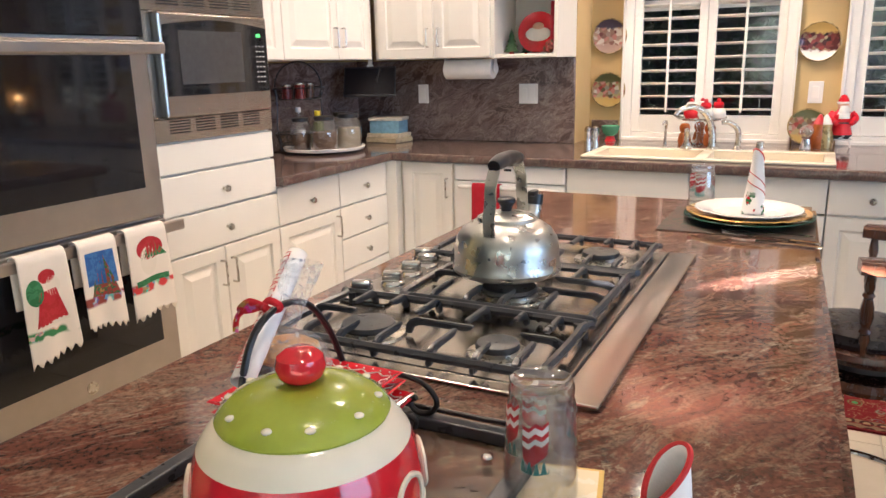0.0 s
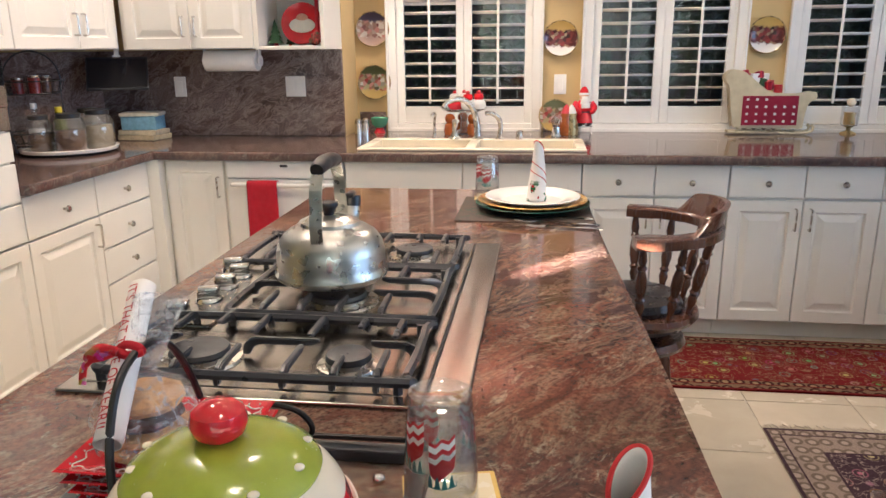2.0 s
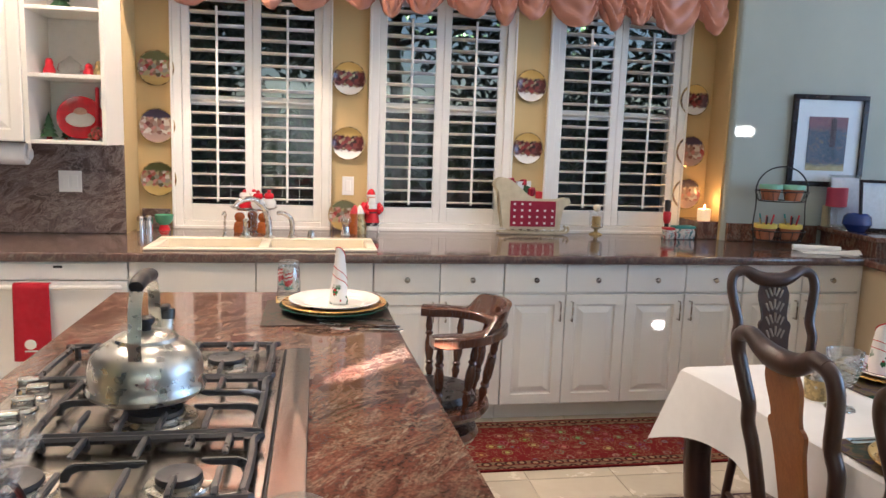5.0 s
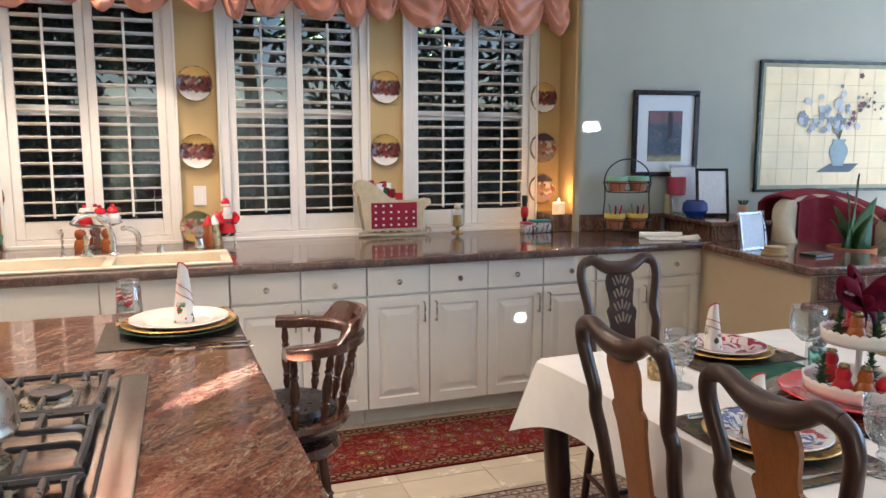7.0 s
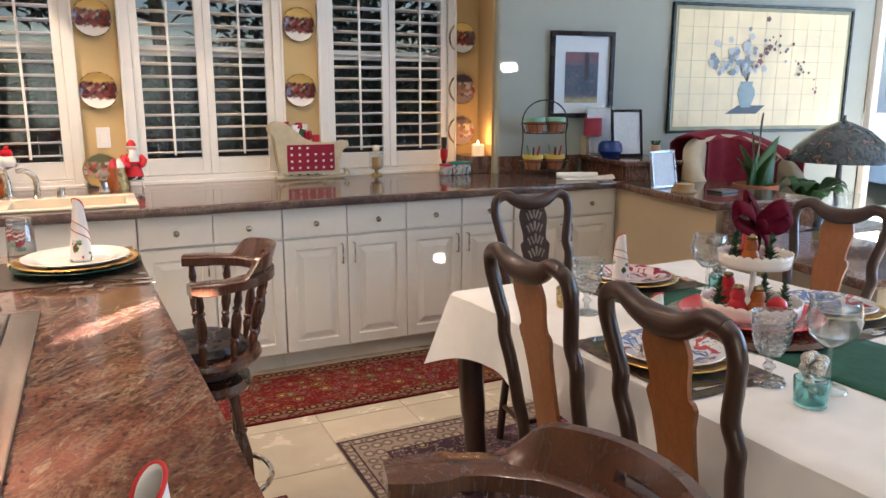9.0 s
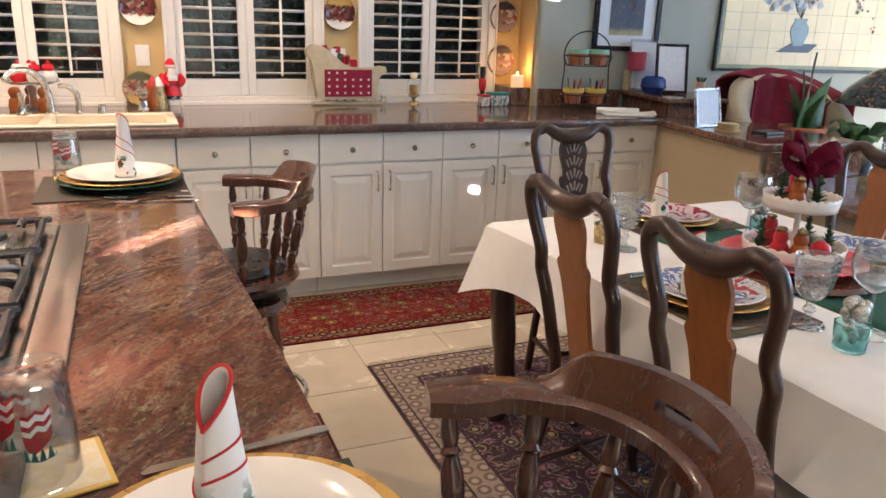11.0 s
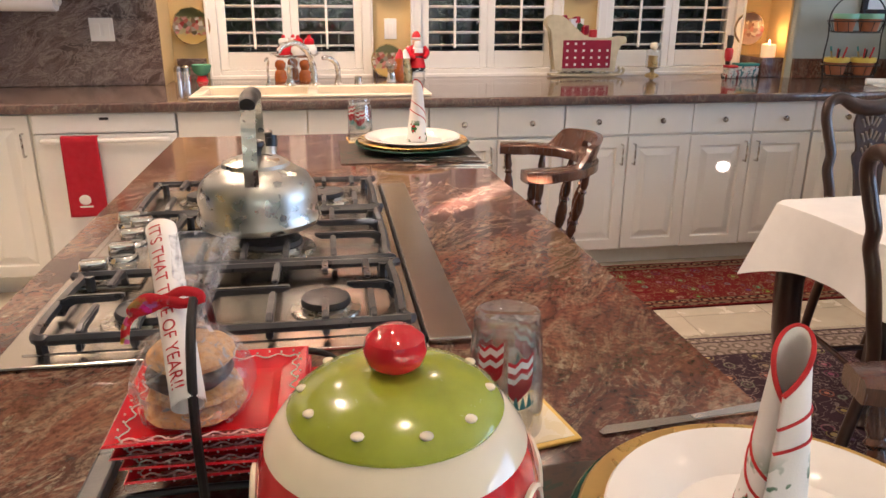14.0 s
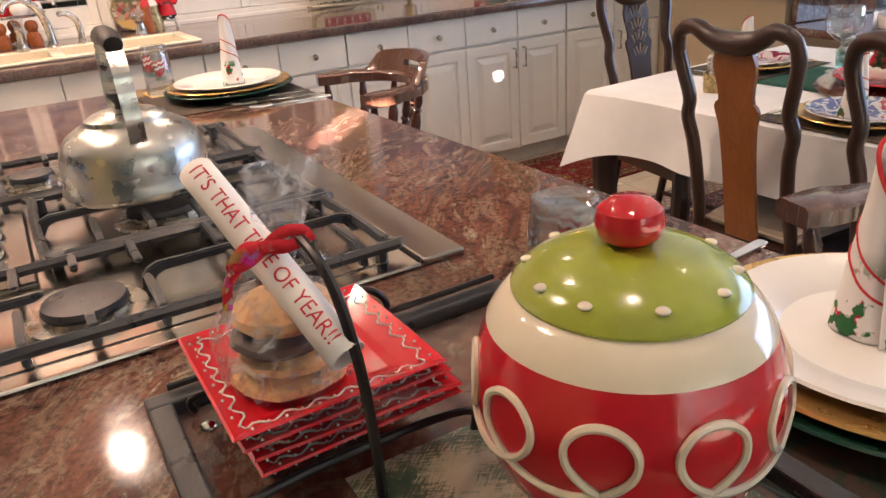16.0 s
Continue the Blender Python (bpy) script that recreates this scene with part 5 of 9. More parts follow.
f2 += [((-0.40, 1.84), (-0.29, 1.84)), ((-0.02, 1.80), (-0.13, 1.80)), ((-0.02, 1.88), (-0.13, 1.88))]
grate(-0.40, -0.02, 1.69, 1.988, f2)
f3 = [((x, 2.012), (x, 2.012 + L)) for x, L in ((-0.44, 0.08), (-0.36, 0.06), (-0.28, 0.085), (-0.2, 0.085), (-0.125, 0.06), (-0.06, 0.08))]
f3 += [((x, 2.268), (x, 2.268 - L)) for x, L in ((-0.44, 0.08), (-0.36, 0.06), (-0.28, 0.085), (-0.2, 0.085), (-0.125, 0.06), (-0.06, 0.08))]
grate(-0.50, -0.02, 2.012, 2.27, f3)

# kettle
kt = thing("kettle", pose(-0.243, 1.862, CT + 0.049, 0, 0, 0) @ Matrix.Diagonal((1.1, 1.06, 1.0, 1)), "brushed steel stovetop kettle with black handle grip", "kettle")
M["kettle"] = plain("worn_kettle_steel", (0.60, 0.60, 0.56), 0.30, 1.0, vary=0.12, scale=14, bump=0.02)
bm = B()
lathe(bm, [(0, 0), (0.092, 0.0), (0.100, 0.006), (0.103, 0.014), (0.100, 0.022), (0.0985, 0.03), (0.098, 0.055), (0.094, 0.075), (0.083, 0.093), (0.066, 0.105), (0.056, 0.109), (0.054, 0.113)], 56)
part("body", bm, M["kettle"], kt, "", True)
bm = B()
lathe(bm, [(0.056, 0.110), (0.054, 0.116), (0.040, 0.123), (0.02, 0.127), (0, 0.128)], 40)
lid = part("lid", bm, M["kettle"], kt, "", True)
bm = B()
lathe(bm, [(0.010, 0.127), (0.010, 0.136), (0.017, 0.146), (0.0165, 0.152), (0.013, 0.154), (0.006, 0.150), (0, 0.149)], 24)
part("lid_knob", bm, M["black"], lid, "black lid knob", True)
hp = smooth_path([(0, -0.082, 0.09), (0, -0.085, 0.125), (0, -0.078, 0.155), (0, -0.074, 0.19), (0, -0.052, 0.225)], 5)
for sgn in (-1, 1):
    bm = B()
    t = B()
    rows = []
    for q in hp:
        rows.append([t.verts.new((ox, -sgn * q.y + sgn * oy, q.z)) for ox, oy in ((-0.011, 0), (0.011, 0), (0.011, 0.003), (-0.011, 0.003))])
    for a, b in zip(rows, rows[1:]):
        for i in range(4):
            t.faces.new((a[i], a[(i + 1) % 4], b[(i + 1) % 4], b[i]))
    bmesh.ops.recalc_face_normals(t, faces=list(t.faces))
    join(bm, t)
    part("handle_strap", bm, M["kettle"], kt, "flat steel handle strap")
bm = B()
tube(bm, smooth_path([(0, -0.062, 0.226), (0, -0.03, 0.232), (0, 0.03, 0.232), (0, 0.062, 0.226)], 5), [0.012, 0.013, 0.0135, 0.014, 0.0145, 0.015, 0.015, 0.015, 0.015, 0.015, 0.0145, 0.014, 0.0135, 0.013, 0.013, 0.012], 14)
part("grip", bm, M["black"], kt, "black plastic grip", True)
bm = B()
tube(bm, smooth_path([(0.008, 0.085, 0.07), (0.012, 0.11, 0.10), (0.014, 0.118, 0.125)], 5), [0.019] * 4 + [0.016] * 4 + [0.014] * 3, 14)
sp = part("spout", bm, M["kettle"], kt, "", True)
bm = B()
tube(bm, [(0.014, 0.117, 0.12), (0.015, 0.121, 0.142)], [0.0165, 0.0155], 14)
box(bm, 0.006, 0.022, 0.095, 0.125, 0.140, 0.152, 0.004, 2)
part("whistle", bm, M["black"], sp, "black whistle cap", True)


# ---- place settings ----
def disc(prof, n=56):
    bm = B()
    return lathe(bm, prof, n)


def plate_prof(r, h=0.02, th=0.004):
    return [(0, 0.002), (r * 0.55, 0.0), (r * 0.62, 0.002), (r * 0.7, h * 0.62), (r * 0.98, h), (r, h + 0.0015), (r * 0.985, h + th), (r * 0.72, h * 0.62 + th), (r * 0.64, th + 0.002), (0, th + 0.003)]


def lay_plate(x, y, z, r, material, label, name="plate", group="", extra=None):
    t = thing(name, pose(x, y, z), label, "plate", group)
    part("dish", disc(plate_prof(r)), material, t, "", True)
    return t


M["placemat"] = mottled("dark_holly_placemat", [(0.03, 0.02, 0.014), (0.05, 0.028, 0.016), (0.012, 0.03, 0.015), (0.25, 0.08, 0.02)], 26, 0.6)


def printed_napkin():
    k = Nodes("white_napkin_with_red_stripes")
    v = k.coords()
    sep = k.t.nodes.new("ShaderNodeSeparateXYZ")
    k.link(v, sep.inputs[0])
    vor = k.add("ShaderNodeTexVoronoi", Scale=75.0)
    k.link(v, vor.inputs["Vector"])
    spr = k.ramp(k.noise(v, 34.0, 3.0), [(0.54, (0, 0, 0)), (0.57, (1, 1, 1))])
    low = k.ramp(sep.outputs[2], [(0.05, (1, 1, 1)), (0.085, (0, 0, 0))])
    f = k.mix(1.0, spr, low, "MULTIPLY")
    holly = k.ramp(vor.outputs["Distance"], [(0.0, (0.45, 0.01, 0.02)), (0.32, (0.45, 0.01, 0.02)), (0.36, (0.02, 0.13, 0.04)), (1.0, (0.03, 0.16, 0.05))])
    k.set(Base_Color=k.mix(f, (0.82, 0.80, 0.77), holly), Roughness=0.9)
    k.bump(k.noise(v, 400.0), 0.4, 0.001)
    return k.m


M["napkin"] = printed_napkin()
M["redtrim"] = plain("red_napkin_edge", (0.55, 0.03, 0.03), 0.85, vary=0.1)


def napkin(m, h=0.185, r=0.036):
    """A napkin rolled to a standing cone with a slanting, red-edged mouth."""
    t = thing("napkin", m, "white cloth napkin rolled upright with red edges and holly print", "napkin", "napkins at the place settings")

    def f(u, v):
        a = u * 2 * math.pi * 1.85 + 0.4
        top = h * (0.42 + 0.58 * (0.5 + 0.5 * math.cos((u - 0.26) * 2 * math.pi * 0.8)) ** 1.3)
        z = top * v
        rr = r * (1.10 - 0.66 * v * top / h) * (1 - 0.48 * u) + 0.003 * math.sin(a * 3 + v * 4) * (1 - v)
        return (rr * math.cos(a), rr * 0.85 * math.sin(a), z)
    bm = B()
    sheet(bm, f, 64, 22)
    ob = part("cloth", bm, M["napkin"], t, "", True)
    s = ob.modifiers.new("thickness", "SOLIDIFY")
    s.thickness = 0.0022
    bm = B()
    tube(bm, [Vector(f(i / 70, 1.0)) for i in range(71)], 0.0022, 5)
    tube(bm, [Vector(f(1.0, i / 16)) for i in range(17)], 0.002, 5)
    part("red_edge", bm, M["redtrim"], t, "red stitched edge")
    for off in (0.06, 0.11):
        bm = B()
        tube(bm, [Vector(f(i / 60, max(0.04, 0.97 - off * 3.0 - 0.62 * (i / 60)))) * 1.0 + Vector((0, 0, 0)) for i in range(40)], 0.0016, 4)
        part("red_stripe", bm, M["redtrim"], t, "red woven stripe")
    return t


def setting(x, y, z0, rot=0.0):
    """Charger, gold plate and dinner plate on a dark mat, with a napkin; returns the top height."""
    mt = thing("placemat", pose(x, y, z0 + 0.0005, 0, 0, rot), "dark printed placemat on the island top", "placemat", "placemats on the island")
    bm = B()
    box(bm, -0.225, 0.15 if y < 2 else 0.18, -0.19, 0.17, 0, 0.003, 0.001, 1)
    part("cloth", bm, M["placemat"], mt)
    z = z0 + 0.004
    lay_plate(x, y, z, 0.178, M["darkgreen"], "dark green glazed charger plate under a gold plate", "charger_plate", "plates on the island")
    lay_plate(x, y, z + 0.009, 0.170, M["gold"], "gold rimmed charger plate under a dinner plate", "gold_plate", "plates on the island")
    lay_plate(x, y, z + 0.0185, 0.148, M["white"], "white glazed dinner plate with a napkin on it", "dinner_plate", "plates on the island")
    return z + 0.027


zt = setting(0.148, 2.76, CT, 0)
napkin(pose(0.165, 2.755, zt, 0, 0, 40))
zt = setting(0.243, 0.948, CT, 0)
napkin(pose(0.235, 0.972, zt, 0, 0, -150), 0.178, 0.035)


def cutlery(kind, p0, p1, z):
    """A knife, fork or spoon lying from p0 (handle end) to p1 (tip)."""
    d = Vector((p1[0] - p0[0], p1[1] - p0[1]))
    L = d.length
    m = pose(p0[0], p0[1], z, 0, 0, math.degrees(math.atan2(d.y, d.x)))
    t = thing(kind, m, {"dinner_knife": "steel dinner knife lying beside the plates", "fork": "steel fork lying beside the plates", "spoon": "steel spoon lying beside the plates"}[kind], "cutlery", "cutlery at the place settings")
    bm = B()
    slab(bm, [(0, -0.006), (0.01, -0.0085), (L * 0.48, -0.005), (L * 0.48, 0.005), (0.01, 0.0085), (0, 0.006)], 0.004, pose(0, 0, 0), 0.001)
    part("handle", bm, M["chrome"], t)
    bm = B()
    if kind == "dinner_knife":
        slab(bm, [(L * 0.48, -0.006), (L * 0.94, -0.010), (L, -0.001), (L * 0.99, 0.005), (L * 0.48, 0.006)], 0.0018, pose(0, 0, 0.001))
        part("blade", bm, M["steel"], t, "steel blade")
    elif kind == "fork":
        slab(bm, [(L * 0.48, -0.003), (L * 0.66, -0.004), (L * 0.74, -0.012), (L * 0.74, 0.012), (L * 0.66, 0.004), (L * 0.48, 0.003)], 0.002, pose(0, 0, 0.002))
        for y in (-0.010, -0.0035, 0.0035, 0.010):
            tube(bm, [(L * 0.73, y, 0.003), (L * 0.85, y, 0.001), (L, y * 0.95, 0.004)], [0.0018, 0.0016, 0.0008], 5)
        part("tines", bm, M["chrome"], t)
    else:
        tube(bm, [(L * 0.48, 0, 0.002), (L * 0.72, 0, 0.003)], 0.0028, 6)
        ball(bm, (L * 0.86, 0, 0.004), 0.02, 12, (1.35, 0.85, 0.18))
        part("bowl", bm, M["chrome"], t, "", True)
    return t


cutlery("fork", (0.34, 2.53), (0.10, 2.58), CT + 0.004)
cutlery("fork", (0.345, 2.50), (0.13, 2.525), CT + 0.001)
cutlery("dinner_knife", (0.325, 2.60), (0.09, 2.625), CT + 0.0045)
cutlery("dinner_knife", (0.385, 1.19), (0.165, 1.165), CT + 0.001)
cutlery("spoon", (0.03, 0.83), (0.035, 1.03), CT + 0.006)

M["coaster"] = mottled("printed_coaster", [(0.75, 0.65, 0.42), (0.80, 0.72, 0.55), (0.55, 0.50, 0.30)], 30, 0.4)
M["coaster_edge"] = plain("yellow_coaster_edge", (0.72, 0.48, 0.10), 0.4)
M["teal"] = plain("teal_print", (0.02, 0.22, 0.20), 0.4)
M["redprint"] = plain("red_print", (0.50, 0.012, 0.02), 0.35)
M["whiteprint"] = plain("white_print", (0.8, 0.8, 0.78), 0.35)


def glass_and_coaster(x, y, rot):
    c = thing("coaster", pose(x + 0.012, y + 0.005, CT + 0.0005, 0, 0, rot), "square printed coaster under an upturned glass", "coaster", "coasters on the island")
    bm = B()
    box(bm, -0.055, 0.055, -0.055, 0.055, 0, 0.004, 0.0015, 2)
    part("base", bm, M["coaster_edge"], c, "yellow rim")
    bm = B()
    box(bm, -0.049, 0.049, -0.049, 0.049, 0.0036, 0.0046)
    part("print", bm, M["coaster"], c)
    g = thing("drinking_glass", pose(x, y, CT + 0.006, 0, 0, rot), "clear upturned tumbler with red and white holiday print", "glass", "tumblers on the island")
    bm = B()
    R0, R1, H = 0.041, 0.036, 0.135
    lathe(bm, [(R0, 0), (R0 + 0.0003, 0.002), (R0 - 0.0005, 0.05), (R1 + 0.001, 0.108), (R1 - 0.0015, 0.115), (R1, 0.122), (R1 - 0.002, H - 0.002), (R1 - 0.006, H), (R1 - 0.012, H - 0.003), (0, H - 0.003), (0, H - 0.016), (R1 - 0.004, H - 0.018), (R0 - 0.0025, 0.05), (R0 - 0.002, 0.0), (R0, 0)], 48)
    part("tumbler", bm, M["glass"], g, "", True)
    for deg, zc in ((-142, 0.088), (-92, 0.074), (30, 0.085), (110, 0.075)):
        # a mitten: chevron stripes over a rounded red palm
        for word, mat, rows in (("red", M["redprint"], (0, 2, 3)), ("white", M["whiteprint"], (1, 4))):
            bm = B()
            for k2 in rows:
                z_lo, z_hi = ((-0.022, -0.004), (-0.004, 0.002), (0.002, 0.008), (0.015, 0.019), (0.008, 0.015))[k2]

                def band(u, v, k2=k2, z_lo=z_lo, z_hi=z_hi, deg=deg, zc=zc):
                    wide = 42 if k2 else 42 * math.sqrt(max(0.1, 1 - (1 - v) ** 2.4))
                    a = radians(deg + (u - 0.5) * wide)
                    z = zc + z_lo + (z_hi - z_lo) * v + 0.008 * (u - 0.5) + (0.005 * abs(((u * 2) % 1) - 0.5) * 2 if k2 or v > 0.5 else 0.0)
                    rr = 0.0398 - 0.0036 * (z / 0.12) + 0.0012
                    return (rr * math.cos(a), rr * math.sin(a), z)
                sheet(bm, band, 12, 4)
            part(word + "_print", bm, mat, g, word + " mitten print")
        bm = B()

        def leaf(u, v, deg=deg, zc=zc):
            a = radians(deg + (u - 0.5) * 44)
            z = zc - 0.035 + v * 0.008 * (1 + math.sin(u * 25)) + 0.006 * abs(u - 0.5)
            return ((0.0412 - 0.003 * z / 0.12) * math.cos(a), (0.0412 - 0.003 * z / 0.12) * math.sin(a), z)
        sheet(bm, leaf, 18, 1)
        part("teal_print", bm, M["teal"], g, "teal pine print")


glass_and_coaster(0.066, 1.194, 12)
glass_and_coaster(-0.005, 2.93, 3)

# ---- cookie jar ----
jar = thing("cookie_jar", pose(-0.072, 0.964, CT + 0.012, 0, 0, 0) @ Matrix.Diagonal((0.895, 0.895, 1, 1)), "red and cream ceramic cookie jar with a green lid", "cookie jar")
prof = [(0.0, 0.0), (0.062, 0.0), (0.068, 0.004), (0.088, 0.022), (0.104, 0.046), (0.113, 0.074), (0.1155, 0.096), (0.1135, 0.116), (0.108, 0.133), (0.1035, 0.1435)]
bm = B()
lathe(bm, prof, 72)
body = part("body", bm, M["red"], jar, "glossy red ceramic body", True)
bm = B()
lathe(bm, [(0.1037, 0.1435), (0.102, 0.1465), (0.094, 0.157), (0.084, 0.166), (0.076, 0.167)], 72)
part("cream_band", bm, M["cream"], jar, "cream glazed shoulder", True)
bm = B()
lathe(bm, [(0.084, 0.165), (0.0848, 0.168), (0.081, 0.1735), (0.070, 0.181), (0.054, 0.188), (0.036, 0.1925), (0.018, 0.1945), (0, 0.195)], 64)
lid = part("lid", bm, M["green"], jar, "lime green domed lid", True)
bm = B()
lathe(bm, [(0.014, 0.189), (0.012, 0.194), (0.017, 0.196), (0.0228, 0.201), (0.0248, 0.209), (0.0225, 0.2175), (0.014, 0.2235), (0, 0.225)], 32)
part("lid_knob", bm, M["red"], lid, "round red knob", True)
for k2 in range(10):
    a = 2 * math.pi * k2 / 10 + radians(27 + 3 * math.sin(k2 * 2.1))
    bm = B()
    ball(bm, (0.0725 * math.cos(a), 0.0725 * math.sin(a), 0.1793), 0.0048, 10, (1.1, 1.1, 0.5))
    part("dot", bm, M["cream"], lid, "raised cream dot", True)


def jar_r(z):
    for (r0, z0), (r1, z1) in zip(prof, prof[1:]):
        if z0 <= z <= z1 and z1 > z0:
            return r0 + (r1 - r0) * (z - z0) / (z1 - z0)
    return prof[-1][0]


N_LOOP = 10
pts = []
for i in range(N_LOOP * 40):
    s = i / 40 * 2 * math.pi
    lx = (s / (2 * math.pi) - 0.62 * math.sin(s) * 0.9) / N_LOOP * 2 * math.pi + radians(3)
    z = 0.097 + 0.0265 * math.cos(s)
    rr = jar_r(z) + 0.0012
    pts.append((rr * math.cos(lx), rr * math.sin(lx), z))
bm = B()
tube(bm, pts, 0.0030, 6, True)
part("loop_trim", bm, M["cream"], jar, "raised cream loop line", True)

# ---- tray with wire frame, red plates and cookies ----
tray = thing("serving_tray", pose(0, 0, CT), "dark metal framed glass tray with a holiday print", "tray")


def pine_print(name):
    """A beige printed sheet with clusters of pine needles and red and white sweets."""
    k = Nodes(name)
    v = k.coords()
    needles = k.mix(0.5, k.noise(k.flow((1, 9, 1), (0, 0, 0.5)), 55.0, 3.0, 0.6, 0.6), k.noise(k.flow((1, 9, 1), (0, 0, -0.7)), 60.0, 3.0, 0.6, 0.6))
    green = k.ramp(needles, [(0.40, (0.012, 0.035, 0.022)), (0.52, (0.035, 0.085, 0.045)), (0.62, (0.10, 0.15, 0.08))])
    paper = k.ramp(k.noise(v, 18.0, 5.0), [(0.3, (0.42, 0.34, 0.22)), (0.7, (0.56, 0.48, 0.33))])
    edge = k.mix(0.35, k.noise(v, 7.0, 3.0, 0.5), needles)
    col = k.mix(k.ramp(edge, [(0.475, (0, 0, 0)), (0.51, (1, 1, 1))]), paper, green)
    vor = k.add("ShaderNodeTexVoronoi", Scale=22.0)
    k.link(v, vor.inputs["Vector"])
    spot = k.ramp(vor.outputs["Distance"], [(0.20, (0.8, 0.8, 0.8)), (0.25, (0, 0, 0))])
    swirl = k.ramp(k.noise(v, 130.0, 2.0), [(0.46, (0.30, 0.02, 0.03)), (0.54, (0.50, 0.38, 0.30))])
    k.set(Base_Color=k.mix(spot, col, swirl), Roughness=0.55)
    return k.m


M["pinepaper"] = pine_print("pine_print_sheet")
bm = B()
box(bm, -0.331, 0.026, 0.711, 1.269, 0.006, 0.010, 0.001, 1)
part("glass_base", bm, M["trayglass"], tray, "clear glass base").visible_shadow = False
sheet_mat = thing("printed_sheet", pose(-0.12, 0.90, CT + 0.0006), "beige paper sheet with printed pine sprigs under the glass tray", "paper")
bm = B()
box(bm, -0.115, 0.13, -0.16, 0.20, 0, 0.001)
part("paper", bm, M["pinepaper"], sheet_mat)
bm = B()
for b in ((-0.352, 0.047, 1.268, 1.29), (-0.352, 0.047, 0.69, 0.712), (-0.352, -0.33, 0.712, 1.268), (0.025, 0.047, 0.712, 1.268)):
    box(bm, b[0], b[1], b[2], b[3], 0.001, 0.018, 0.003, 2)
part("frame", bm, M["iron"], tray, "dark metal rim")
for x, y in ((-0.31, 1.22), (-0.01, 1.22), (-0.31, 0.76)):
    bm = B()
    ball(bm, (x, y, 0.012), 0.008, 10, (1, 1, 0.7))
    part("rivet", bm, M["chrome"], tray, "small steel rivet", True)

rack = thing("plate_rack", pose(0, 0, CT + 0.012), "black wire rack with an arched handle holding red plates", "rack")
bm = B()
tube(bm, smooth_path([(-0.225, 1.05, 0.0), (-0.226, 1.048, 0.05), (-0.228, 1.055, 0.12), (-0.230, 1.085, 0.172), (-0.233, 1.135, 0.188), (-0.236, 1.19, 0.172), (-0.238, 1.235, 0.12), (-0.236, 1.262, 0.05), (-0.236, 1.262, 0.0)], 6), 0.0042, 8)
part("handle", bm, M["wire"], rack, "arched wire handle", True)
bm = B()
sc = [(-0.236, 1.262, 0.03), (-0.215, 1.268, 0.05), (-0.17, 1.272, 0.06), (-0.125, 1.275, 0.052), (-0.105, 1.275, 0.03), (-0.115, 1.275, 0.012), (-0.135, 1.275, 0.010), (-0.145, 1.275, 0.022), (-0.135, 1.275, 0.030)]
tube(bm, smooth_path(sc, 6), 0.0038, 8)
part("scroll", bm, M["wire"], rack, "curled wire scroll", True)
bm = B()
tube(bm, [(-0.33, 1.285, 0.012), (-0.2, 1.285, 0.012), (0.035, 1.285, 0.014)], 0.0036, 8)
part("rear_bar", bm, M["wire"], rack)
bm = B()
tube(bm, smooth_path([(-0.315, 1.08, 0.0), (-0.31, 1.085, 0.018), (-0.225, 1.09, 0.02), (-0.13, 1.085, 0.018), (-0.125, 1.08, 0.0)], 5), 0.0036, 8)
part("foot_bar", bm, M["wire"], rack)
bm = B()
tube(bm, smooth_path([(-0.315, 1.25, 0.0), (-0.31, 1.245, 0.018), (-0.225, 1.24, 0.02), (-0.13, 1.245, 0.018), (-0.125, 1.25, 0.0)], 5), 0.0036, 8)
part("foot_bar", bm, M["wire"], rack)

M["icing"] = plain("white_icing_print", (0.78, 0.72, 0.66), 0.3)
for k2 in range(4):
    z = CT + 0.034 + 0.0125 * k2
    dx, dy = 0.012 - 0.004 * k2 + (0.006 if k2 == 1 else 0), -0.002 * (k2 % 2)
    p = thing("square_plate", pose(-0.2285 + dx, 1.172 + dy, z, 0, 0, (1.5, -2, 1, 0)[k2]), "red square ceramic plate with white icing trim", "plate", "stack of red plates")
    bm = B()
    t = B()
    rows = []
    for s, zz in ((0.052, 0.0), (0.056, 0.0), (0.084, 0.011), (0.086, 0.0125), (0.084, 0.014), (0.058, 0.004), (0.05, 0.003)):
        rows.append([t.verts.new((sx * s, sy * s, zz)) for sx, sy in ((-1, -1), (1, -1), (1, 1), (-1, 1))])
    for a, b in zip(rows, rows[1:]):
        for i in range(4):
            t.faces.new((a[i], a[(i + 1) % 4], b[(i + 1) % 4], b[i]))
    t.faces.new(rows[0][::-1])
    t.faces.new(rows[-1])
    bmesh.ops.recalc_face_normals(t, faces=list(t.faces))
    join(bm, t)
    part("dish", bm, M["red"], p)
    bm = B()
    for side in range(4):
        mm = pose(0, 0, 0, 0, 0, 90 * side)
        line = []
        for i in range(31):
            u = -0.072 + 0.144 * i / 30
            line.append((u, -0.0725 + 0.0035 * math.sin(i * 1.25), 0.0105))
        tube(bm, line, 0.0009, 4, m=mm)
        for i in range(12):
            ball(bm, mm @ Vector((-0.07 + 0.0127 * i, -0.0785 + 0.002 * (i % 2), 0.0127)), 0.0012, 6)
        for i in range(20):
            ball(bm, mm @ Vector((-0.076 + 0.008 * i, -0.0842, 0.0105 + 0.0015 * (i % 2))), 0.0010, 5)
    part("icing_trim", bm, M["icing"], p, "white icing scroll line")
PTOP = CT + 0.034 + 0.0125 * 3 + 0.0045

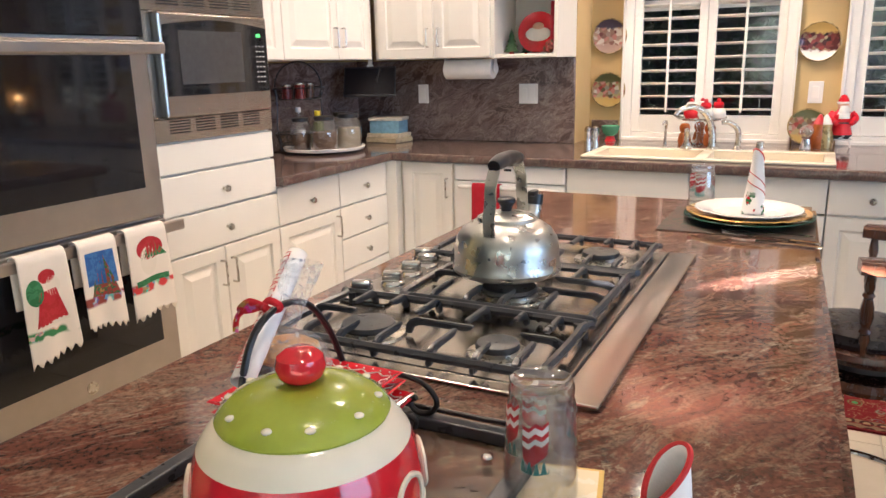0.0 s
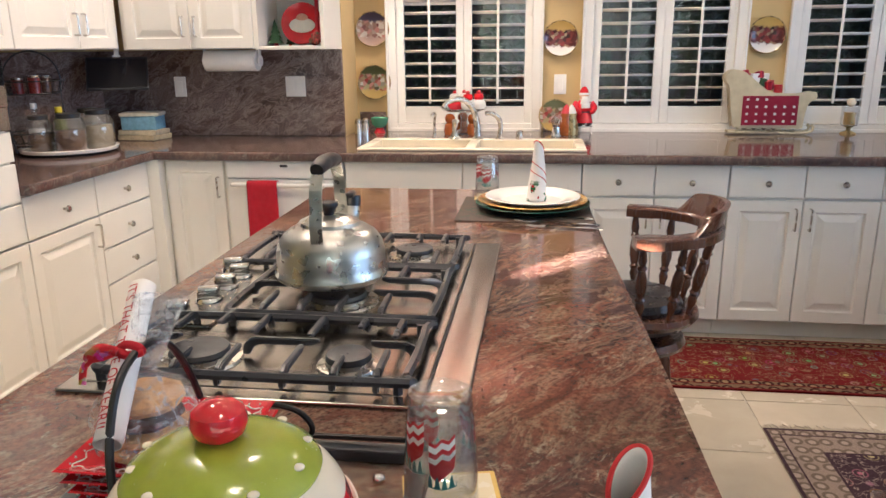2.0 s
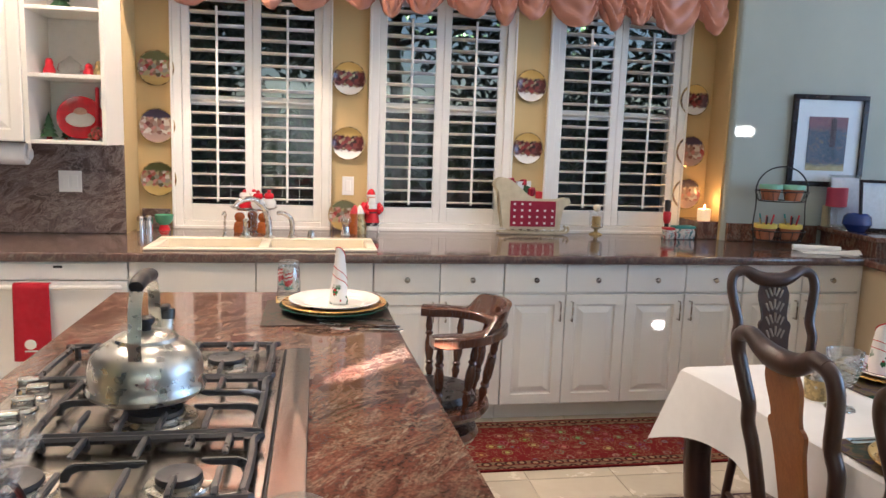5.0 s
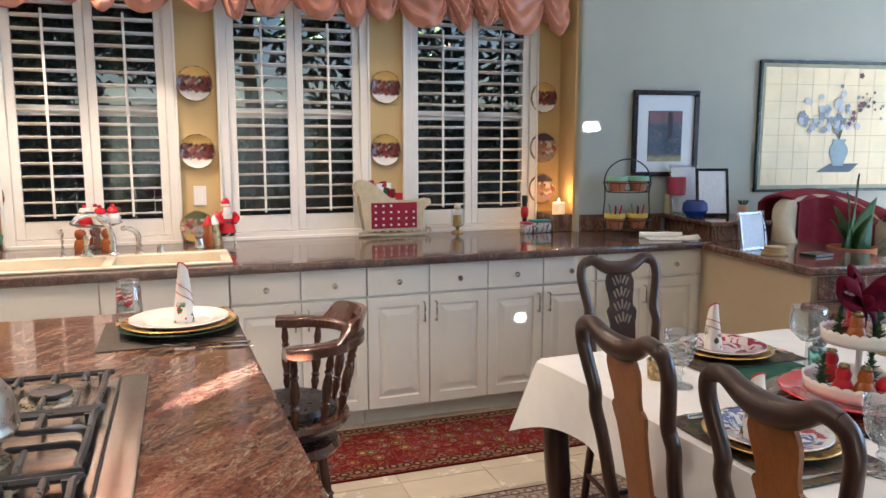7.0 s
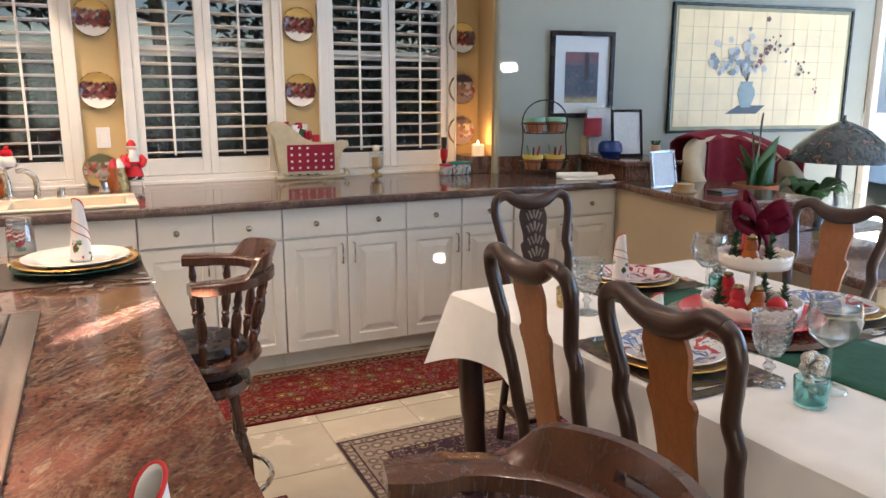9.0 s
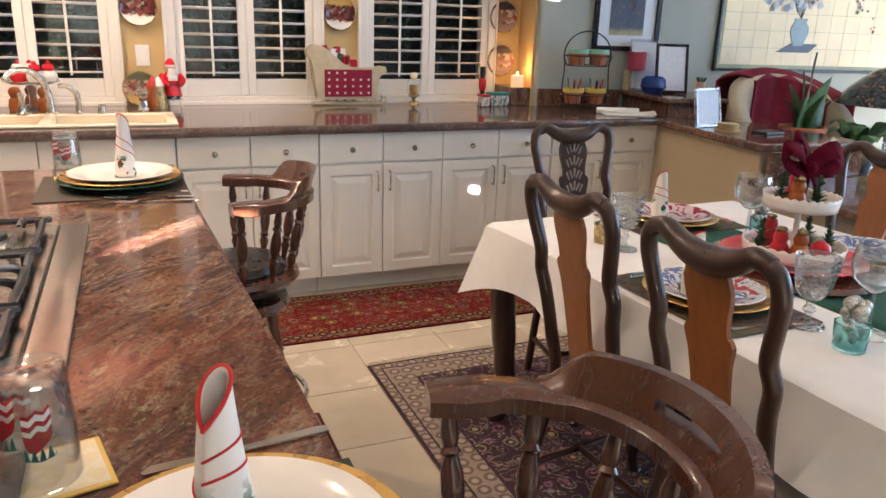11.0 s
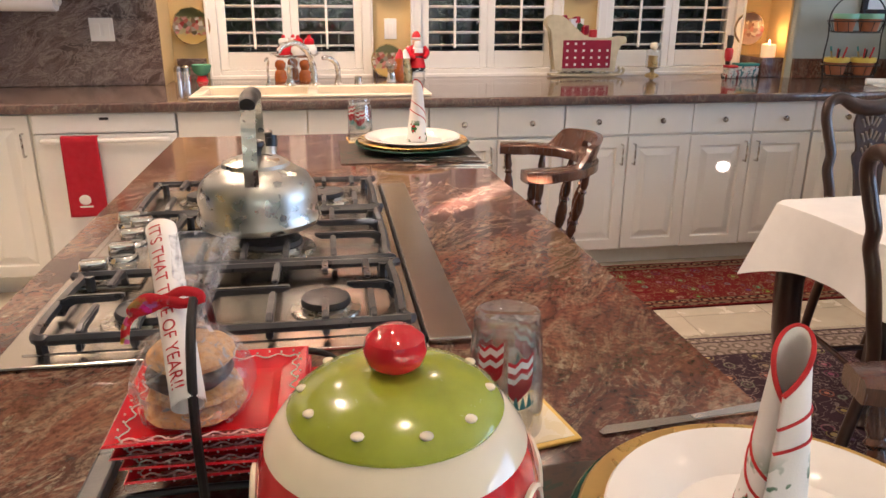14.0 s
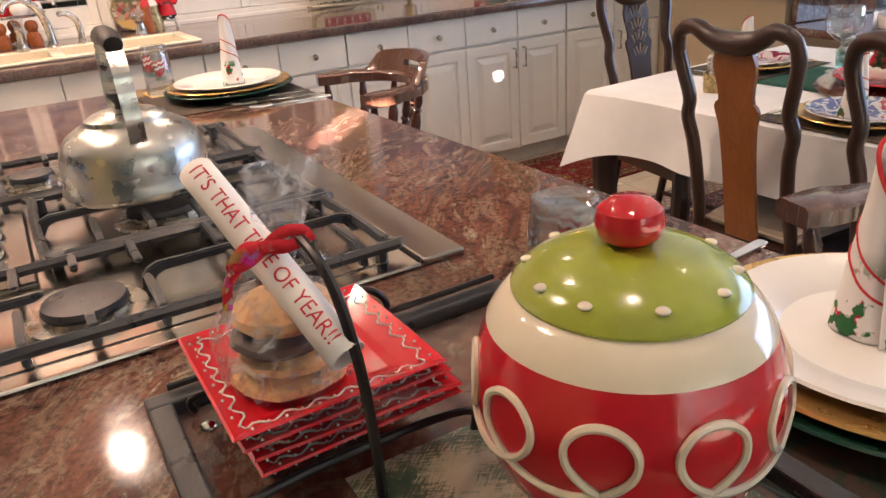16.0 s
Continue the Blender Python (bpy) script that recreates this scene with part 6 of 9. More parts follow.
# bag of cookies with a ribbon and a rolled note
M["cookie"] = mottled("baked_cookie", [(0.55, 0.31, 0.12), (0.60, 0.36, 0.16), (0.48, 0.26, 0.10), (0.12, 0.06, 0.03)], 55, 0.85)
M["choc"] = mottled("chocolate_cookie", [(0.05, 0.025, 0.018), (0.09, 0.045, 0.03), (0.45, 0.40, 0.36)], 70, 0.7)
for i, (z, r, h, mm, dx) in enumerate(((0.0, 0.047, 0.016, "cookie", 0.0), (0.017, 0.043, 0.014, "cookie", 0.003), (0.032, 0.040, 0.017, "choc", -0.002), (0.050, 0.040, 0.020, "cookie", 0.002))):
    c = thing("cookie", pose(-0.247 + dx, 1.155, PTOP + z + 0.001, 0, 0, 37 * i), "dark chocolate cookie in a clear bag" if mm == "choc" else "golden baked cookie in a clear bag", "cookie", "cookies in the bag")
    bm = B()
    lathe(bm, [(0, 0), (r * 0.85, 0), (r, h * 0.35), (r * 0.95, h * 0.65), (r * 0.7, h * 0.95), (0, h)], 32, wave=lambda a, z2: 0.02 * math.sin(5 * a) + 0.015 * math.sin(11 * a))
    part("biscuit", bm, M[mm], c, "", True)
bag = thing("cookie_bag", pose(-0.247, 1.155, PTOP + 0.0005), "clear cellophane bag tied with a red ribbon", "bag")
k = Nodes("cellophane")
v = k.coords()
k.set(Base_Color=(0.9, 0.9, 0.9), Roughness=0.08, Specular_IOR_Level=1.0, Alpha=k.ramp(k.noise(v, 45.0, 4.0, 0.6, 2.0), [(0.42, (0.05,) * 3), (0.68, (0.42,) * 3)]))
k.bump(k.noise(v, 60.0, 3.0, 0.6, 2.0), 0.6, 0.004)
M["cello"] = k.m


def bag_at(u, v):
    a = u * 2 * math.pi
    if v < 0.6:
        q = v / 0.6
        r = 0.054 * math.sin(math.pi * (0.32 + 0.60 * q)) ** 0.8
        z = 0.002 + 0.092 * q
        r = r * (1 - 0.75 * max(0, q - 0.75) / 0.25)
    else:
        q = (v - 0.6) / 0.4
        r = 0.0125 + 0.016 * q
        z = 0.094 + 0.075 * q
    cr = 1 + 0.10 * math.sin(7 * a + 3 * v) * (0.3 + v) + 0.05 * math.sin(15 * a - 9 * v)
    lean = max(0, v - 0.5)
    flat = 1 - 0.6 * max(0, (v - 0.6) / 0.4)
    return (r * cr * math.cos(a) + 0.045 * lean, r * cr * flat * math.sin(a) + 0.03 * lean, z)


bm = B()
sheet(bm, bag_at, 60, 30, closed_u=True)
ob = part("film", bm, M["cello"], bag, "", True)
ob.visible_shadow = False
M["ribbon"] = motif_cloth("red_dotted_ribbon", (0.50, 0.012, 0.02), (0.5, 0.012, 0.02), (0.5, 0.012, 0.02), 90, -0.2, 0.3)
KN = Vector((-0.010, -0.024, 0.121))


def ribbon_strip(pts, w):
    t = B()
    sp2 = smooth_path(pts, 7)
    rows = []
    for i, q in enumerate(sp2):
        d = (sp2[min(i + 1, len(sp2) - 1)] - sp2[max(i - 1, 0)]).normalized()
        sd = d.cross(Vector((0.3, -0.8, 0.5))).normalized() * w
        rows.append((t.verts.new(q - sd), t.verts.new(q + sd)))
    for a, b in zip(rows, rows[1:]):
        t.faces.new((a[0], a[1], b[1], b[0]))
    return t


bm = B()
for pts, w in (([(0, 0, 0), (-0.02, -0.008, 0.008), (-0.036, -0.012, -0.002), (-0.038, -0.012, -0.008), (-0.02, -0.01, -0.006), (0, 0, 0)], 0.006),
               ([(0, 0, 0), (0.02, -0.006, 0.014), (0.04, -0.008, 0.012), (0.044, -0.008, 0.004), (0.02, -0.008, -0.002), (0, 0, 0)], 0.006),
               ([(0, 0, 0), (-0.02, -0.01, -0.002), (-0.045, -0.014, -0.02), (-0.052, -0.016, -0.05)], 0.005),
               ([(0, 0, 0), (0.012, -0.01, 0.004), (0.03, -0.012, 0.0), (0.05, -0.012, 0.006)], 0.005)):
    join(bm, ribbon_strip([KN + Vector(p) * 0.68 for p in pts], w * 0.72))
ball(bm, KN, 0.006, 10, (1.1, 0.8, 0.9))
rb = part("ribbon", bm, M["ribbon"], bag, "red dotted satin ribbon", True)
s = rb.modifiers.new("thickness", "SOLIDIFY")
s.thickness = 0.0008

note_a, note_b = Vector((-0.275, 1.225, 1.150)), Vector((-0.233, 1.061, 1.048))
ax = (note_b - note_a).normalized()
L = (note_b - note_a).length
q = ax.to_track_quat("X", "Z").to_matrix().to_4x4()
note = thing("rolled_note", Matrix.Translation(note_a) @ q, "rolled white paper note with red lettering", "note")
bm = B()


def roll(u, v):
    a = u * 2 * math.pi * 1.6
    r = 0.0145 - 0.003 * u
    return (v * L, r * math.cos(a), r * math.sin(a))


sheet(bm, roll, 48, 8)
ob = part("paper", bm, M["paper"], note, "", True)
s = ob.modifiers.new("thickness", "SOLIDIFY")
s.thickness = 0.0006
cu = bpy.data.curves.new("note_text", "FONT")
cu.body, cu.size, cu.align_y = "IT'S THAT TIME OF YEAR!!", 0.0165, "CENTER"
tmp = new("note_text", cu)
bpy.context.view_layer.update()
me = bpy.data.meshes.new_from_object(tmp.evaluated_get(bpy.context.evaluated_depsgraph_get()))
bpy.data.objects.remove(tmp)
bpy.data.curves.remove(cu)
xs = [v2.co.x for v2 in me.vertices]
span = max(xs) - min(xs)
t = B()
t.from_mesh(me)
bpy.data.meshes.remove(me)
bmesh.ops.triangulate(t, faces=list(t.faces))
bmesh.ops.subdivide_edges(t, edges=[e for e in t.edges if e.calc_length() > 0.003], cuts=2)
TURN_TXT = radians(62)
for v2 in t.verts:
    xx = 0.008 + (v2.co.x - min(xs)) / span * (L - 0.018)
    a = TURN_TXT + v2.co.y / 0.0147
    v2.co = Vector((xx, -0.0152 * math.cos(a), 0.0152 * math.sin(a)))
part("lettering", t, M["redprint"], note, "red lettering")

# ---- sink and taps ----
sink = thing("kitchen_sink", pose(0, 0, CT), "cream enamel double sink set into the granite", "sink")
SX0, SX1, SY0, SY1 = -0.715, 0.375, 4.08, 4.485
bm = B()
for b in ((SX0 - 0.02, SX1 + 0.02, SY0 - 0.02, SY0 + 0.03), (SX0 - 0.02, SX1 + 0.02, SY1 - 0.05, SY1 + 0.02), (SX0 - 0.02, SX0 + 0.03, SY0 + 0.03, SY1 - 0.05), (SX1 - 0.03, SX1 + 0.02, SY0 + 0.03, SY1 - 0.05), (-0.20, -0.15, SY0 + 0.03, SY1 - 0.05)):
    box(bm, *b, 0.0006, 0.014, 0.006, 3)
part("rim", bm, M["sink"], sink, "", True)
for x0, x1 in ((SX0 + 0.02, -0.19), (-0.16, SX1 - 0.02)):
    bm = B()
    y0, y1 = SY0 + 0.02, SY1 - 0.04
    for b in ((x0, x1, y0, y0 + 0.01, -0.18, 0.004), (x0, x1, y1 - 0.01, y1, -0.18, 0.004), (x0, x0 + 0.01, y0 + 0.01, y1 - 0.01, -0.18, 0.004), (x1 - 0.01, x1, y0 + 0.01, y1 - 0.01, -0.18, 0.004), (x0, x1, y0, y1, -0.19, -0.18)):
        box(bm, *b)
    part("basin", bm, M["sink"], sink)


def tap(name, x, y, pts, radii, label, base=0.022, lever=False):
    t = thing(name, pose(x, y, CT + 0.014), label, "tap", "taps at the sink")
    bm = B()
    lathe(bm, [(base, 0), (base, 0.006), (base * 0.7, 0.014), (base * 0.62, 0.03), (0, 0.03)], 20)
    part("base", bm, M["nickel"], t, "", True)
    bm = B()
    sp = smooth_path(pts, 6)
    rr = [radii[0] + (radii[1] - radii[0]) * i / (len(sp) - 1) for i in range(len(sp))]
    tube(bm, sp, rr, 12)
    part("spout", bm, M["nickel"], t, "", True)
    return t


tap("kitchen_faucet", -0.165, 4.465, [(0, 0, 0), (-0.005, 0, 0.09), (-0.03, -0.02, 0.17), (-0.085, -0.06, 0.215), (-0.145, -0.10, 0.205), (-0.17, -0.12, 0.175)], (0.019, 0.013), "brushed nickel arched kitchen faucet at the sink", 0.03)
tap("side_spray", -0.045, 4.465, [(0, 0, 0), (0.002, 0, 0.075), (-0.01, -0.01, 0.115), (-0.045, -0.03, 0.14), (-0.075, -0.045, 0.14)], (0.015, 0.011), "brushed nickel side spray beside the faucet")
tap("soap_dispenser", -0.29, 4.46, [(0, 0, 0), (0, 0, 0.06), (0, -0.005, 0.085), (0.0, -0.012, 0.1)], (0.014, 0.012), "brushed nickel lever handle beside the faucet", 0.032)
tap("water_filter_tap", -0.40, 4.47, [(0, 0, 0), (0, 0, 0.09), (0.006, -0.01, 0.13), (0.0, -0.03, 0.14), (-0.01, -0.04, 0.125)], (0.006, 0.005), "slim nickel filter tap at the sink", 0.014)
t = thing("air_gap_cap", pose(0.06, 4.465, CT + 0.014), "small brushed nickel air gap cap", "fitting")
part("cap", lathe(B(), [(0.02, 0), (0.02, 0.04), (0.017, 0.046), (0, 0.047)], 20), M["nickel"], t, "", True)

# ---- collector plates on the ochre wall ----
def scene_china(name, sky_col, low_col, cols, scale):
    """A round painted winter scene: sky above, figures in the middle, snow below."""
    k = Nodes(name)
    v = k.coords()
    sep = k.t.nodes.new("ShaderNodeSeparateXYZ")
    k.link(v, sep.inputs[0])
    up = k.t.nodes.new("ShaderNodeMath")
    up.operation = "MULTIPLY_ADD"
    up.inputs[1].default_value, up.inputs[2].default_value = 5.0, 0.5
    k.link(sep.outputs[1], up.inputs[0])
    wob = k.mix(0.22, up.outputs[0], k.noise(v, 30.0, 3.0))
    vor = k.add("ShaderNodeTexVoronoi", Scale=scale)
    k.link(v, vor.inputs["Vector"])
    r = k.t.nodes.new("ShaderNodeSeparateColor")
    k.link(vor.outputs["Color"], r.inputs[0])
    st = [(i / len(cols), q) for i, q in enumerate(cols)]
    fig = k.ramp(r.outputs[0], st)
    col = k.mix(k.ramp(wob, [(0.66, (0, 0, 0)), (0.70, (1, 1, 1))]), fig, sky_col)
    col = k.mix(k.ramp(wob, [(0.30, (1, 1, 1)), (0.34, (0, 0, 0))]), col, low_col)
    k.set(Base_Color=col, Roughness=0.18)
    return k.m


ART = [scene_china("sleigh_scene_china", (0.62, 0.42, 0.13), (0.72, 0.69, 0.64), [(0.09, 0.02, 0.02), (0.03, 0.018, 0.015), (0.26, 0.04, 0.035), (0.06, 0.03, 0.025), (0.34, 0.22, 0.13), (0.13, 0.03, 0.03)], 52),
       scene_china("snow_scene_china", (0.05, 0.04, 0.075), (0.34, 0.24, 0.20), [(0.30, 0.04, 0.035), (0.50, 0.44, 0.38), (0.14, 0.06, 0.05), (0.42, 0.30, 0.22), (0.12, 0.03, 0.03), (0.50, 0.44, 0.38)], 44),
       scene_china("toy_shop_china", (0.10, 0.11, 0.045), (0.42, 0.29, 0.09), [(0.34, 0.04, 0.035), (0.52, 0.47, 0.40), (0.05, 0.06, 0.03), (0.36, 0.20, 0.13), (0.24, 0.03, 0.03), (0.30, 0.26, 0.14)], 46)]
M["goldrim"] = plain("gold_plate_rim", (0.40, 0.30, 0.13), 0.28, 0.5, vary=0.15)
M["snow"] = plain("painted_snow", (0.72, 0.70, 0.67), 0.2, vary=0.08)
WALLP = [(-0.84, 1.85, 2), (-0.84, 1.518, 1), (-0.838, 1.207, 2), (0.278, 1.842, 0), (0.276, 1.452, 0), (1.424, 1.85, 0), (1.42, 1.457, 0), (2.545, 1.81, 0), (2.545, 1.472, 1), (2.54, 1.19, 1)]
for x, z, a in WALLP:
    t = thing("wall_plate", pose(x, 4.998, z, 90, 0, 0), "round collector plate with a painted winter scene on the wall", "plate", "collector plates on the wall")
    bm = B()
    lathe(bm, [(0, 0.004), (0.055, 0.004), (0.075, 0.009), (0.101, 0.021), (0.103, 0.0235), (0.100, 0.025), (0.088, 0.018)], 44)
    part("dish", bm, M["goldrim"], t, "gold edged rim", True)
    bm = B()
    lathe(bm, [(0.0965, 0.0255), (0.088, 0.0205), (0.075, 0.0130), (0.055, 0.0085), (0, 0.0083)], 44)
    part("painting", bm, ART[a], t, "painted winter scene", True)


def wall_switch(x, y, z, w, n, label):
    t = thing("wall_switch", pose(x, y, z, 90, 0, 0), label, "switch", "switches and sockets")
    bm = B()
    box(bm, -w / 2, w / 2, -0.058, 0.058, 0, 0.006, 0.003, 2)
    part("cover", bm, M["white"], t)
    for i in range(n):
        bm = B()
        cx = (i - (n - 1) / 2) * 0.046
        box(bm, cx - 0.016, cx + 0.016, -0.033, 0.033, 0.005, 0.009, 0.002, 1)
        part("rocker", bm, M["trim"], t)


wall_switch(-1.937, 4.678, 1.20, 0.072, 1, "single socket plate on the granite backsplash")
wall_switch(-1.235, 4.678, 1.20, 0.118, 2, "double rocker switch on the granite backsplash")
wall_switch(0.28, 5.0, 1.19, 0.072, 1, "single switch plate on the ochre wall")
wall_switch(1.425, 5.0, 1.19, 0.072, 1, "single socket plate behind the sleigh")

# ---- paper towel, tablet and corner clutter ----
t = thing("paper_towel_roll", pose(-1.665, 4.47, 1.348, 0, 90, 0), "white paper towel roll under the wall cabinet", "paper towel")
part("roll", lathe(B(), [(0.02, 0.0), (0.055, 0.0), (0.056, 0.004), (0.056, 0.29), (0.055, 0.294), (0.02, 0.294)], 36), M["paper"], t, "", True)
part("holder", lathe(B(), [(0, -0.014), (0.03, -0.014), (0.03, -0.004), (0.012, -0.003), (0.012, 0.30), (0.03, 0.302), (0.03, 0.312), (0, 0.312)], 24), M["white"], t, "white plastic holder", True)
bm = B()
box(bm, -0.062, 0.0, -0.012, 0.012, -0.012, -0.004)
part("bracket", bm, M["white"], t)
bm = B()
box(bm, -0.062, 0.0, -0.012, 0.012, 0.302, 0.31)
part("bracket", bm, M["white"], t)

t = thing("tablet_screen", pose(-2.16, 4.40, 1.285, -28, 0, 24), "dark tablet screen hung under the wall cabinet", "tablet")
bm = B()
box(bm, -0.16, 0.16, -0.008, 0.004, -0.10, 0.10, 0.006, 2)
part("case", bm, M["black"], t)
bm = B()
box(bm, -0.15, 0.15, -0.0095, -0.0075, -0.085, 0.085)
part("screen", bm, M["blackglass"], t)
bm = B()
tube(bm, [(-0.02, 0.0, 0.105), (0.02, 0.0, 0.105)], 0.008, 8)
box(bm, -0.012, 0.012, -0.004, 0.02, 0.09, 0.16)
part("mount", bm, M["white"], t, "white mount")

t = thing("turntable", pose(-2.185, 3.93, CT), "round white turntable with jars on the worktop", "turntable")
part("disc", lathe(B(), [(0, 0.004), (0.08, 0.0), (0.2, 0.012), (0.225, 0.014), (0.232, 0.03), (0.226, 0.032), (0.215, 0.02), (0, 0.02)], 48), M["white"], t, "", True)
M["spice"] = mottled("brown_spice", [(0.10, 0.05, 0.025), (0.16, 0.09, 0.04), (0.07, 0.03, 0.015)], 60, 0.9)
M["grain"] = mottled("pale_grain", [(0.35, 0.29, 0.2), (0.42, 0.36, 0.26)], 60, 0.9)


def jar_on(x, y, r, h, fill, fillmat, label, z=CT + 0.021):
    t = thing("glass_jar", pose(x, y, z), label, "jar", "jars on the turntable")
    part("contents", lathe(B(), [(0, 0.003), (r * 0.88, 0.003), (r * 0.9, h * fill), (0, h * fill + 0.003)], 24), fillmat, t, "", True)
    part("glass", lathe(B(), [(0, 0.0), (r * 0.92, 0.0), (r, 0.01), (r, h * 0.7), (r * 0.8, h * 0.86), (r * 0.72, h * 0.9)], 28), M["glass"], t, "", True)
    part("lid", lathe(B(), [(r * 0.74, h * 0.88), (r * 0.78, h * 0.89), (r * 0.78, h * 0.99), (r * 0.7, h), (0, h)], 28), M["black"], t, "black lid", True)


jar_on(-2.09, 3.81, 0.072, 0.185, 0.55, M["spice"], "squat glass jar of brown spice with black lid")
jar_on(-2.035, 3.96, 0.072, 0.19, 0.6, M["grain"], "squat glass jar of pale grain with black lid")
jar_on(-2.245, 3.80, 0.058, 0.175, 0.5, M["spice"], "glass jar of dark coffee with black lid")
jar_on(-2.15, 4.06, 0.062, 0.19, 0.45, M["grain"], "glass jar of flour with black lid")
t = thing("sauce_bottle", pose(-2.22, 3.93, CT + 0.021), "green sauce bottle with a yellow cap", "bottle")
part("bottle", lathe(B(), [(0, 0), (0.03, 0), (0.032, 0.01), (0.032, 0.13), (0.015, 0.165), (0.015, 0.18), (0, 0.18)], 20), plain("olive_bottle", (0.10, 0.12, 0.02), 0.2), t, "", True)
part("cap", lathe(B(), [(0.017, 0.178), (0.017, 0.205), (0, 0.206)], 16), plain("yellow_cap", (0.6, 0.5, 0.02), 0.4), t, "yellow cap", True)
t = thing("oil_bottle", pose(-2.33, 3.90, CT + 0.021), "clear oil bottle with a white cap", "bottle")
part("bottle", lathe(B(), [(0, 0), (0.034, 0), (0.036, 0.012), (0.036, 0.12), (0.014, 0.16), (0.013, 0.2)], 20), M["glass"], t, "", True)
part("cap", lathe(B(), [(0.016, 0.198), (0.016, 0.225), (0, 0.226)], 16), M["white"], t, "white cap", True)
part("label_band", lathe(B(), [(0.0368, 0.035), (0.0368, 0.10)], 20), M["paper"], t, "white paper label", True)


def two_tier(name, m, r, label, low=0.02, high=0.22):
    """A wire stand with two round baskets and a looped handle."""
    t = thing(name, m, label, "basket stand")
    for z in (low, high):
        for zz, rr in ((z, r * 0.85), (z + 0.06, r)):
            bm = B()
            tube(bm, [(rr * math.cos(2 * math.pi * k2 / 28), rr * 0.75 * math.sin(2 * math.pi * k2 / 28), zz) for k2 in range(28)], 0.0035, 6, True)
            part("ring", bm, M["wire"], t)
        for k2 in range(14):
            a = 2 * math.pi * k2 / 14
            bm = B()
            tube(bm, [(r * 0.85 * math.cos(a), r * 0.64 * math.sin(a), z), (r * math.cos(a), r * 0.75 * math.sin(a), z + 0.06)], 0.002, 5)
            part("basket_wire", bm, M["wire"], t)
    for sx in (-1, 1):
        bm = B()
        tube(bm, smooth_path([(sx * r * 0.9, 0, 0.0), (sx * r, 0, high * 0.45), (sx * r * 0.95, 0, high * 0.9), (sx * r, 0, high + 0.07)], 4), 0.004, 6)
        part("side_wire", bm, M["wire"], t)
    bm = B()
    tube(bm, [(r * math.cos(math.pi * k2 / 20), 0, high + 0.065 + r * 0.9 * math.sin(math.pi * k2 / 20)) for k2 in range(21)], 0.0045, 6)
    part("handle", bm, M["wire"], t)
    return t


two_tier("spice_stand", pose(-2.285, 3.86, CT + 0.021, 0, 0, 70), 0.150, "black wire two-tier stand of spices on the turntable", 0.03, 0.275)
for dx, dy, r, h, col, word in ((-0.03, -0.07, 0.026, 0.075, (0.16, 0.02, 0.02), "dark red"), (0.02, -0.015, 0.028, 0.085, (0.22, 0.03, 0.025), "red"), (-0.035, 0.035, 0.024, 0.07, (0.05, 0.045, 0.05), "dark grey"), (0.015, 0.075, 0.026, 0.08, (0.10, 0.05, 0.03), "brown")):
    t = thing("spice_tin", pose(-2.285 + dx, 3.86 + dy, CT + 0.021 + 0.277), "small %s spice tin in the wire stand" % word, "tin", "tins in the spice stand")
    part("tin", lathe(B(), [(0, 0), (r, 0), (r, h * 0.86), (r * 0.95, h * 0.87), (0, h * 0.87)], 20), plain("tin_" + word.replace(" ", "_"), col, 0.3, vary=0.3, scale=50), t, "", True)
    part("lid", lathe(B(), [(r * 0.98, h * 0.86), (r, h * 0.88), (r, h), (0, h)], 20), M["nickel"], t, "steel lid", True)
for i, (w, d, h, col, ww) in enumerate(((0.24, 0.17, 0.03, (0.55, 0.45, 0.28), "tan"), (0.23, 0.16, 0.025, (0.6, 0.52, 0.36), "cream"), (0.20, 0.14, 0.075, (0.22, 0.42, 0.55), "pale blue"), (0.22, 0.15, 0.02, (0.6, 0.55, 0.45), "cream"))):
    z = CT + 0.001 + sum((0.031, 0.026, 0.076)[:i])
    t = thing("book" if i != 2 else "tissue_box", pose(-2.09, 4.49, z, 0, 0, -8 + 7 * i), "%s closed book in a stack" % ww if i != 2 else "pale blue patterned tissue box on books", "book" if i != 2 else "box", "stack by the backsplash")
    bm = B()
    box(bm, -w / 2, w / 2, -d / 2, d / 2, 0, h, 0.004, 2)
    part("cover", bm, plain("cover_" + ww.replace(" ", "_"), col, 0.6, vary=0.25, scale=30), t)

# ---- display shelf contents ----
M["evergreen"] = plain("evergreen_sprig", (0.03, 0.09, 0.03), 0.7, vary=0.4, scale=60)


def small_tree(x, y, z, h, label="small green ornament tree on the shelf"):
    t = thing("ornament_tree", pose(x, y, z), label, "ornament")
    bm = B()
    for i in range(4):
        lathe(bm, [(0, h * (0.2 + 0.2 * i) + h * 0.28), (h * 0.34 * (1 - 0.2 * i), h * (0.1 + 0.2 * i)), (0, h * (0.14 + 0.2 * i))], 14, pose(0, 0, 0), wave=lambda a, zz: 0.15 * math.sin(7 * a))
    part("branches", bm, M["evergreen"], t)
    part("stem", lathe(B(), [(h * 0.12, 0), (h * 0.1, h * 0.14), (0, h * 0.14)], 10), M["redprint"], t, "red base", True)


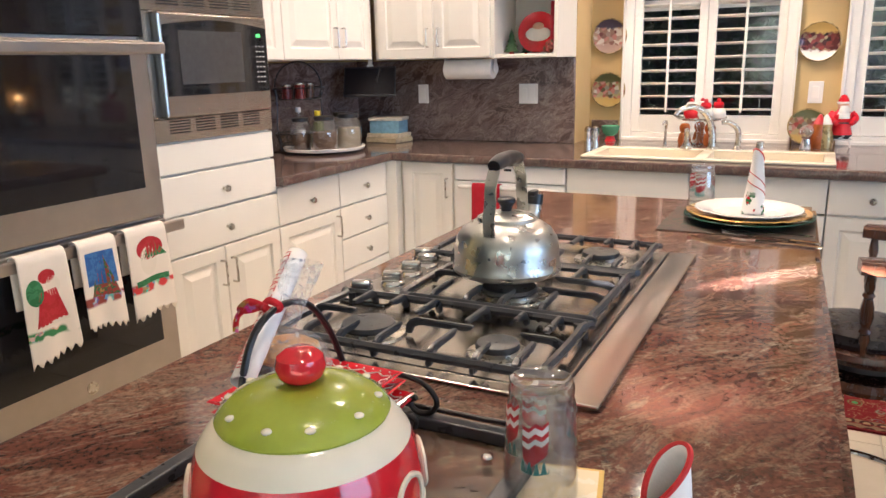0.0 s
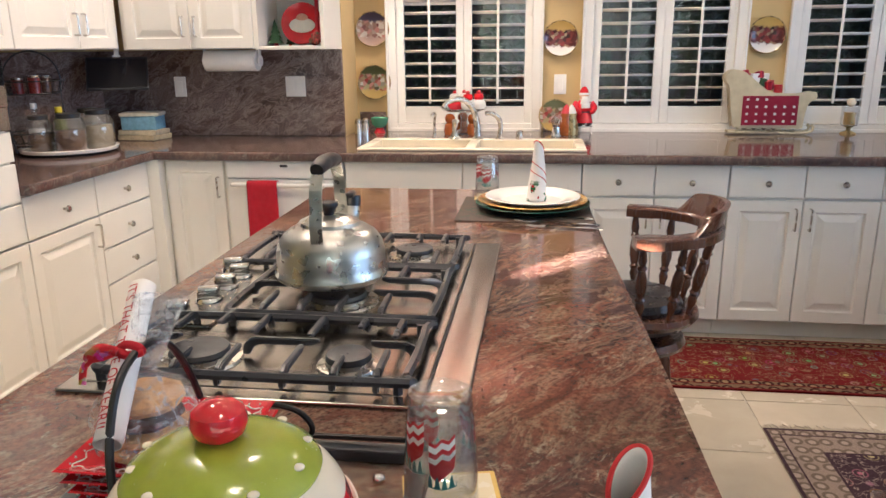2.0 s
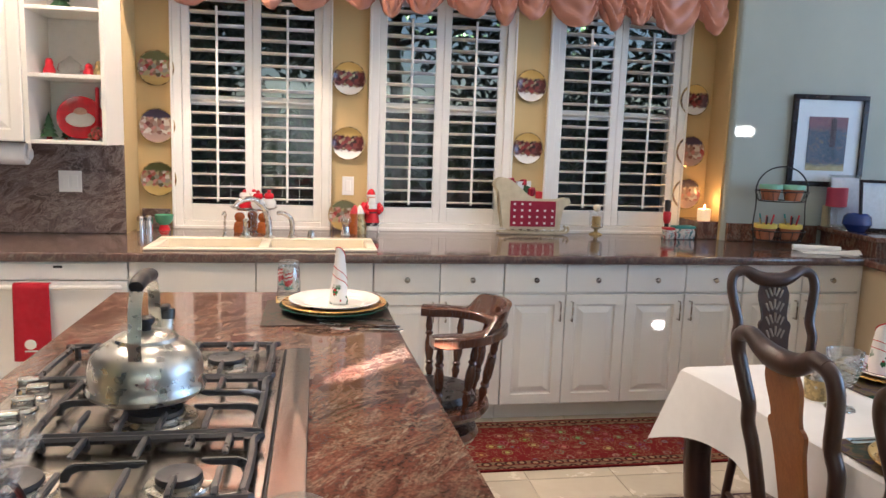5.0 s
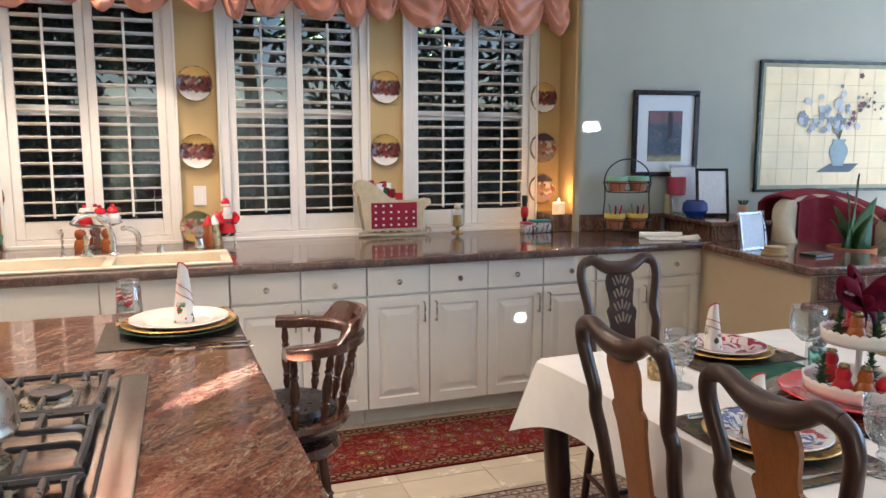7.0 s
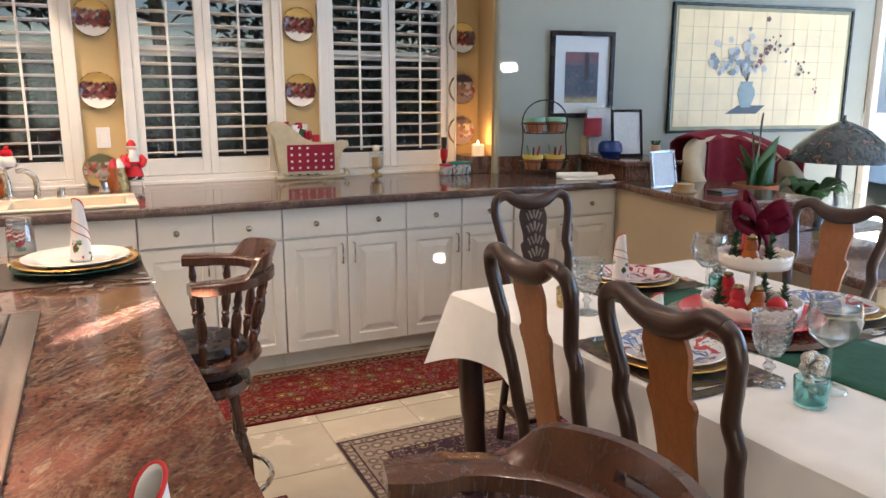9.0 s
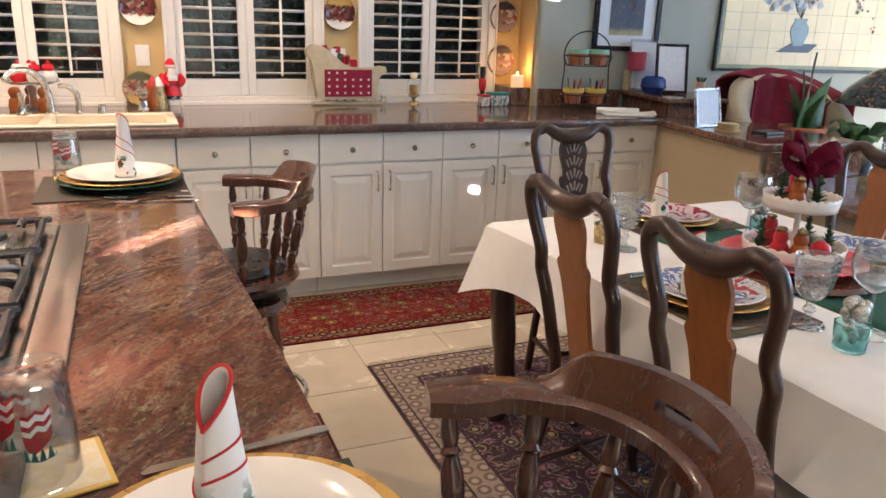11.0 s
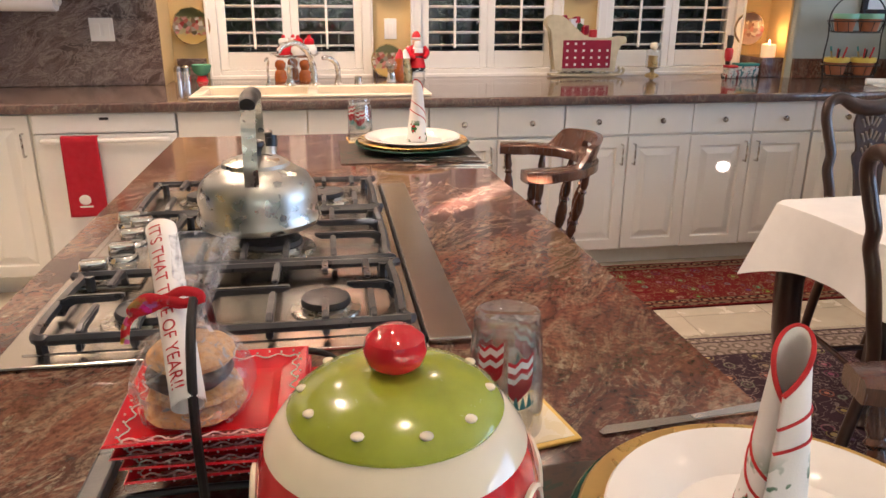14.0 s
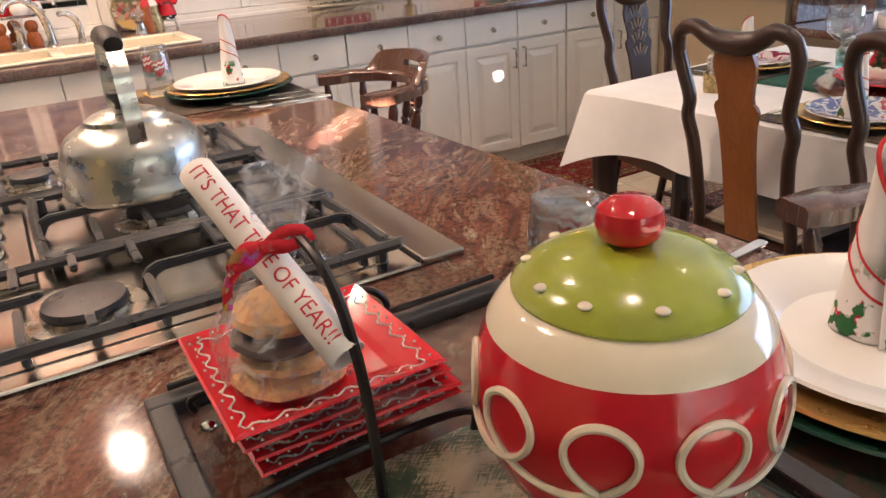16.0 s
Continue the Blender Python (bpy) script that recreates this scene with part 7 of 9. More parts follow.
SHZ = 1.405 + 0.021
t = thing("holiday_plate", pose(-1.14, 4.56, SHZ + 0.002, 78, 0, 8), "red round plate with a white bearded figure leaning on the shelf", "plate")
part("dish", lathe(B(), [(0, 0), (0.07, 0), (0.112, 0.014), (0.114, 0.018), (0.075, 0.008), (0, 0.006)], 40, pose(0, 0.114, 0)), M["red"], t, "", True)
bm = B()
ball(bm, (0, 0.105, 0.012), 0.055, 16, (1.3, 0.75, 0.1))
part("white_figure", bm, M["snow"], t, "white painted beard", True)
bm = B()
ball(bm, (0, 0.145, 0.013), 0.03, 14, (1.1, 0.8, 0.15))
part("face", bm, plain("painted_face", (0.6, 0.33, 0.24), 0.3), t, "painted plain face", True)
t = thing("red_candle", pose(-1.035, 4.50, SHZ), "tall red taper candle in a decorated holder", "candle")
part("candle", lathe(B(), [(0.011, 0.04), (0.010, 0.27), (0, 0.275)], 16), M["redcloth"], t, "", True)
bm = B()
for i in range(16):
    a, zz = i * 2.4, 0.012 + 0.05 * (i / 16)
    ball(bm, (0.042 * (1 - i / 24) * math.cos(a), 0.042 * (1 - i / 24) * math.sin(a), zz), 0.017, 8)
part("wreath", bm, mottled("berry_wreath", [(0.02, 0.06, 0.02), (0.3, 0.02, 0.02), (0.05, 0.03, 0.02), (0.4, 0.25, 0.1)], 80, 0.6), t, "berry and pine wreath", True)
small_tree(-1.28, 4.52, SHZ, 0.13)
small_tree(-1.225, 4.60, SHZ, 0.08)
SH2 = 1.405 + 0.346
t = thing("glass_teapot", pose(-1.17, 4.53, SH2), "small glass teapot ornament on the shelf", "ornament")
part("pot", lathe(B(), [(0, 0), (0.04, 0), (0.062, 0.03), (0.055, 0.06), (0.03, 0.08), (0.01, 0.09), (0.012, 0.1), (0, 0.104)], 24), M["glass"], t, "", True)
bm = B()
tube(bm, smooth_path([(0.055, 0, 0.03), (0.085, 0, 0.05), (0.09, 0, 0.075)], 4), 0.007, 8)
part("spout", bm, M["glass"], t)
for x, c, h in ((-1.27, "redprint", 0.09), (-1.03, "goldrim", 0.085), (-1.08, "redprint", 0.07)):
    t = thing("holiday_figurine", pose(x, 4.53, SH2), "small painted holiday figurine on the shelf", "figurine", "figurines on the shelf")
    bm = B()
    lathe(bm, [(0, 0), (0.028, 0), (0.03, h * 0.3), (0.018, h * 0.6), (0.02, h * 0.75), (0.012, h * 0.95), (0, h)], 16)
    part("figure", bm, M[c], t, "", True)
    part("snow_base", lathe(B(), [(0, 0), (0.036, 0), (0.034, 0.012), (0, 0.014)], 16), M["snow"], t, "", True)
small_tree(-1.2, 4.52, 1.405 + 0.671, 0.16)

# ---- things along the window counter ----
for x, y in ((-0.905, 4.80), (-0.865, 4.82)):
    t = thing("shaker", pose(x, y, CT), "glass and steel shaker on the worktop", "shaker", "shakers by the sink")
    part("body", lathe(B(), [(0, 0), (0.022, 0), (0.021, 0.06), (0, 0.06)], 18), M["chrome"], t, "", True)
    part("cap", lathe(B(), [(0.022, 0.06), (0.021, 0.08), (0.012, 0.09), (0, 0.092)], 18), M["steel"], t, "", True)
t = thing("green_bowl", pose(-0.79, 4.87, CT), "small green and red footed bowl", "bowl")
part("bowl", lathe(B(), [(0.02, 0.03), (0.045, 0.05), (0.055, 0.09), (0.05, 0.09), (0.03, 0.05), (0, 0.045)], 28), plain("mint_glaze", (0.12, 0.38, 0.22), 0.2), t, "", True)
part("foot", lathe(B(), [(0.035, 0), (0.03, 0.01), (0.02, 0.035), (0, 0.035)], 20), M["red"], t, "red foot", True)

M["ginger"] = plain("amber_ginger_glaze", (0.36, 0.095, 0.018), 0.2, vary=0.3, scale=30)
stand = thing("cake_stand", pose(-0.275, 4.83, CT), "clear glass pedestal stand with holiday jars", "cake stand")
part("dish", lathe(B(), [(0.0, 0.135), (0.12, 0.14), (0.135, 0.15), (0.135, 0.146), (0.12, 0.134), (0.03, 0.128), (0.02, 0.09), (0.02, 0.03), (0.07, 0.004), (0.07, 0.0), (0, 0)], 40), M["glass"], stand, "", True)
for x, y in ((-0.355, 4.80), (-0.22, 4.79), (-0.29, 4.90)):
    t = thing("amber_figure_jar", pose(x, y, CT), "amber glazed gingerbread jar on the worktop", "jar", "jars under the stand")
    bm = B()
    lathe(bm, [(0, 0), (0.032, 0), (0.036, 0.02), (0.03, 0.055), (0.02, 0.065), (0.028, 0.08), (0.03, 0.098), (0.02, 0.115), (0, 0.12)], 20)
    part("figure", bm, M["ginger"], t, "", True)
for x, y, c in ((-0.33, 4.83, "red"), (-0.25, 4.80, "snow"), (-0.19, 4.85, "snow"), (-0.28, 4.88, "red")):
    t = thing("snow_figure_jar", pose(x, y, CT + 0.142), "small red and white snow figure jar on the glass stand", "jar", "jars on the stand")
    bm = B()
    lathe(bm, [(0, 0), (0.03, 0), (0.042, 0.02), (0.04, 0.04), (0.026, 0.055), (0.0, 0.056)], 20)
    part("body", bm, M[c], t, "", True)
    bm = B()
    lathe(bm, [(0.024, 0.054), (0.03, 0.07), (0.024, 0.088), (0, 0.094)], 18)
    part("head", bm, M["snow" if c == "red" else "red"], t, "", True)
    bm = B()
    ball(bm, (0, 0, 0.097), 0.012, 10)
    part("tip", bm, M["redprint"], t, "red tip", True)

# plain standing winter figure, plate and snow globe
t = thing("holiday_plate", pose(0.255, 4.90, CT + 0.002, 76, 0, 0) @ pose(0, 0.097, 0), "painted holiday plate standing on a small easel", "plate")
part("dish", lathe(B(), [(0, 0), (0.06, 0), (0.095, 0.012), (0.097, 0.016), (0.06, 0.006), (0, 0.005)], 36), M["goldrim"], t, "", True)
part("painting", lathe(B(), [(0.090, 0.0165), (0.06, 0.0078), (0, 0.0070)], 36), ART[2], t, "painted winter scene", True)
bm = B()
lathe(bm, [(0, 0.012), (0.050, 0.012), (0.055, 0.022), (0.046, 0.065), (0.040, 0.078), (0.040, 0.086), (0.046, 0.105), (0.044, 0.128), (0.026, 0.148), (0, 0.150)], 26)
for sx in (-1, 1):
    tube(bm, smooth_path([(sx * 0.040, 0, 0.134), (sx * 0.060, -0.010, 0.105), (sx * 0.040, -0.040, 0.085)], 4), [0.017, 0.018, 0.018, 0.019, 0.019, 0.018, 0.017, 0.016, 0.015], 10)
    ball(bm, (sx * 0.037, -0.044, 0.083), 0.014, 10)
    ball(bm, (sx * 0.024, -0.012, 0.009), 0.018, 10, (0.9, 1.4, 0.55))
ball(bm, (0, -0.006, 0.166), 0.027, 14)
ball(bm, (0, -0.026, 0.140), 0.026, 14, (1.0, 0.6, 1.25))
lathe(bm, [(0.028, 0.176), (0.032, 0.181), (0.029, 0.189), (0.025, 0.190)], 20)
lathe(bm, [(0.027, 0.186), (0.024, 0.202), (0.013, 0.220), (0, 0.226)], 18)
santa = part("santa_figurine", bm, M["red"], None, "", True)
santa.matrix_world = pose(0.415, 4.85, CT + 0.045, 0, 0, 14)
tagged(santa, "painted red and white santa figurine on a small stand", "figurine")
santa.data.materials.append(M["snow"])
santa.data.materials.append(M["black"])
santa.data.materials.append(plain("figurine_skin_tone", (0.55, 0.30, 0.20), 0.4))
for p in santa.data.polygons:
    c = p.center
    if c.z < 0.0185 and c.y < 0.02 and abs(c.x) > 0.004 and c.z < 0.018:
        p.material_index = 2
    elif 0.077 < c.z < 0.088 and abs(c.x) < 0.041 and abs(c.y) < 0.041:
        p.material_index = 2
    elif c.z < 0.026 or 0.1755 < c.z < 0.190 or (c.y < -0.018 and 0.106 < c.z < 0.172 and abs(c.x) < 0.028):
        p.material_index = 1
    elif 0.150 < c.z <= 0.1755:
        p.material_index = 3
t = thing("plate_easel", pose(0.41, 4.85, CT), "small white wooden stand on the worktop", "stand")
for sx in (-1, 1):
    bm = B()
    tube(bm, [(sx * 0.055, -0.03, 0), (sx * 0.045, 0, 0.04)], 0.004, 6)
    tube(bm, [(sx * 0.055, 0.03, 0), (sx * 0.045, 0, 0.04)], 0.004, 6)
    part("leg", bm, M["white"], t)
bm = B()
box(bm, -0.06, 0.06, -0.03, 0.03, 0.037, 0.044, 0.002, 1)
part("board", bm, M["white"], t)
for x, c1, c2 in ((0.315, "ginger", "redprint"), (0.345, "goldrim", "snow")):
    t = thing("holiday_figurine", pose(x, 4.80, CT) @ Matrix.Diagonal((1.15, 1.15, 1.2, 1)), "small painted holiday figurine beside the snow globe", "figurine", "figurines by the window")
    part("figure", lathe(B(), [(0, 0), (0.034, 0), (0.037, 0.04), (0.024, 0.08), (0.026, 0.10), (0.014, 0.125), (0, 0.128)], 18), M[c1], t, "", True)
    part("hat", lathe(B(), [(0.027, 0.102), (0.02, 0.118), (0.006, 0.142), (0, 0.144)], 16), M[c2], t, "", True)
t = thing("snow_globe", pose(0.26, 4.74, CT), "small silver snow globe on the worktop", "snow globe")
part("base", lathe(B(), [(0, 0), (0.03, 0), (0.024, 0.02), (0.02, 0.05), (0.026, 0.06), (0, 0.06)], 20), M["chrome"], t, "", True)
bm = B()
ball(bm, (0, 0, 0.09), 0.034, 16)
part("globe", bm, M["glass"], t, "", True)

# advent sleigh
sl = thing("advent_sleigh", pose(1.447, 4.86, CT) @ Matrix.Diagonal((1.17, 1.0, 1.18, 1)), "cream wooden sleigh advent calendar with red pockets", "advent calendar")
M["sleigh"] = plain("aged_cream_paint", (0.56, 0.49, 0.33), 0.6, vary=0.15, scale=20)
side = smooth_path([(-0.17, 0.035, 0), (-0.185, 0.12, 0), (-0.20, 0.22, 0), (-0.225, 0.265, 0), (-0.195, 0.30, 0), (-0.14, 0.295, 0), (-0.08, 0.25, 0), (-0.02, 0.205, 0), (0.06, 0.19, 0), (0.13, 0.19, 0), (0.19, 0.20, 0), (0.20, 0.17, 0), (0.17, 0.15, 0), (0.155, 0.10, 0), (0.15, 0.035, 0)], 4)
for y in (0.0, 0.07):
    bm = B()
    slab(bm, [(p.x, p.y) for p in side], 0.012, pose(0, y, 0, 90, 0, 0))
    part("side_panel", bm, M["sleigh"], sl)
bm = B()
box(bm, -0.15, 0.15, -0.010, 0.056, 0.03, 0.04)
part("floor", bm, M["sleigh"], sl)
bm = B()
tube(bm, smooth_path([(-0.19, -0.006, 0.012), (0.0, -0.006, 0.008), (0.17, -0.006, 0.010), (0.20, -0.006, 0.03), (0.19, -0.006, 0.045)], 5), 0.007, 6)
tube(bm, smooth_path([(-0.19, 0.06, 0.012), (0.0, 0.06, 0.008), (0.17, 0.06, 0.010), (0.20, 0.06, 0.03), (0.19, 0.06, 0.045)], 5), 0.007, 6)
part("runner", bm, M["sleigh"], sl)
M["crimson"] = plain("crimson_cloth", (0.26, 0.006, 0.03), 0.8, vary=0.15, bump=0.3)
bm = B()
box(bm, -0.135, 0.12, -0.017, -0.0125, 0.045, 0.182, 0.002, 1)
pn = part("pocket_panel", bm, M["crimson"], sl, "crimson pocket panel")
for r in range(4):
    for c in range(6):
        if r == 3 and c > 2:
            continue
        bm = B()
        cx, cz = -0.112 + c * 0.0425, 0.062 + r * 0.034
        box(bm, cx - 0.006, cx + 0.006, -0.0195, -0.0165, cz - 0.004, cz + 0.007, 0.001, 1)
        part("pocket_mark", bm, M["snow"], pn)
for c in range(7):
    bm = B()
    cx = -0.14 + c * 0.045
    tube(bm, [(cx + 0.014 * math.cos(q * 0.6), -0.013, 0.02 + 0.009 * math.sin(q * 0.6)) for q in range(10)], 0.003, 5)
    part("scroll", bm, M["sleigh"], sl)
for i, (x, z, s, c) in enumerate(((-0.13, 0.30, 0.022, "crimson"), (-0.085, 0.285, 0.026, "snow"), (-0.05, 0.262, 0.022, "evergreen"), (-0.015, 0.25, 0.024, "crimson"), (0.03, 0.232, 0.022, "redprint"), (-0.06, 0.295, 0.018, "crimson"))):
    t = thing("gift_parcel", pose(1.447 + 1.17 * x, 4.89, CT + 1.16 * z - s * 0.8, 0, 12 * (i % 3 - 1), 20 * i), "small wrapped parcel heaped in the sleigh", "parcel", "parcels in the sleigh")
    bm = B()
    box(bm, -s, s, -s, s, -s, s, 0.003, 2)
    part("box", bm, M[c], t)
    bm = B()
    box(bm, -s - 0.001, s + 0.001, -0.004, 0.004, -s - 0.001, s + 0.001)
    part("ribbon", bm, M["redprint"], t)

t = thing("hurricane_candle", pose(1.885, 4.90, CT), "gold and glass candle jar on a foot", "candle holder")
part("foot", lathe(B(), [(0.045, 0), (0.04, 0.008), (0.012, 0.02), (0.012, 0.035), (0.04, 0.05), (0, 0.05)], 24), M["goldrim"], t, "", True)
part("jar", lathe(B(), [(0.043, 0.05), (0.046, 0.06), (0.046, 0.15), (0.043, 0.15)], 28), M["glass"], t, "", True)
part("candle", lathe(B(), [(0.03, 0.053), (0.03, 0.12), (0, 0.121)], 20), M["gold"], t, "", True)
bm = B()
ball(bm, (0, 0, 0.175), 0.025, 14)
part("finial", bm, M["cream"], t, "pale round finial", True)

t = thing("nutcracker_figurine", pose(2.335, 4.82, CT), "slim painted nutcracker figurine", "figurine")
part("figure", lathe(B(), [(0, 0), (0.03, 0), (0.03, 0.015), (0.014, 0.02), (0.015, 0.10), (0.022, 0.11), (0.024, 0.16), (0.016, 0.17), (0.018, 0.19), (0.02, 0.20), (0.019, 0.235), (0.023, 0.24), (0, 0.245)], 18), M["black"], t, "", True)
part("coat", lathe(B(), [(0.0165, 0.09), (0.0245, 0.112), (0.0255, 0.158), (0.018, 0.168)], 18), M["redprint"], t, "red coat", True)
for x, y, w, h, col in ((2.30, 4.72, 0.06, 0.075, "redprint"), (2.41, 4.74, 0.14, 0.085, "teal")):
    t = thing("painted_tin", pose(x, y, CT), "small painted holiday tin on the worktop", "tin", "tins by the window")
    bm = B()
    box(bm, -w / 2, w / 2, -0.035, 0.035, 0, h * 0.8, 0.008, 3)
    part("box", bm, mottled("tin_print_" + col, [(0.3, 0.05, 0.05), (0.55, 0.55, 0.5), (0.05, 0.15, 0.16), (0.35, 0.3, 0.28)], 40, 0.25), t, "", True)
    bm = B()
    box(bm, -w / 2 - 0.002, w / 2 + 0.002, -0.037, 0.037, h * 0.8, h, 0.006, 3)
    part("lid", bm, M[col], t, "", True)

M["wax"] = Nodes("glowing_wax").set(Base_Color=(0.8, 0.7, 0.5), Roughness=0.5, Emission_Color=(1.0, 0.55, 0.2), Emission_Strength=0.6)
M["flame"] = Nodes("candle_flame").set(Base_Color=(1, 0.6, 0.2), Emission_Color=(1.0, 0.62, 0.25), Emission_Strength=30.0)
t = thing("pillar_candle", pose(2.575, 4.79, 1.031), "lit cream pillar candle glowing in the corner", "candle")
part("wax", lathe(B(), [(0, 0), (0.042, 0), (0.043, 0.07), (0.037, 0.076), (0.03, 0.068), (0, 0.066)], 28), M["wax"], t, "", True)
part("flame", lathe(B(), [(0, 0.068), (0.005, 0.078), (0.004, 0.09), (0, 0.104)], 12), M["flame"], t, "small flame", True)
lamp("candle_light", "POINT", pose(2.575, 4.79, 1.165), 1.3, (1.0, 0.5, 0.14), soft=0.02)

# red cloth over the dishwasher handle
t = thing("dish_towel", pose(-1.20, FACE - 0.062, 0.768), "red kitchen towel over the dishwasher handle", "towel")


def dish_at(u, v):
    x = (u - 0.5) * 0.155
    if v < 0.1:
        a = v / 0.1 * math.pi
        return (x, 0.016 * math.cos(a), 0.004 * math.sin(a))
    s = (v - 0.1) / 0.9
    return (x * (1 + 0.06 * s), -0.017 - 0.004 * math.sin(u * 7) * s, -0.36 * s)


bm = B()
sheet(bm, dish_at, 16, 26)
ob = part("cloth", bm, M["redcloth"], t, "", True)
s = ob.modifiers.new("thickness", "SOLIDIFY")
s.thickness = 0.004
bm = B()
ball(bm, (-0.01, -0.024, -0.28), 0.02, 12, (1.3, 0.15, 1.2))
box(bm, -0.035, 0.02, -0.026, -0.0225, -0.315, -0.308)
part("white_motif", bm, M["snow"], t, "white mitten motif", True)

# ---- wing: pictures, basket, ledge things ----


def picture(u0, u1, z0, z1, frame_w, frame_mat, label, mat_w=0.0):
    t = thing("framed_picture", WING @ pose((u0 + u1) / 2, -0.002, z0), label, "picture", "pictures on the sage wall")
    w, h = (u1 - u0) / 2, z1 - z0
    for b in ((-w, w, 0, frame_w), (-w, w, h - frame_w, h), (-w, -w + frame_w, frame_w, h - frame_w), (w - frame_w, w, frame_w, h - frame_w)):
        bm = B()
        box(bm, b[0], b[1], -0.028, 0, b[2], b[3], 0.004, 2)
        part("frame", bm, frame_mat, t)
    return t, w, h




def street_painting(name):
    """A dusky street: mauve sky, a dark mass of houses and trees, pale ochre road."""
    k = Nodes(name)
    v = k.coords()
    sep = k.t.nodes.new("ShaderNodeSeparateXYZ")
    k.link(v, sep.inputs[0])
    up = k.mix(0.12, k.ramp(sep.outputs[2], [(0.08, (0, 0, 0)), (0.46, (1, 1, 1))]), k.noise(v, 26.0, 4.0))
    sky = k.ramp(k.noise(v, 30.0, 4.0), [(0.35, (0.16, 0.06, 0.08)), (0.65, (0.24, 0.10, 0.10))])
    mass = k.ramp(k.noise(v, 42.0, 5.0, 0.6, 0.7), [(0.36, (0.025, 0.035, 0.05)), (0.50, (0.06, 0.085, 0.12)), (0.58, (0.10, 0.075, 0.10)), (0.66, (0.22, 0.15, 0.06))])
    road = k.ramp(k.noise(v, 35.0, 4.0), [(0.35, (0.32, 0.24, 0.09)), (0.65, (0.46, 0.36, 0.17))])
    col = k.mix(k.ramp(up, [(0.66, (0, 0, 0)), (0.76, (1, 1, 1))]), mass, sky)
    col = k.mix(k.ramp(up, [(0.16, (1, 1, 1)), (0.22, (0, 0, 0))]), col, road)
    k.set(Base_Color=col, Roughness=0.5)
    return k.m


M["frameblack"] = plain("black_lacquer_frame", (0.02, 0.012, 0.012), 0.2, vary=0.2)
pa, w, h = picture(0.375, 0.85, 1.28, 1.85, 0.032, M["frameblack"], "black framed painting of a street in a white mat")
bm = B()
box(bm, -w + 0.03, w - 0.03, -0.010, -0.004, 0.03, h - 0.03)
part("mat_board", bm, plain("white_mat_board", (0.72, 0.72, 0.70), 0.7, vary=0.03), pa)
bm = B()
box(bm, -0.125, 0.12, -0.013, -0.009, 0.10, 0.435)
part("painting", bm, street_painting("dusky_street_painting"), pa)
bm = B()
box(bm, 0.015, 0.050, -0.0145, -0.0125, 0.25, 0.42)
box(bm, 0.024, 0.041, -0.0146, -0.0126, 0.42, 0.432)
part("painted_tower", bm, plain("dark_umber_paint", (0.07, 0.035, 0.04), 0.6, vary=0.3, scale=60), pa, "dark painted tower")
bm = B()
box(bm, -w + 0.03, w - 0.03, -0.020, -0.018, 0.03, h - 0.03)
part("glazing", bm, M["pane"], pa).visible_shadow = False

pb, w, h = picture(1.293, 2.85, 1.165, 2.065, 0.02, plain("dark_green_lacquer", (0.02, 0.03, 0.022), 0.25), "wide pale gold silk panel with painted flowers in a vase")
bm = B()
box(bm, -w + 0.02, w - 0.02, -0.014, -0.004, 0.02, h - 0.02)
part("border", bm, plain("olive_silk_border", (0.34, 0.35, 0.22), 0.5), pb)
PW, PH = 2 * w - 0.09, h - 0.09
for i in range(12):
    for j in range(7):
        bm = B()
        x0, z0 = -PW / 2 + i * PW / 12, 0.045 + j * PH / 7
        box(bm, x0 + 0.0012, x0 + PW / 12 - 0.0012, -0.0165, -0.013, z0 + 0.0012, z0 + PH / 7 - 0.0012)
        part("gold_leaf_square", bm, M["wallart"], pb)
vx, vz = -0.13, 0.20
bm = B()
slab(bm, [(-0.17, -0.03), (0.10, -0.03), (0.17, 0.03), (-0.06, 0.03)], 0.002, pose(vx, -0.0168, vz - 0.035, 90, 0, 0))
part("painted_table", bm, plain("slate_paint", (0.07, 0.10, 0.13), 0.5), pb)
bm = B()
slab(bm, [(-0.04, 0), (0.04, 0), (0.075, 0.09), (0.07, 0.13), (0.045, 0.16), (0.055, 0.185), (-0.055, 0.185), (-0.045, 0.16), (-0.07, 0.13), (-0.075, 0.09)], 0.002, pose(vx, -0.0195, vz - 0.02, 90, 0, 0))
part("painted_vase", bm, plain("blue_grey_paint", (0.22, 0.31, 0.33), 0.4), pb)
rnd = random.Random(7)
petal_mats = [plain("white_petal_paint", (0.46, 0.50, 0.52), 0.5), plain("grey_petal_paint", (0.22, 0.27, 0.32), 0.5), plain("maroon_petal_paint", (0.16, 0.05, 0.06), 0.5), plain("stem_paint", (0.08, 0.10, 0.07), 0.5)]
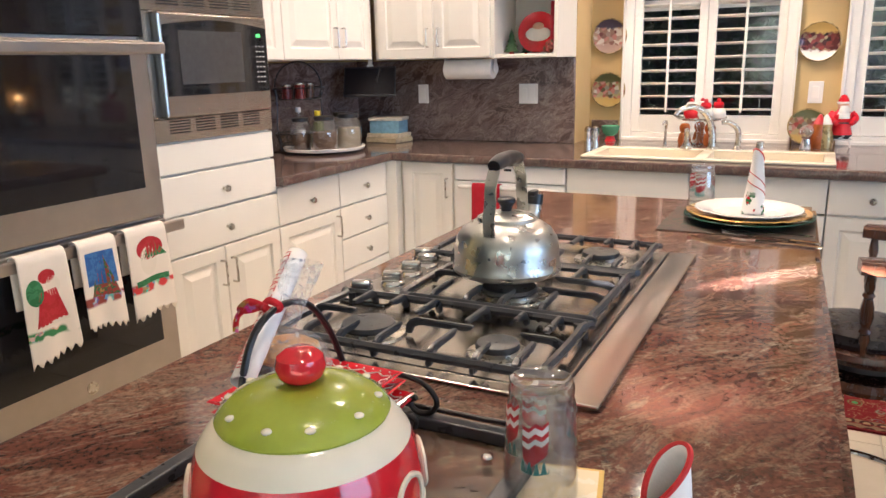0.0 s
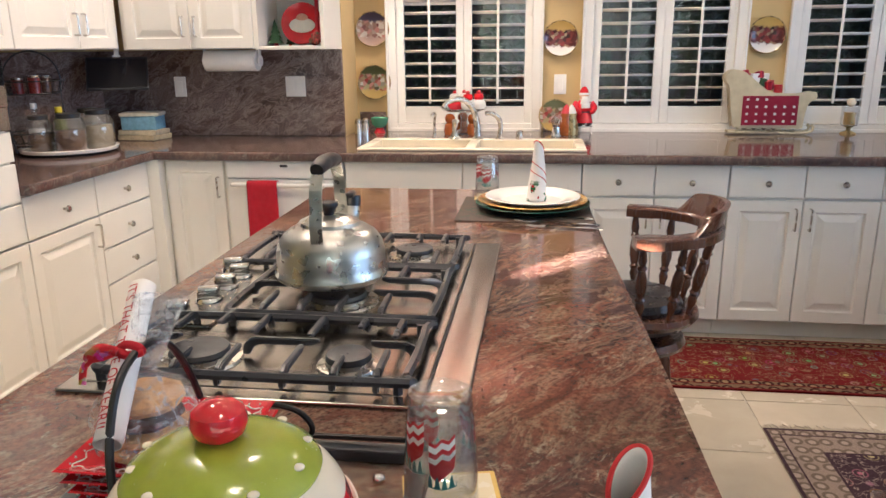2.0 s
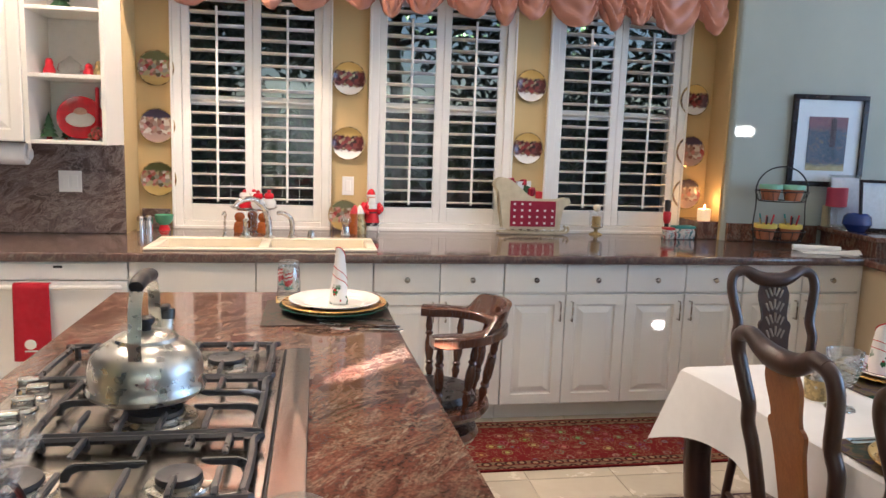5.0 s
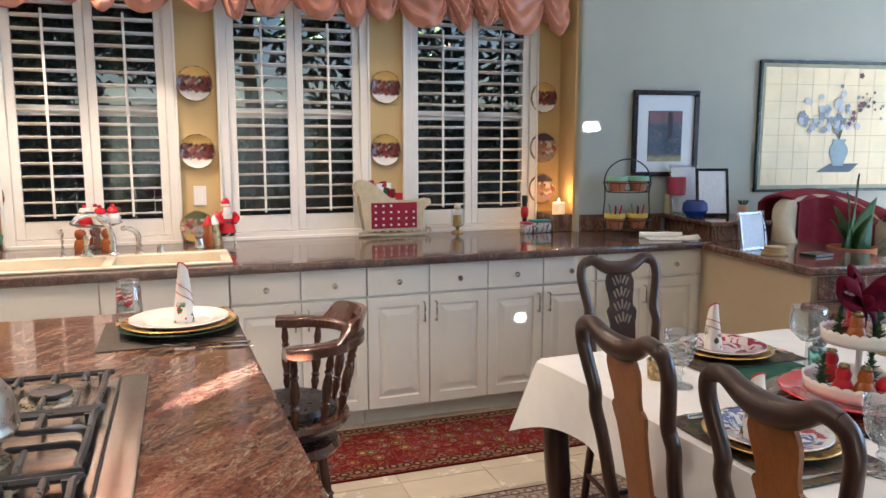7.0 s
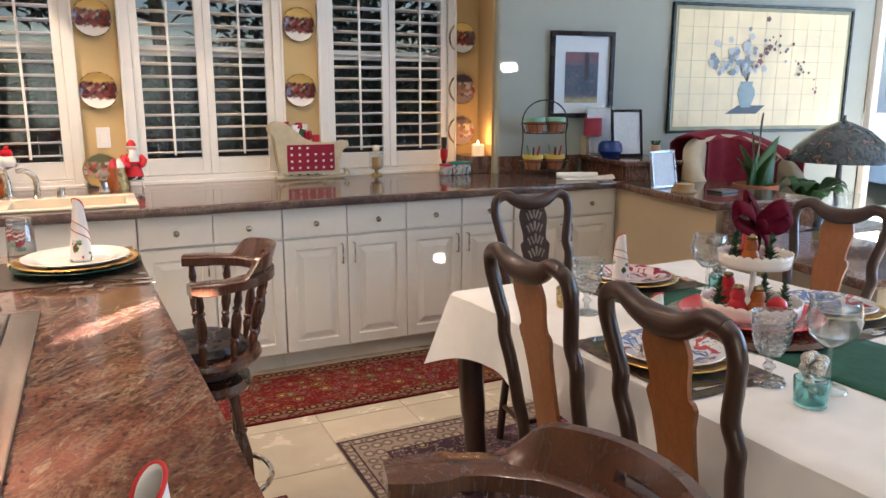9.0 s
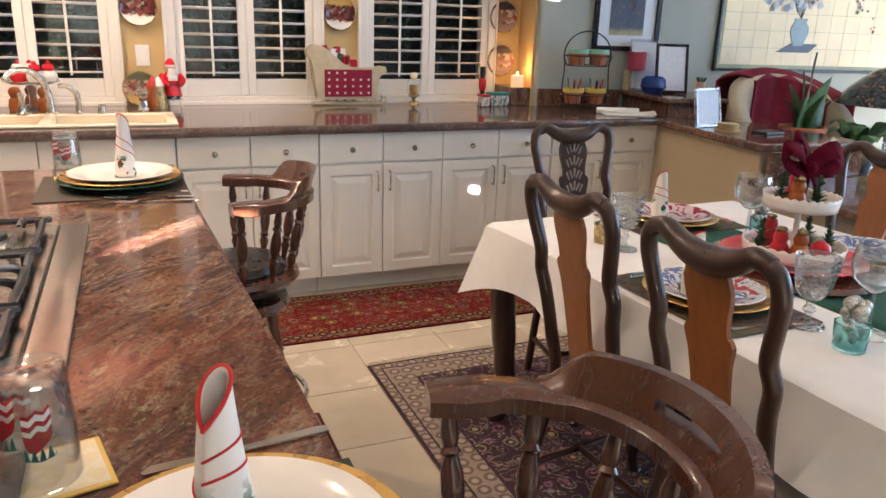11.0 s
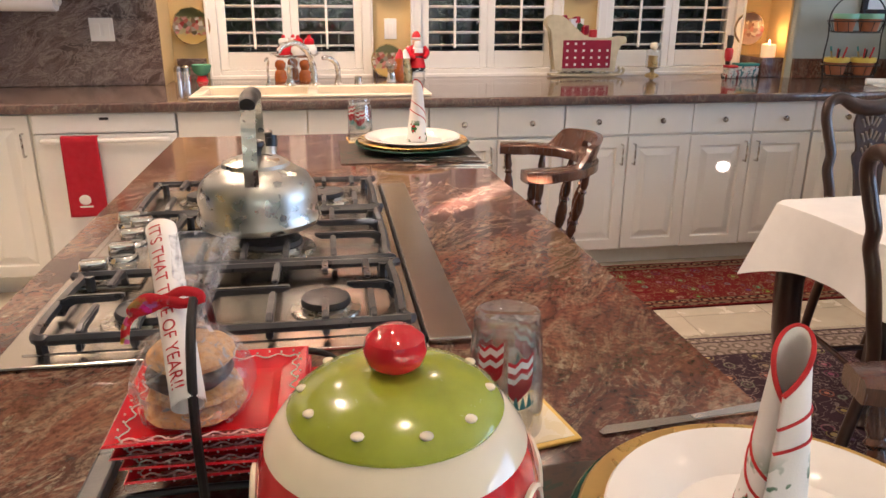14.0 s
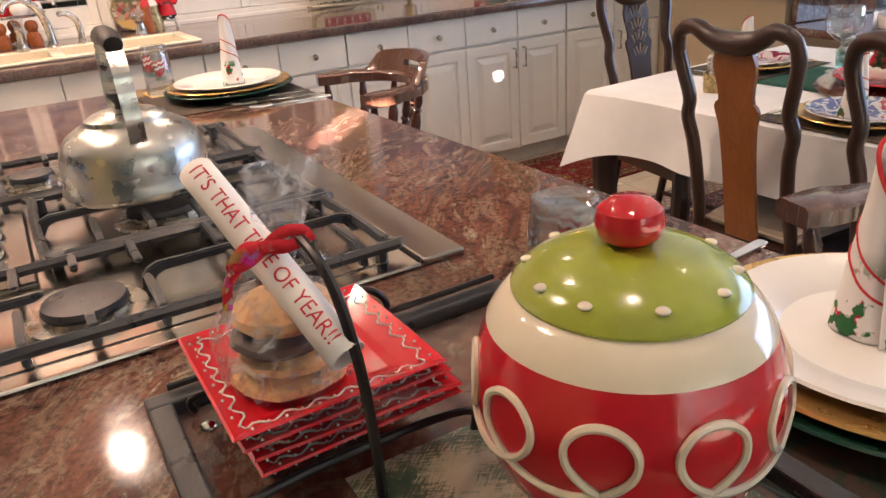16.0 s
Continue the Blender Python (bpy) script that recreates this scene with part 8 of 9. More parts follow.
for i in range(110):
    if i < 78:
        x, z, r = vx + rnd.gauss(-0.06, 0.11), vz + 0.22 + abs(rnd.gauss(0, 0.15)), rnd.uniform(0.012, 0.026)
        mm = petal_mats[rnd.choice((0, 0, 1, 1))] if x < vx + 0.06 else petal_mats[rnd.choice((0, 2, 2))]
    else:
        q = rnd.random()
        x, z, r = vx + 0.12 + 0.5 * q, vz + 0.42 - 0.30 * q * q + rnd.gauss(0, 0.035), rnd.uniform(0.006, 0.013)
        mm = petal_mats[rnd.choice((2, 3, 1))]
    bm = B()
    n = 9
    slab(bm, [(r * (1 + 0.22 * math.cos(5 * 2 * math.pi * k2 / 20)) * math.cos(2 * math.pi * k2 / 20), r * (1 + 0.22 * math.cos(5 * 2 * math.pi * k2 / 20)) * math.sin(2 * math.pi * k2 / 20)) for k2 in range(20)], 0.0012, pose(x, -0.0205 - 0.00006 * i, z, 90, 0, 0))
    part("painted_flower", bm, mm, pb)
for i in range(7):
    bm = B()
    e = Vector((vx + rnd.uniform(-0.25, 0.4), -0.0195, vz + rnd.uniform(0.25, 0.5)))
    tube(bm, smooth_path([(vx, -0.0195, vz + 0.16), ((vx + e.x) / 2, -0.0195, (vz + 0.2 + e.z) / 2 + 0.05), e], 5), 0.002, 4)
    part("painted_stem", bm, petal_mats[3], pb)

bs = two_tier("basket_stand", WING @ pose(0.27, -0.19, CT + 0.001), 0.160, "black wire two-tier basket stand with small flower pots", 0.035, 0.275)
M["terracotta"] = plain("terracotta", (0.36, 0.13, 0.06), 0.8, vary=0.15)
for u, z, c, rim in ((0.20, CT + 0.280, "terracotta", "mint"), (0.34, CT + 0.280, "terracotta", "mint"), (0.19, CT + 0.040, "terracotta", "lemon"), (0.345, CT + 0.040, "terracotta", "lemon")):
    t = thing("flower_pot", WING @ pose(u, -0.19, z), "small terracotta pot with a coloured rim in the wire basket", "flower pot", "pots in the basket stand")
    part("pot", lathe(B(), [(0, 0), (0.045, 0), (0.06, 0.07), (0.05, 0.07), (0, 0.06)], 24), M[c], t, "", True)
    part("rim", lathe(B(), [(0.06, 0.068), (0.067, 0.07), (0.068, 0.095), (0.058, 0.095), (0.055, 0.07)], 24), plain(rim + "_glaze", (0.25, 0.55, 0.40) if rim == "mint" else (0.70, 0.55, 0.10), 0.4), t, "", True)
    if rim == "lemon":
        for i in range(6):
            bm = B()
            a = i * 1.1
            tube(bm, [(0.02 * math.cos(a), 0.02 * math.sin(a), 0.05), (0.045 * math.cos(a), 0.045 * math.sin(a), 0.13 + 0.012 * (i % 3))], 0.005, 6)
            part("pen", bm, M[("black", "redprint", "teal", "goldrim")[i % 4]], t)

t = thing("rolled_papers", WING @ pose(0.42, -0.45, CT + 0.001, 0, 0, -14), "rolled white papers lying on the worktop", "papers")
bm = B()
tube(bm, [(-0.16, 0.03, 0.019), (0.10, 0.03, 0.019)], 0.018, 16)
part("roll", bm, M["paper"], t, "", True)
bm = B()
box(bm, -0.13, 0.17, -0.09, 0.09, 0, 0.003, 0.001, 1, pose(0, 0, 0, 0, 0, 4))
part("sheet", bm, M["paper"], t)
bm = B()
sheet(bm, lambda u, v: (0.06 + 0.13 * u, -0.07 + 0.14 * v, 0.006 + 0.02 * u * math.sin(v * 3)), 8, 8)
part("open_leaf", bm, M["paper"], t)

LZ = 1.033


def ledge_frame(u, v, w, h, rot, z, fm, label, name="photo_frame"):
    t = thing(name, WING @ pose(u, v, z, -10, 0, rot), label, "photo frame", "frames on the ledge")
    for b in ((-w, w, 0, 0.018), (-w, w, h - 0.018, h), (-w, -w + 0.018, 0.018, h - 0.018), (w - 0.018, w, 0.018, h - 0.018)):
        bm = B()
        box(bm, b[0], b[1], -0.008, 0.008, b[2], b[3], 0.003, 2)
        part("frame", bm, fm, t)
    bm = B()
    box(bm, -w + 0.016, w - 0.016, -0.002, 0.004, 0.016, h - 0.016)
    part("page", bm, plain("pale_blue_page", (0.62, 0.68, 0.75), 0.4, vary=0.1, scale=40), t)
    bm = B()
    box(bm, -0.02, 0.02, 0.006, 0.01, 0.0, h * 0.55, 0.001, 1, pose(0, 0.004, 0, -18, 0, 0))
    part("strut", bm, fm, t)


ledge_frame(0.82, -0.30, 0.108, 0.31, -8, LZ, M["frameblack"], "upright black framed certificate on the granite ledge")
ledge_frame(0.72, -0.12, 0.10, 0.33, -5, LZ, M["glass"], "clear acrylic frame behind the certificate")
ledge_frame(0.655, -1.0, 0.105, 0.215, 18, 0.912, M["glass"], "small clear acrylic photo frame on the peninsula")
for u, v, r, h, col, lab in ((0.665, -0.10, 0.060, 0.115, (0.42, 0.05, 0.10), "pink pillar candle on the ledge"), (0.64, -0.05, 0.03, 0.13, (0.62, 0.55, 0.32), "cream pillar candle on the ledge"), (0.90, -0.50, 0.03, 0.085, (0.55, 0.33, 0.22), "small pot with a plant on the ledge")):
    t = thing("pillar_candle" if "candle" in lab else "small_pot", WING @ pose(u, v, LZ + (0.13 if "pink" in lab else 0)), lab, "candle" if "candle" in lab else "pot")
    part("wax", lathe(B(), [(0, 0), (r, 0), (r, h), (r * 0.85, h + 0.003), (0, h - 0.004)], 24), plain(lab.split()[0] + "_wax", col, 0.5), t, "", True)
    if "pink" in lab:
        t2 = thing("candle_stand", WING @ pose(u, v, LZ), "clear glass candle stand on the ledge", "candle holder")
        part("stem", lathe(B(), [(0.045, 0), (0.04, 0.01), (0.015, 0.03), (0.015, 0.10), (0.055, 0.127), (0, 0.129)], 24), M["glass"], t2, "", True)
    if "pot" in lab:
        bm = B()
        for i in range(9):
            a = i * 0.7
            tube(bm, [(0.01 * math.cos(a), 0.01 * math.sin(a), h - 0.01), (0.03 * math.cos(a), 0.03 * math.sin(a), h + 0.03)], 0.004, 5)
        part("leaves", bm, M["evergreen"], t)
t = thing("blue_glass_bowl", WING @ pose(0.69, -0.30, LZ) @ Matrix.Diagonal((1.25, 1.25, 1.15, 1)), "deep blue round glass bowl on the ledge", "bowl")
part("bowl", lathe(B(), [(0, 0), (0.04, 0), (0.065, 0.035), (0.06, 0.075), (0.045, 0.09), (0.04, 0.085), (0.05, 0.04), (0, 0.01)], 28), plain("cobalt_glass", (0.01, 0.04, 0.22), 0.08), t, "", True)
t = thing("coaster_stack", WING @ pose(0.66, -1.17, 0.912), "stack of tan round coasters on the peninsula", "coasters")
for i in range(4):
    part("disc", lathe(B(), [(0, 0.011 * i), (0.055 if i else 0.068, 0.011 * i), (0.055 if i else 0.068, 0.011 * i + 0.01), (0, 0.011 * i + 0.01)], 28), plain("tan_cork", (0.42, 0.30, 0.15), 0.7, vary=0.2), t)
t = thing("notebook", WING @ pose(0.85, -1.25, 0.9115, 0, 0, 15), "dark closed notebook on the peninsula", "notebook")
bm = B()
box(bm, -0.07, 0.07, -0.05, 0.05, 0.001, 0.014, 0.002, 1)
part("cover", bm, M["black"], t)

t = thing("shell_dish", pose(3.21, 2.47, 0.752, 0, 0, -35) @ pose(0, 0, 0.012, 62, 0, 0) @ pose(0, 0.125, 0), "fluted clear glass shell dish leaning on the desk", "dish")
part("dish", lathe(B(), [(0, 0.0), (0.04, 0.002), (0.09, 0.016), (0.125, 0.038), (0.123, 0.041), (0.088, 0.020), (0.04, 0.006), (0, 0.004)], 96, wave=lambda a, z: 0.05 * abs(math.sin(9 * a)) * min(1, z * 40)), M["crystal"], t, "", True)

# armchair with a throw, side table, plants and lamp
ac = thing("armchair", WING @ pose(1.42, -0.74, 0), "cream upholstered armchair with a rounded back", "armchair")
M["upholstery"] = plain("cream_upholstery", (0.50, 0.44, 0.32), 0.8, vary=0.1, bump=0.4, fine=300)


def back_at(u, v):
    a = radians(-20 + 220 * u)
    r = 0.42
    top = 0.82 + 0.36 * math.sin(math.pi * min(1, max(0, u))) ** 0.8
    return (r * math.cos(a), r * 0.8 * math.sin(a), 0.12 + (top - 0.12) * v)


bm = B()
sheet(bm, back_at, 40, 10)
ob = part("back", bm, M["upholstery"], ac, "", True)
s = ob.modifiers.new("thickness", "SOLIDIFY")
s.thickness = 0.10
bm = B()
box(bm, -0.34, 0.34, -0.4, 0.3, 0.2, 0.46, 0.05, 4)
part("seat_cushion", bm, M["upholstery"], ac, "", True)
for x in (-0.28, 0.28):
    for y in (-0.32, 0.24):
        part("foot", lathe(B(), [(0, 0), (0.02, 0), (0.03, 0.2), (0, 0.2)], 12, pose(x, y, 0)), M["darkwood"], ac, "", True)
th_ = thing("throw_blanket", WING @ pose(1.42, -0.74, 0), "deep red knitted throw over the armchair", "blanket")


def throw_at(u, v):
    a = radians(15 + 110 * u)
    q = v * 2 - 1
    r = 0.425 + (0.13 if q > 0 else -0.13) * min(1, abs(q) * 6) + 0.012 * math.sin(u * 22)
    u2 = (15 + 110 * u + 20) / 220
    top = 0.82 + 0.36 * math.sin(math.pi * u2) ** 0.8
    z = top + 0.02 - abs(q) ** 1.6 * 0.6
    return (r * math.cos(a), r * 0.8 * math.sin(a), z)


bm = B()
sheet(bm, throw_at, 40, 30)
ob = part("cloth", bm, plain("burgundy_knit", (0.20, 0.012, 0.03), 0.95, vary=0.2, bump=0.8, fine=200), th_, "", True)
s = ob.modifiers.new("thickness", "SOLIDIFY")
s.thickness = 0.012

st = thing("side_table", pose(3.95, 3.42, 0), "dark wooden side table with plants and a lamp", "table")
bm = B()
box(bm, -0.35, 0.62, -0.28, 0.25, 0.64, 0.67, 0.008, 2)
part("tabletop", bm, M["darkwood"], st)
for x in (-0.30, 0.57):
    for y in (-0.23, 0.20):
        bm = B()
        box(bm, x - 0.02, x + 0.02, y - 0.02, y + 0.02, 0, 0.64)
        part("leg", bm, M["darkwood"], st)
M["leafgreen"] = plain("fresh_leaf", (0.035, 0.105, 0.03), 0.4, vary=0.35, scale=25)


def blade(L, w, lean, tw, m):
    def f(u, v):
        s = (v - 0.5) * w * (1 - u) ** 0.6 * (0.5 + 1.3 * u * (1 - u) + 0.5)
        a = tw * u
        return (lean * u * u + s * math.cos(a), s * math.sin(a) + 0.01 * abs(v - 0.5), L * u)
    bm = B()
    sheet(bm, f, 12, 4, m)
    return bm


pl = thing("potted_plant", pose(3.73, 3.48, 0.671), "tall sword-leaved plant in a terracotta pot", "plant")
part("pot", lathe(B(), [(0, 0), (0.075, 0), (0.11, 0.2), (0.125, 0.2), (0.128, 0.25), (0.115, 0.25), (0.1, 0.21), (0, 0.21)], 32), M["terracotta"], pl, "", True)
for i, (L, w, ln, rz, x) in enumerate(((0.46, 0.17, 0.03, 20, 0), (0.36, 0.16, 0.08, 200, -0.02), (0.33, 0.15, 0.09, -30, 0.03), (0.27, 0.07, 0.12, 100, 0.0), (0.24, 0.07, 0.13, -100, 0.0), (0.2, 0.06, 0.12, 150, 0.0), (0.2, 0.06, 0.14, -10, 0.02))):
    ob = part("leaf", blade(L, w, ln, 0.6, pose(x, 0, 0.2, 0, 0, rz)), M["leafgreen"], pl, "", True)
    s = ob.modifiers.new("thickness", "SOLIDIFY")
    s.thickness = 0.003
pl = thing("potted_plant", pose(4.05, 3.35, 0.671), "low leafy plant in a dark pot", "plant")
part("pot", lathe(B(), [(0, 0), (0.07, 0), (0.09, 0.11), (0.08, 0.11), (0, 0.1)], 24), M["black"], pl, "", True)
for i in range(16):
    a = i * 137.5
    bm = B()

    def lf(u, v, i=i):
        r = 0.05 + 0.15 * u
        s = (v - 0.5) * 0.1 * math.sin(math.pi * (0.08 + 0.92 * u)) ** 0.8
        return (r, s, 0.12 + 0.18 * math.sin(u * 2.2 + 0.2) * (0.6 + 0.05 * (i % 7)))
    sheet(bm, lf, 8, 4, pose(0, 0, 0, 0, 0, a))
    part("leaf", bm, M["leafgreen"], pl, "", True)
lp = thing("table_lamp", pose(4.42, 3.46, 0.671), "bronze table lamp with a dark stained-glass shade", "lamp")
part("stem", lathe(B(), [(0, 0), (0.09, 0), (0.08, 0.015), (0.025, 0.04), (0.016, 0.12), (0.022, 0.2), (0.013, 0.38), (0, 0.38)], 24), M["iron"], lp, "", True)
part("shade", lathe(B(), [(0.32, 0.36), (0.315, 0.38), (0.25, 0.46), (0.15, 0.55), (0.04, 0.6), (0.03, 0.6), (0.14, 0.54), (0.24, 0.45), (0.31, 0.36)], 40), mottled("dark_stained_glass", [(0.03, 0.045, 0.06), (0.05, 0.07, 0.08), (0.02, 0.03, 0.035), (0.22, 0.12, 0.09), (0.07, 0.10, 0.12)], 18, 0.2), lp, "", True)
part("finial", lathe(B(), [(0.03, 0.6), (0.012, 0.615), (0.01, 0.64), (0, 0.645)], 14), M["iron"], lp, "", True)

# ---- on the dining table ----
TT = TZ + 0.0005
M["runner_green"] = plain("dark_green_runner", (0.012, 0.085, 0.055), 0.85, vary=0.2, bump=0.4)
t = thing("table_runner", pose(1.93, 1.5, TT, 0, 0, 2.2), "dark green cloth runner along the table", "table runner")
bm = B()
sheet(bm, lambda u, v: ((u - 0.5) * 0.36, -0.95 + 1.78 * v, 0.002 + 0.0008 * math.sin(v * 30 + u * 5)), 8, 40)
ob = part("cloth", bm, M["runner_green"], t, "", True)
s = ob.modifiers.new("thickness", "SOLIDIFY")
s.thickness = 0.0015
M["bluechina"] = mottled("blue_white_china", [(0.62, 0.60, 0.58), (0.10, 0.14, 0.32), (0.55, 0.55, 0.58), (0.35, 0.06, 0.08), (0.66, 0.64, 0.62)], 18, 0.15)
M["redchina"] = mottled("red_white_china", [(0.30, 0.03, 0.07), (0.60, 0.50, 0.50), (0.25, 0.02, 0.05), (0.32, 0.05, 0.08)], 14, 0.15)
M["purplemat"] = mottled("purple_print_mat", [(0.04, 0.025, 0.05), (0.10, 0.07, 0.03), (0.03, 0.05, 0.03), (0.12, 0.04, 0.03)], 24, 0.7)


def table_setting(x, y, rot, china, nap, word):
    mt = thing("placemat", pose(x, y, TT, 0, 0, rot), "dark printed placemat on the tablecloth", "placemat", "placemats on the dining table")
    bm = B()
    box(bm, -0.22, 0.22, -0.155, 0.155, 0.003, 0.0055, 0.001, 1)
    part("cloth", bm, M["purplemat"], mt)
    z = TT + 0.006
    lay_plate(x, y, z, 0.162, M["gold"], "gold charger plate on a dark placemat", "charger_plate", "plates on the dining table")
    p = lay_plate(x, y, z + 0.010, 0.138, M["white"], "%s patterned china plate on a gold charger" % word, "china_plate", "plates on the dining table")
    part("pattern", lathe(B(), [(0.136, 0.0245), (0.1, 0.0176), (0.088, 0.0072), (0, 0.0078)], 48), china, p, "%s print" % word, True)
    if nap:
        napkin(pose(x - 0.06, y - 0.01, z + 0.02, 0, 0, 60), 0.165, 0.040)
    for k2, kind in ((0, "fork"), (1, "fork"), (2, "dinner_knife")):
        a = radians(rot)
        dx = -0.185 - 0.02 * k2 if kind == "fork" else 0.19
        q0 = Vector((dx, -0.1)), Vector((dx, 0.10))
        pts = [(x + q.x * math.cos(a) - q.y * math.sin(a), y + q.x * math.sin(a) + q.y * math.cos(a)) for q in q0]
        cutlery(kind, pts[0], pts[1], TT + 0.006)


table_setting(1.50, 1.73, -90, M["bluechina"], True, "blue and white")
table_setting(1.93, 2.40, 180, M["redchina"], True, "red and white")
table_setting(2.23, 1.84, 90, M["bluechina"], False, "blue and white")


def stemware(name, x, y, prof, label, cut=False):
    t = thing(name, pose(x, y, TT + 0.002) @ Matrix.Diagonal((1.1, 1.1, 1.0 if cut else 1.12, 1)), label, "glass", "glasses on the dining table")
    wv = (lambda a, z: 0.03 * math.sin(14 * a) * math.sin(z * 220) if z > 0.085 else 0) if cut else None
    part("bowl", lathe(B(), prof[1], 36, wave=wv), M["crystal" if cut else "wineglass"], t, "", True)
    part("stem", lathe(B(), prof[0], 24), M["crystal" if cut else "wineglass"], t, "", True)


GOB = ([(0, 0), (0.038, 0), (0.036, 0.004), (0.008, 0.012), (0.007, 0.03), (0.014, 0.04), (0.007, 0.052), (0.012, 0.064), (0, 0.066)], [(0, 0.066), (0.022, 0.07), (0.034, 0.09), (0.042, 0.13), (0.045, 0.17), (0.043, 0.17), (0.039, 0.13), (0.03, 0.092), (0, 0.074)])
WINE = ([(0, 0), (0.040, 0), (0.038, 0.003), (0.006, 0.010), (0.005, 0.09), (0, 0.09)], [(0, 0.09), (0.02, 0.094), (0.047, 0.12), (0.054, 0.15), (0.047, 0.19), (0.045, 0.19), (0.052, 0.15), (0.045, 0.121), (0, 0.096)])
stemware("crystal_goblet", 1.605, 1.515, GOB, "cut crystal goblet on the white tablecloth", True)
stemware("crystal_goblet", 1.558, 2.16, GOB, "cut crystal goblet by the red plate", True)
stemware("wine_glass", 2.03, 2.14, WINE, "clear round wine glass on the tablecloth")
stemware("wine_glass", 1.69, 1.425, WINE, "clear round wine glass by the centrepiece")
M["aqua"] = Nodes("aqua_glass").set(Base_Color=(0.55, 0.88, 0.86), Transmission_Weight=0.9, Roughness=0.1, IOR=1.2)
M["silverleaf"] = plain("silver_glitter", (0.55, 0.55, 0.52), 0.3, 0.7, vary=0.4, scale=120)
for x, y, c in ((1.585, 1.385, "aqua"), (1.55, 2.25, "goldrim"), (2.12, 2.17, "aqua")):
    t = thing("votive_holder", pose(x, y, TT + 0.001), "small glass votive with glittered shells and ribbon", "votive", "votives on the dining table")
    part("cup", lathe(B(), [(0, 0), (0.034, 0), (0.038, 0.06), (0.034, 0.06), (0.03, 0.006), (0, 0.006)], 28), M[c], t, "", True)
    bm = B()
    rnd = random.Random(int(x * 100))
    for i in range(14):
        ball(bm, (rnd.uniform(-0.022, 0.022), rnd.uniform(-0.022, 0.022), 0.018 + 0.045 * rnd.random()), 0.01, 8)
    part("filling", bm, M["silverleaf"], t, "", True)
    bm = B()
    for i in range(10):
        a = rnd.uniform(0, 6.28)
        ball(bm, (0.016 * math.cos(a), 0.016 * math.sin(a), 0.075 + 0.04 * rnd.random()), 0.015, 8)
    tagged(part("ornament", bm, M["silverleaf"], t, "", True), "glittered ornament", kind="stuff")

# centrepiece: wooden board, red plate, two white tiers with holiday figures, maroon bow
CPX, CPY = 1.91, 1.85
t = thing("wooden_board", pose(CPX, CPY, TT + 0.003), "round dark wooden turntable in the middle of the table", "board")
part("disc", lathe(B(), [(0, 0), (0.24, 0), (0.25, 0.01), (0.24, 0.022), (0, 0.022)], 48), M["stoolwood"], t, "", True)
lay_plate(CPX, CPY, TT + 0.026, 0.20, M["red"], "large red glazed plate under the centrepiece", "red_platter")
cp = thing("tiered_stand", pose(CPX, CPY, TT + 0.036), "white two-tier stand with scalloped edges and holiday decorations", "centrepiece")
for z, r in ((0.012, 0.135), (0.15, 0.098)):
    bm = B()

    def edge(u, v, r=r, z=z):
        a = u * 2 * math.pi
        return ((r + 0.004 * v) * math.cos(a), (r + 0.004 * v) * math.sin(a), z + v * (0.034 + 0.006 * abs(math.sin(a * 14))))
    sheet(bm, edge, 112, 3, closed_u=True)
    ob = part("scalloped_edge", bm, M["white"], cp, "white scalloped edge", True)
    s = ob.modifiers.new("thickness", "SOLIDIFY")
    s.thickness = 0.003
    part("tier", lathe(B(), [(0, z), (r, z), (r, z + 0.006), (0, z + 0.006)], 48), M["white"], cp, "", True)
part("post", lathe(B(), [(0.03, 0.0), (0.02, 0.01), (0.008, 0.02), (0.008, 0.26), (0, 0.262)], 16), M["white"], cp, "", True)
FIG = [(0.095, 200, 0.018, "redprint"), (0.092, 232, 0.018, "ginger"), (0.088, 272, 0.018, "red"), (0.085, 318, 0.018, "evergreen"), (0.09, 20, 0.018, "evergreen"), (0.09, 90, 0.018, "redprint"), (0.09, 150, 0.018, "evergreen"), (0.06, 210, 0.156, "ginger"), (0.045, 285, 0.156, "evergreen"), (0.06, 60, 0.156, "redprint"), (0.055, 150, 0.156, "evergreen")]
for r, deg, z, c in FIG:
    a = radians(deg)
    m = pose(CPX + r * math.cos(a), CPY + r * math.sin(a), TT + 0.036 + z) @ Matrix.Diagonal((0.8, 0.8, 0.8, 1))
    if c == "evergreen":
        t = thing("ornament_tree", m, "small pine sprig ornament on the tiered stand", "ornament", "ornaments on the centrepiece")
        bm = B()
        rnd = random.Random(deg)
        for i in range(150):
            b = rnd.uniform(0, 6.28)
            h2 = 0.11 * rnd.random() ** 1.4
            q = rnd.uniform(0.012, 0.05) * (1 - h2 / 0.13)
            tube(bm, [(0, 0, h2), (q * math.cos(b), q * math.sin(b), h2 + 0.012)], [0.003, 0.001], 4)
        part("needles", bm, M["evergreen"], t)
    elif c == "red":
        t = thing("bauble", m, "shiny red glass bauble on the tiered stand", "bauble", "ornaments on the centrepiece")
        bm = B()
        ball(bm, (0, 0, 0.036), 0.036, 24)
        part("ball", bm, M["red"], t, "", True)
    else:
        t = thing("holiday_figurine", m, "small painted holiday figurine on the tiered stand", "figurine", "ornaments on the centrepiece")
        part("figure", lathe(B(), [(0, 0), (0.032, 0), (0.036, 0.03), (0.022, 0.06), (0.026, 0.075), (0.02, 0.095), (0, 0.1)], 18), M[c], t, "", True)
        bm = B()
        ball(bm, (0, 0, 0.105), 0.016, 10, (1.2, 1.2, 0.6))
        part("hat", bm, M["goldrim"], t, "", True)
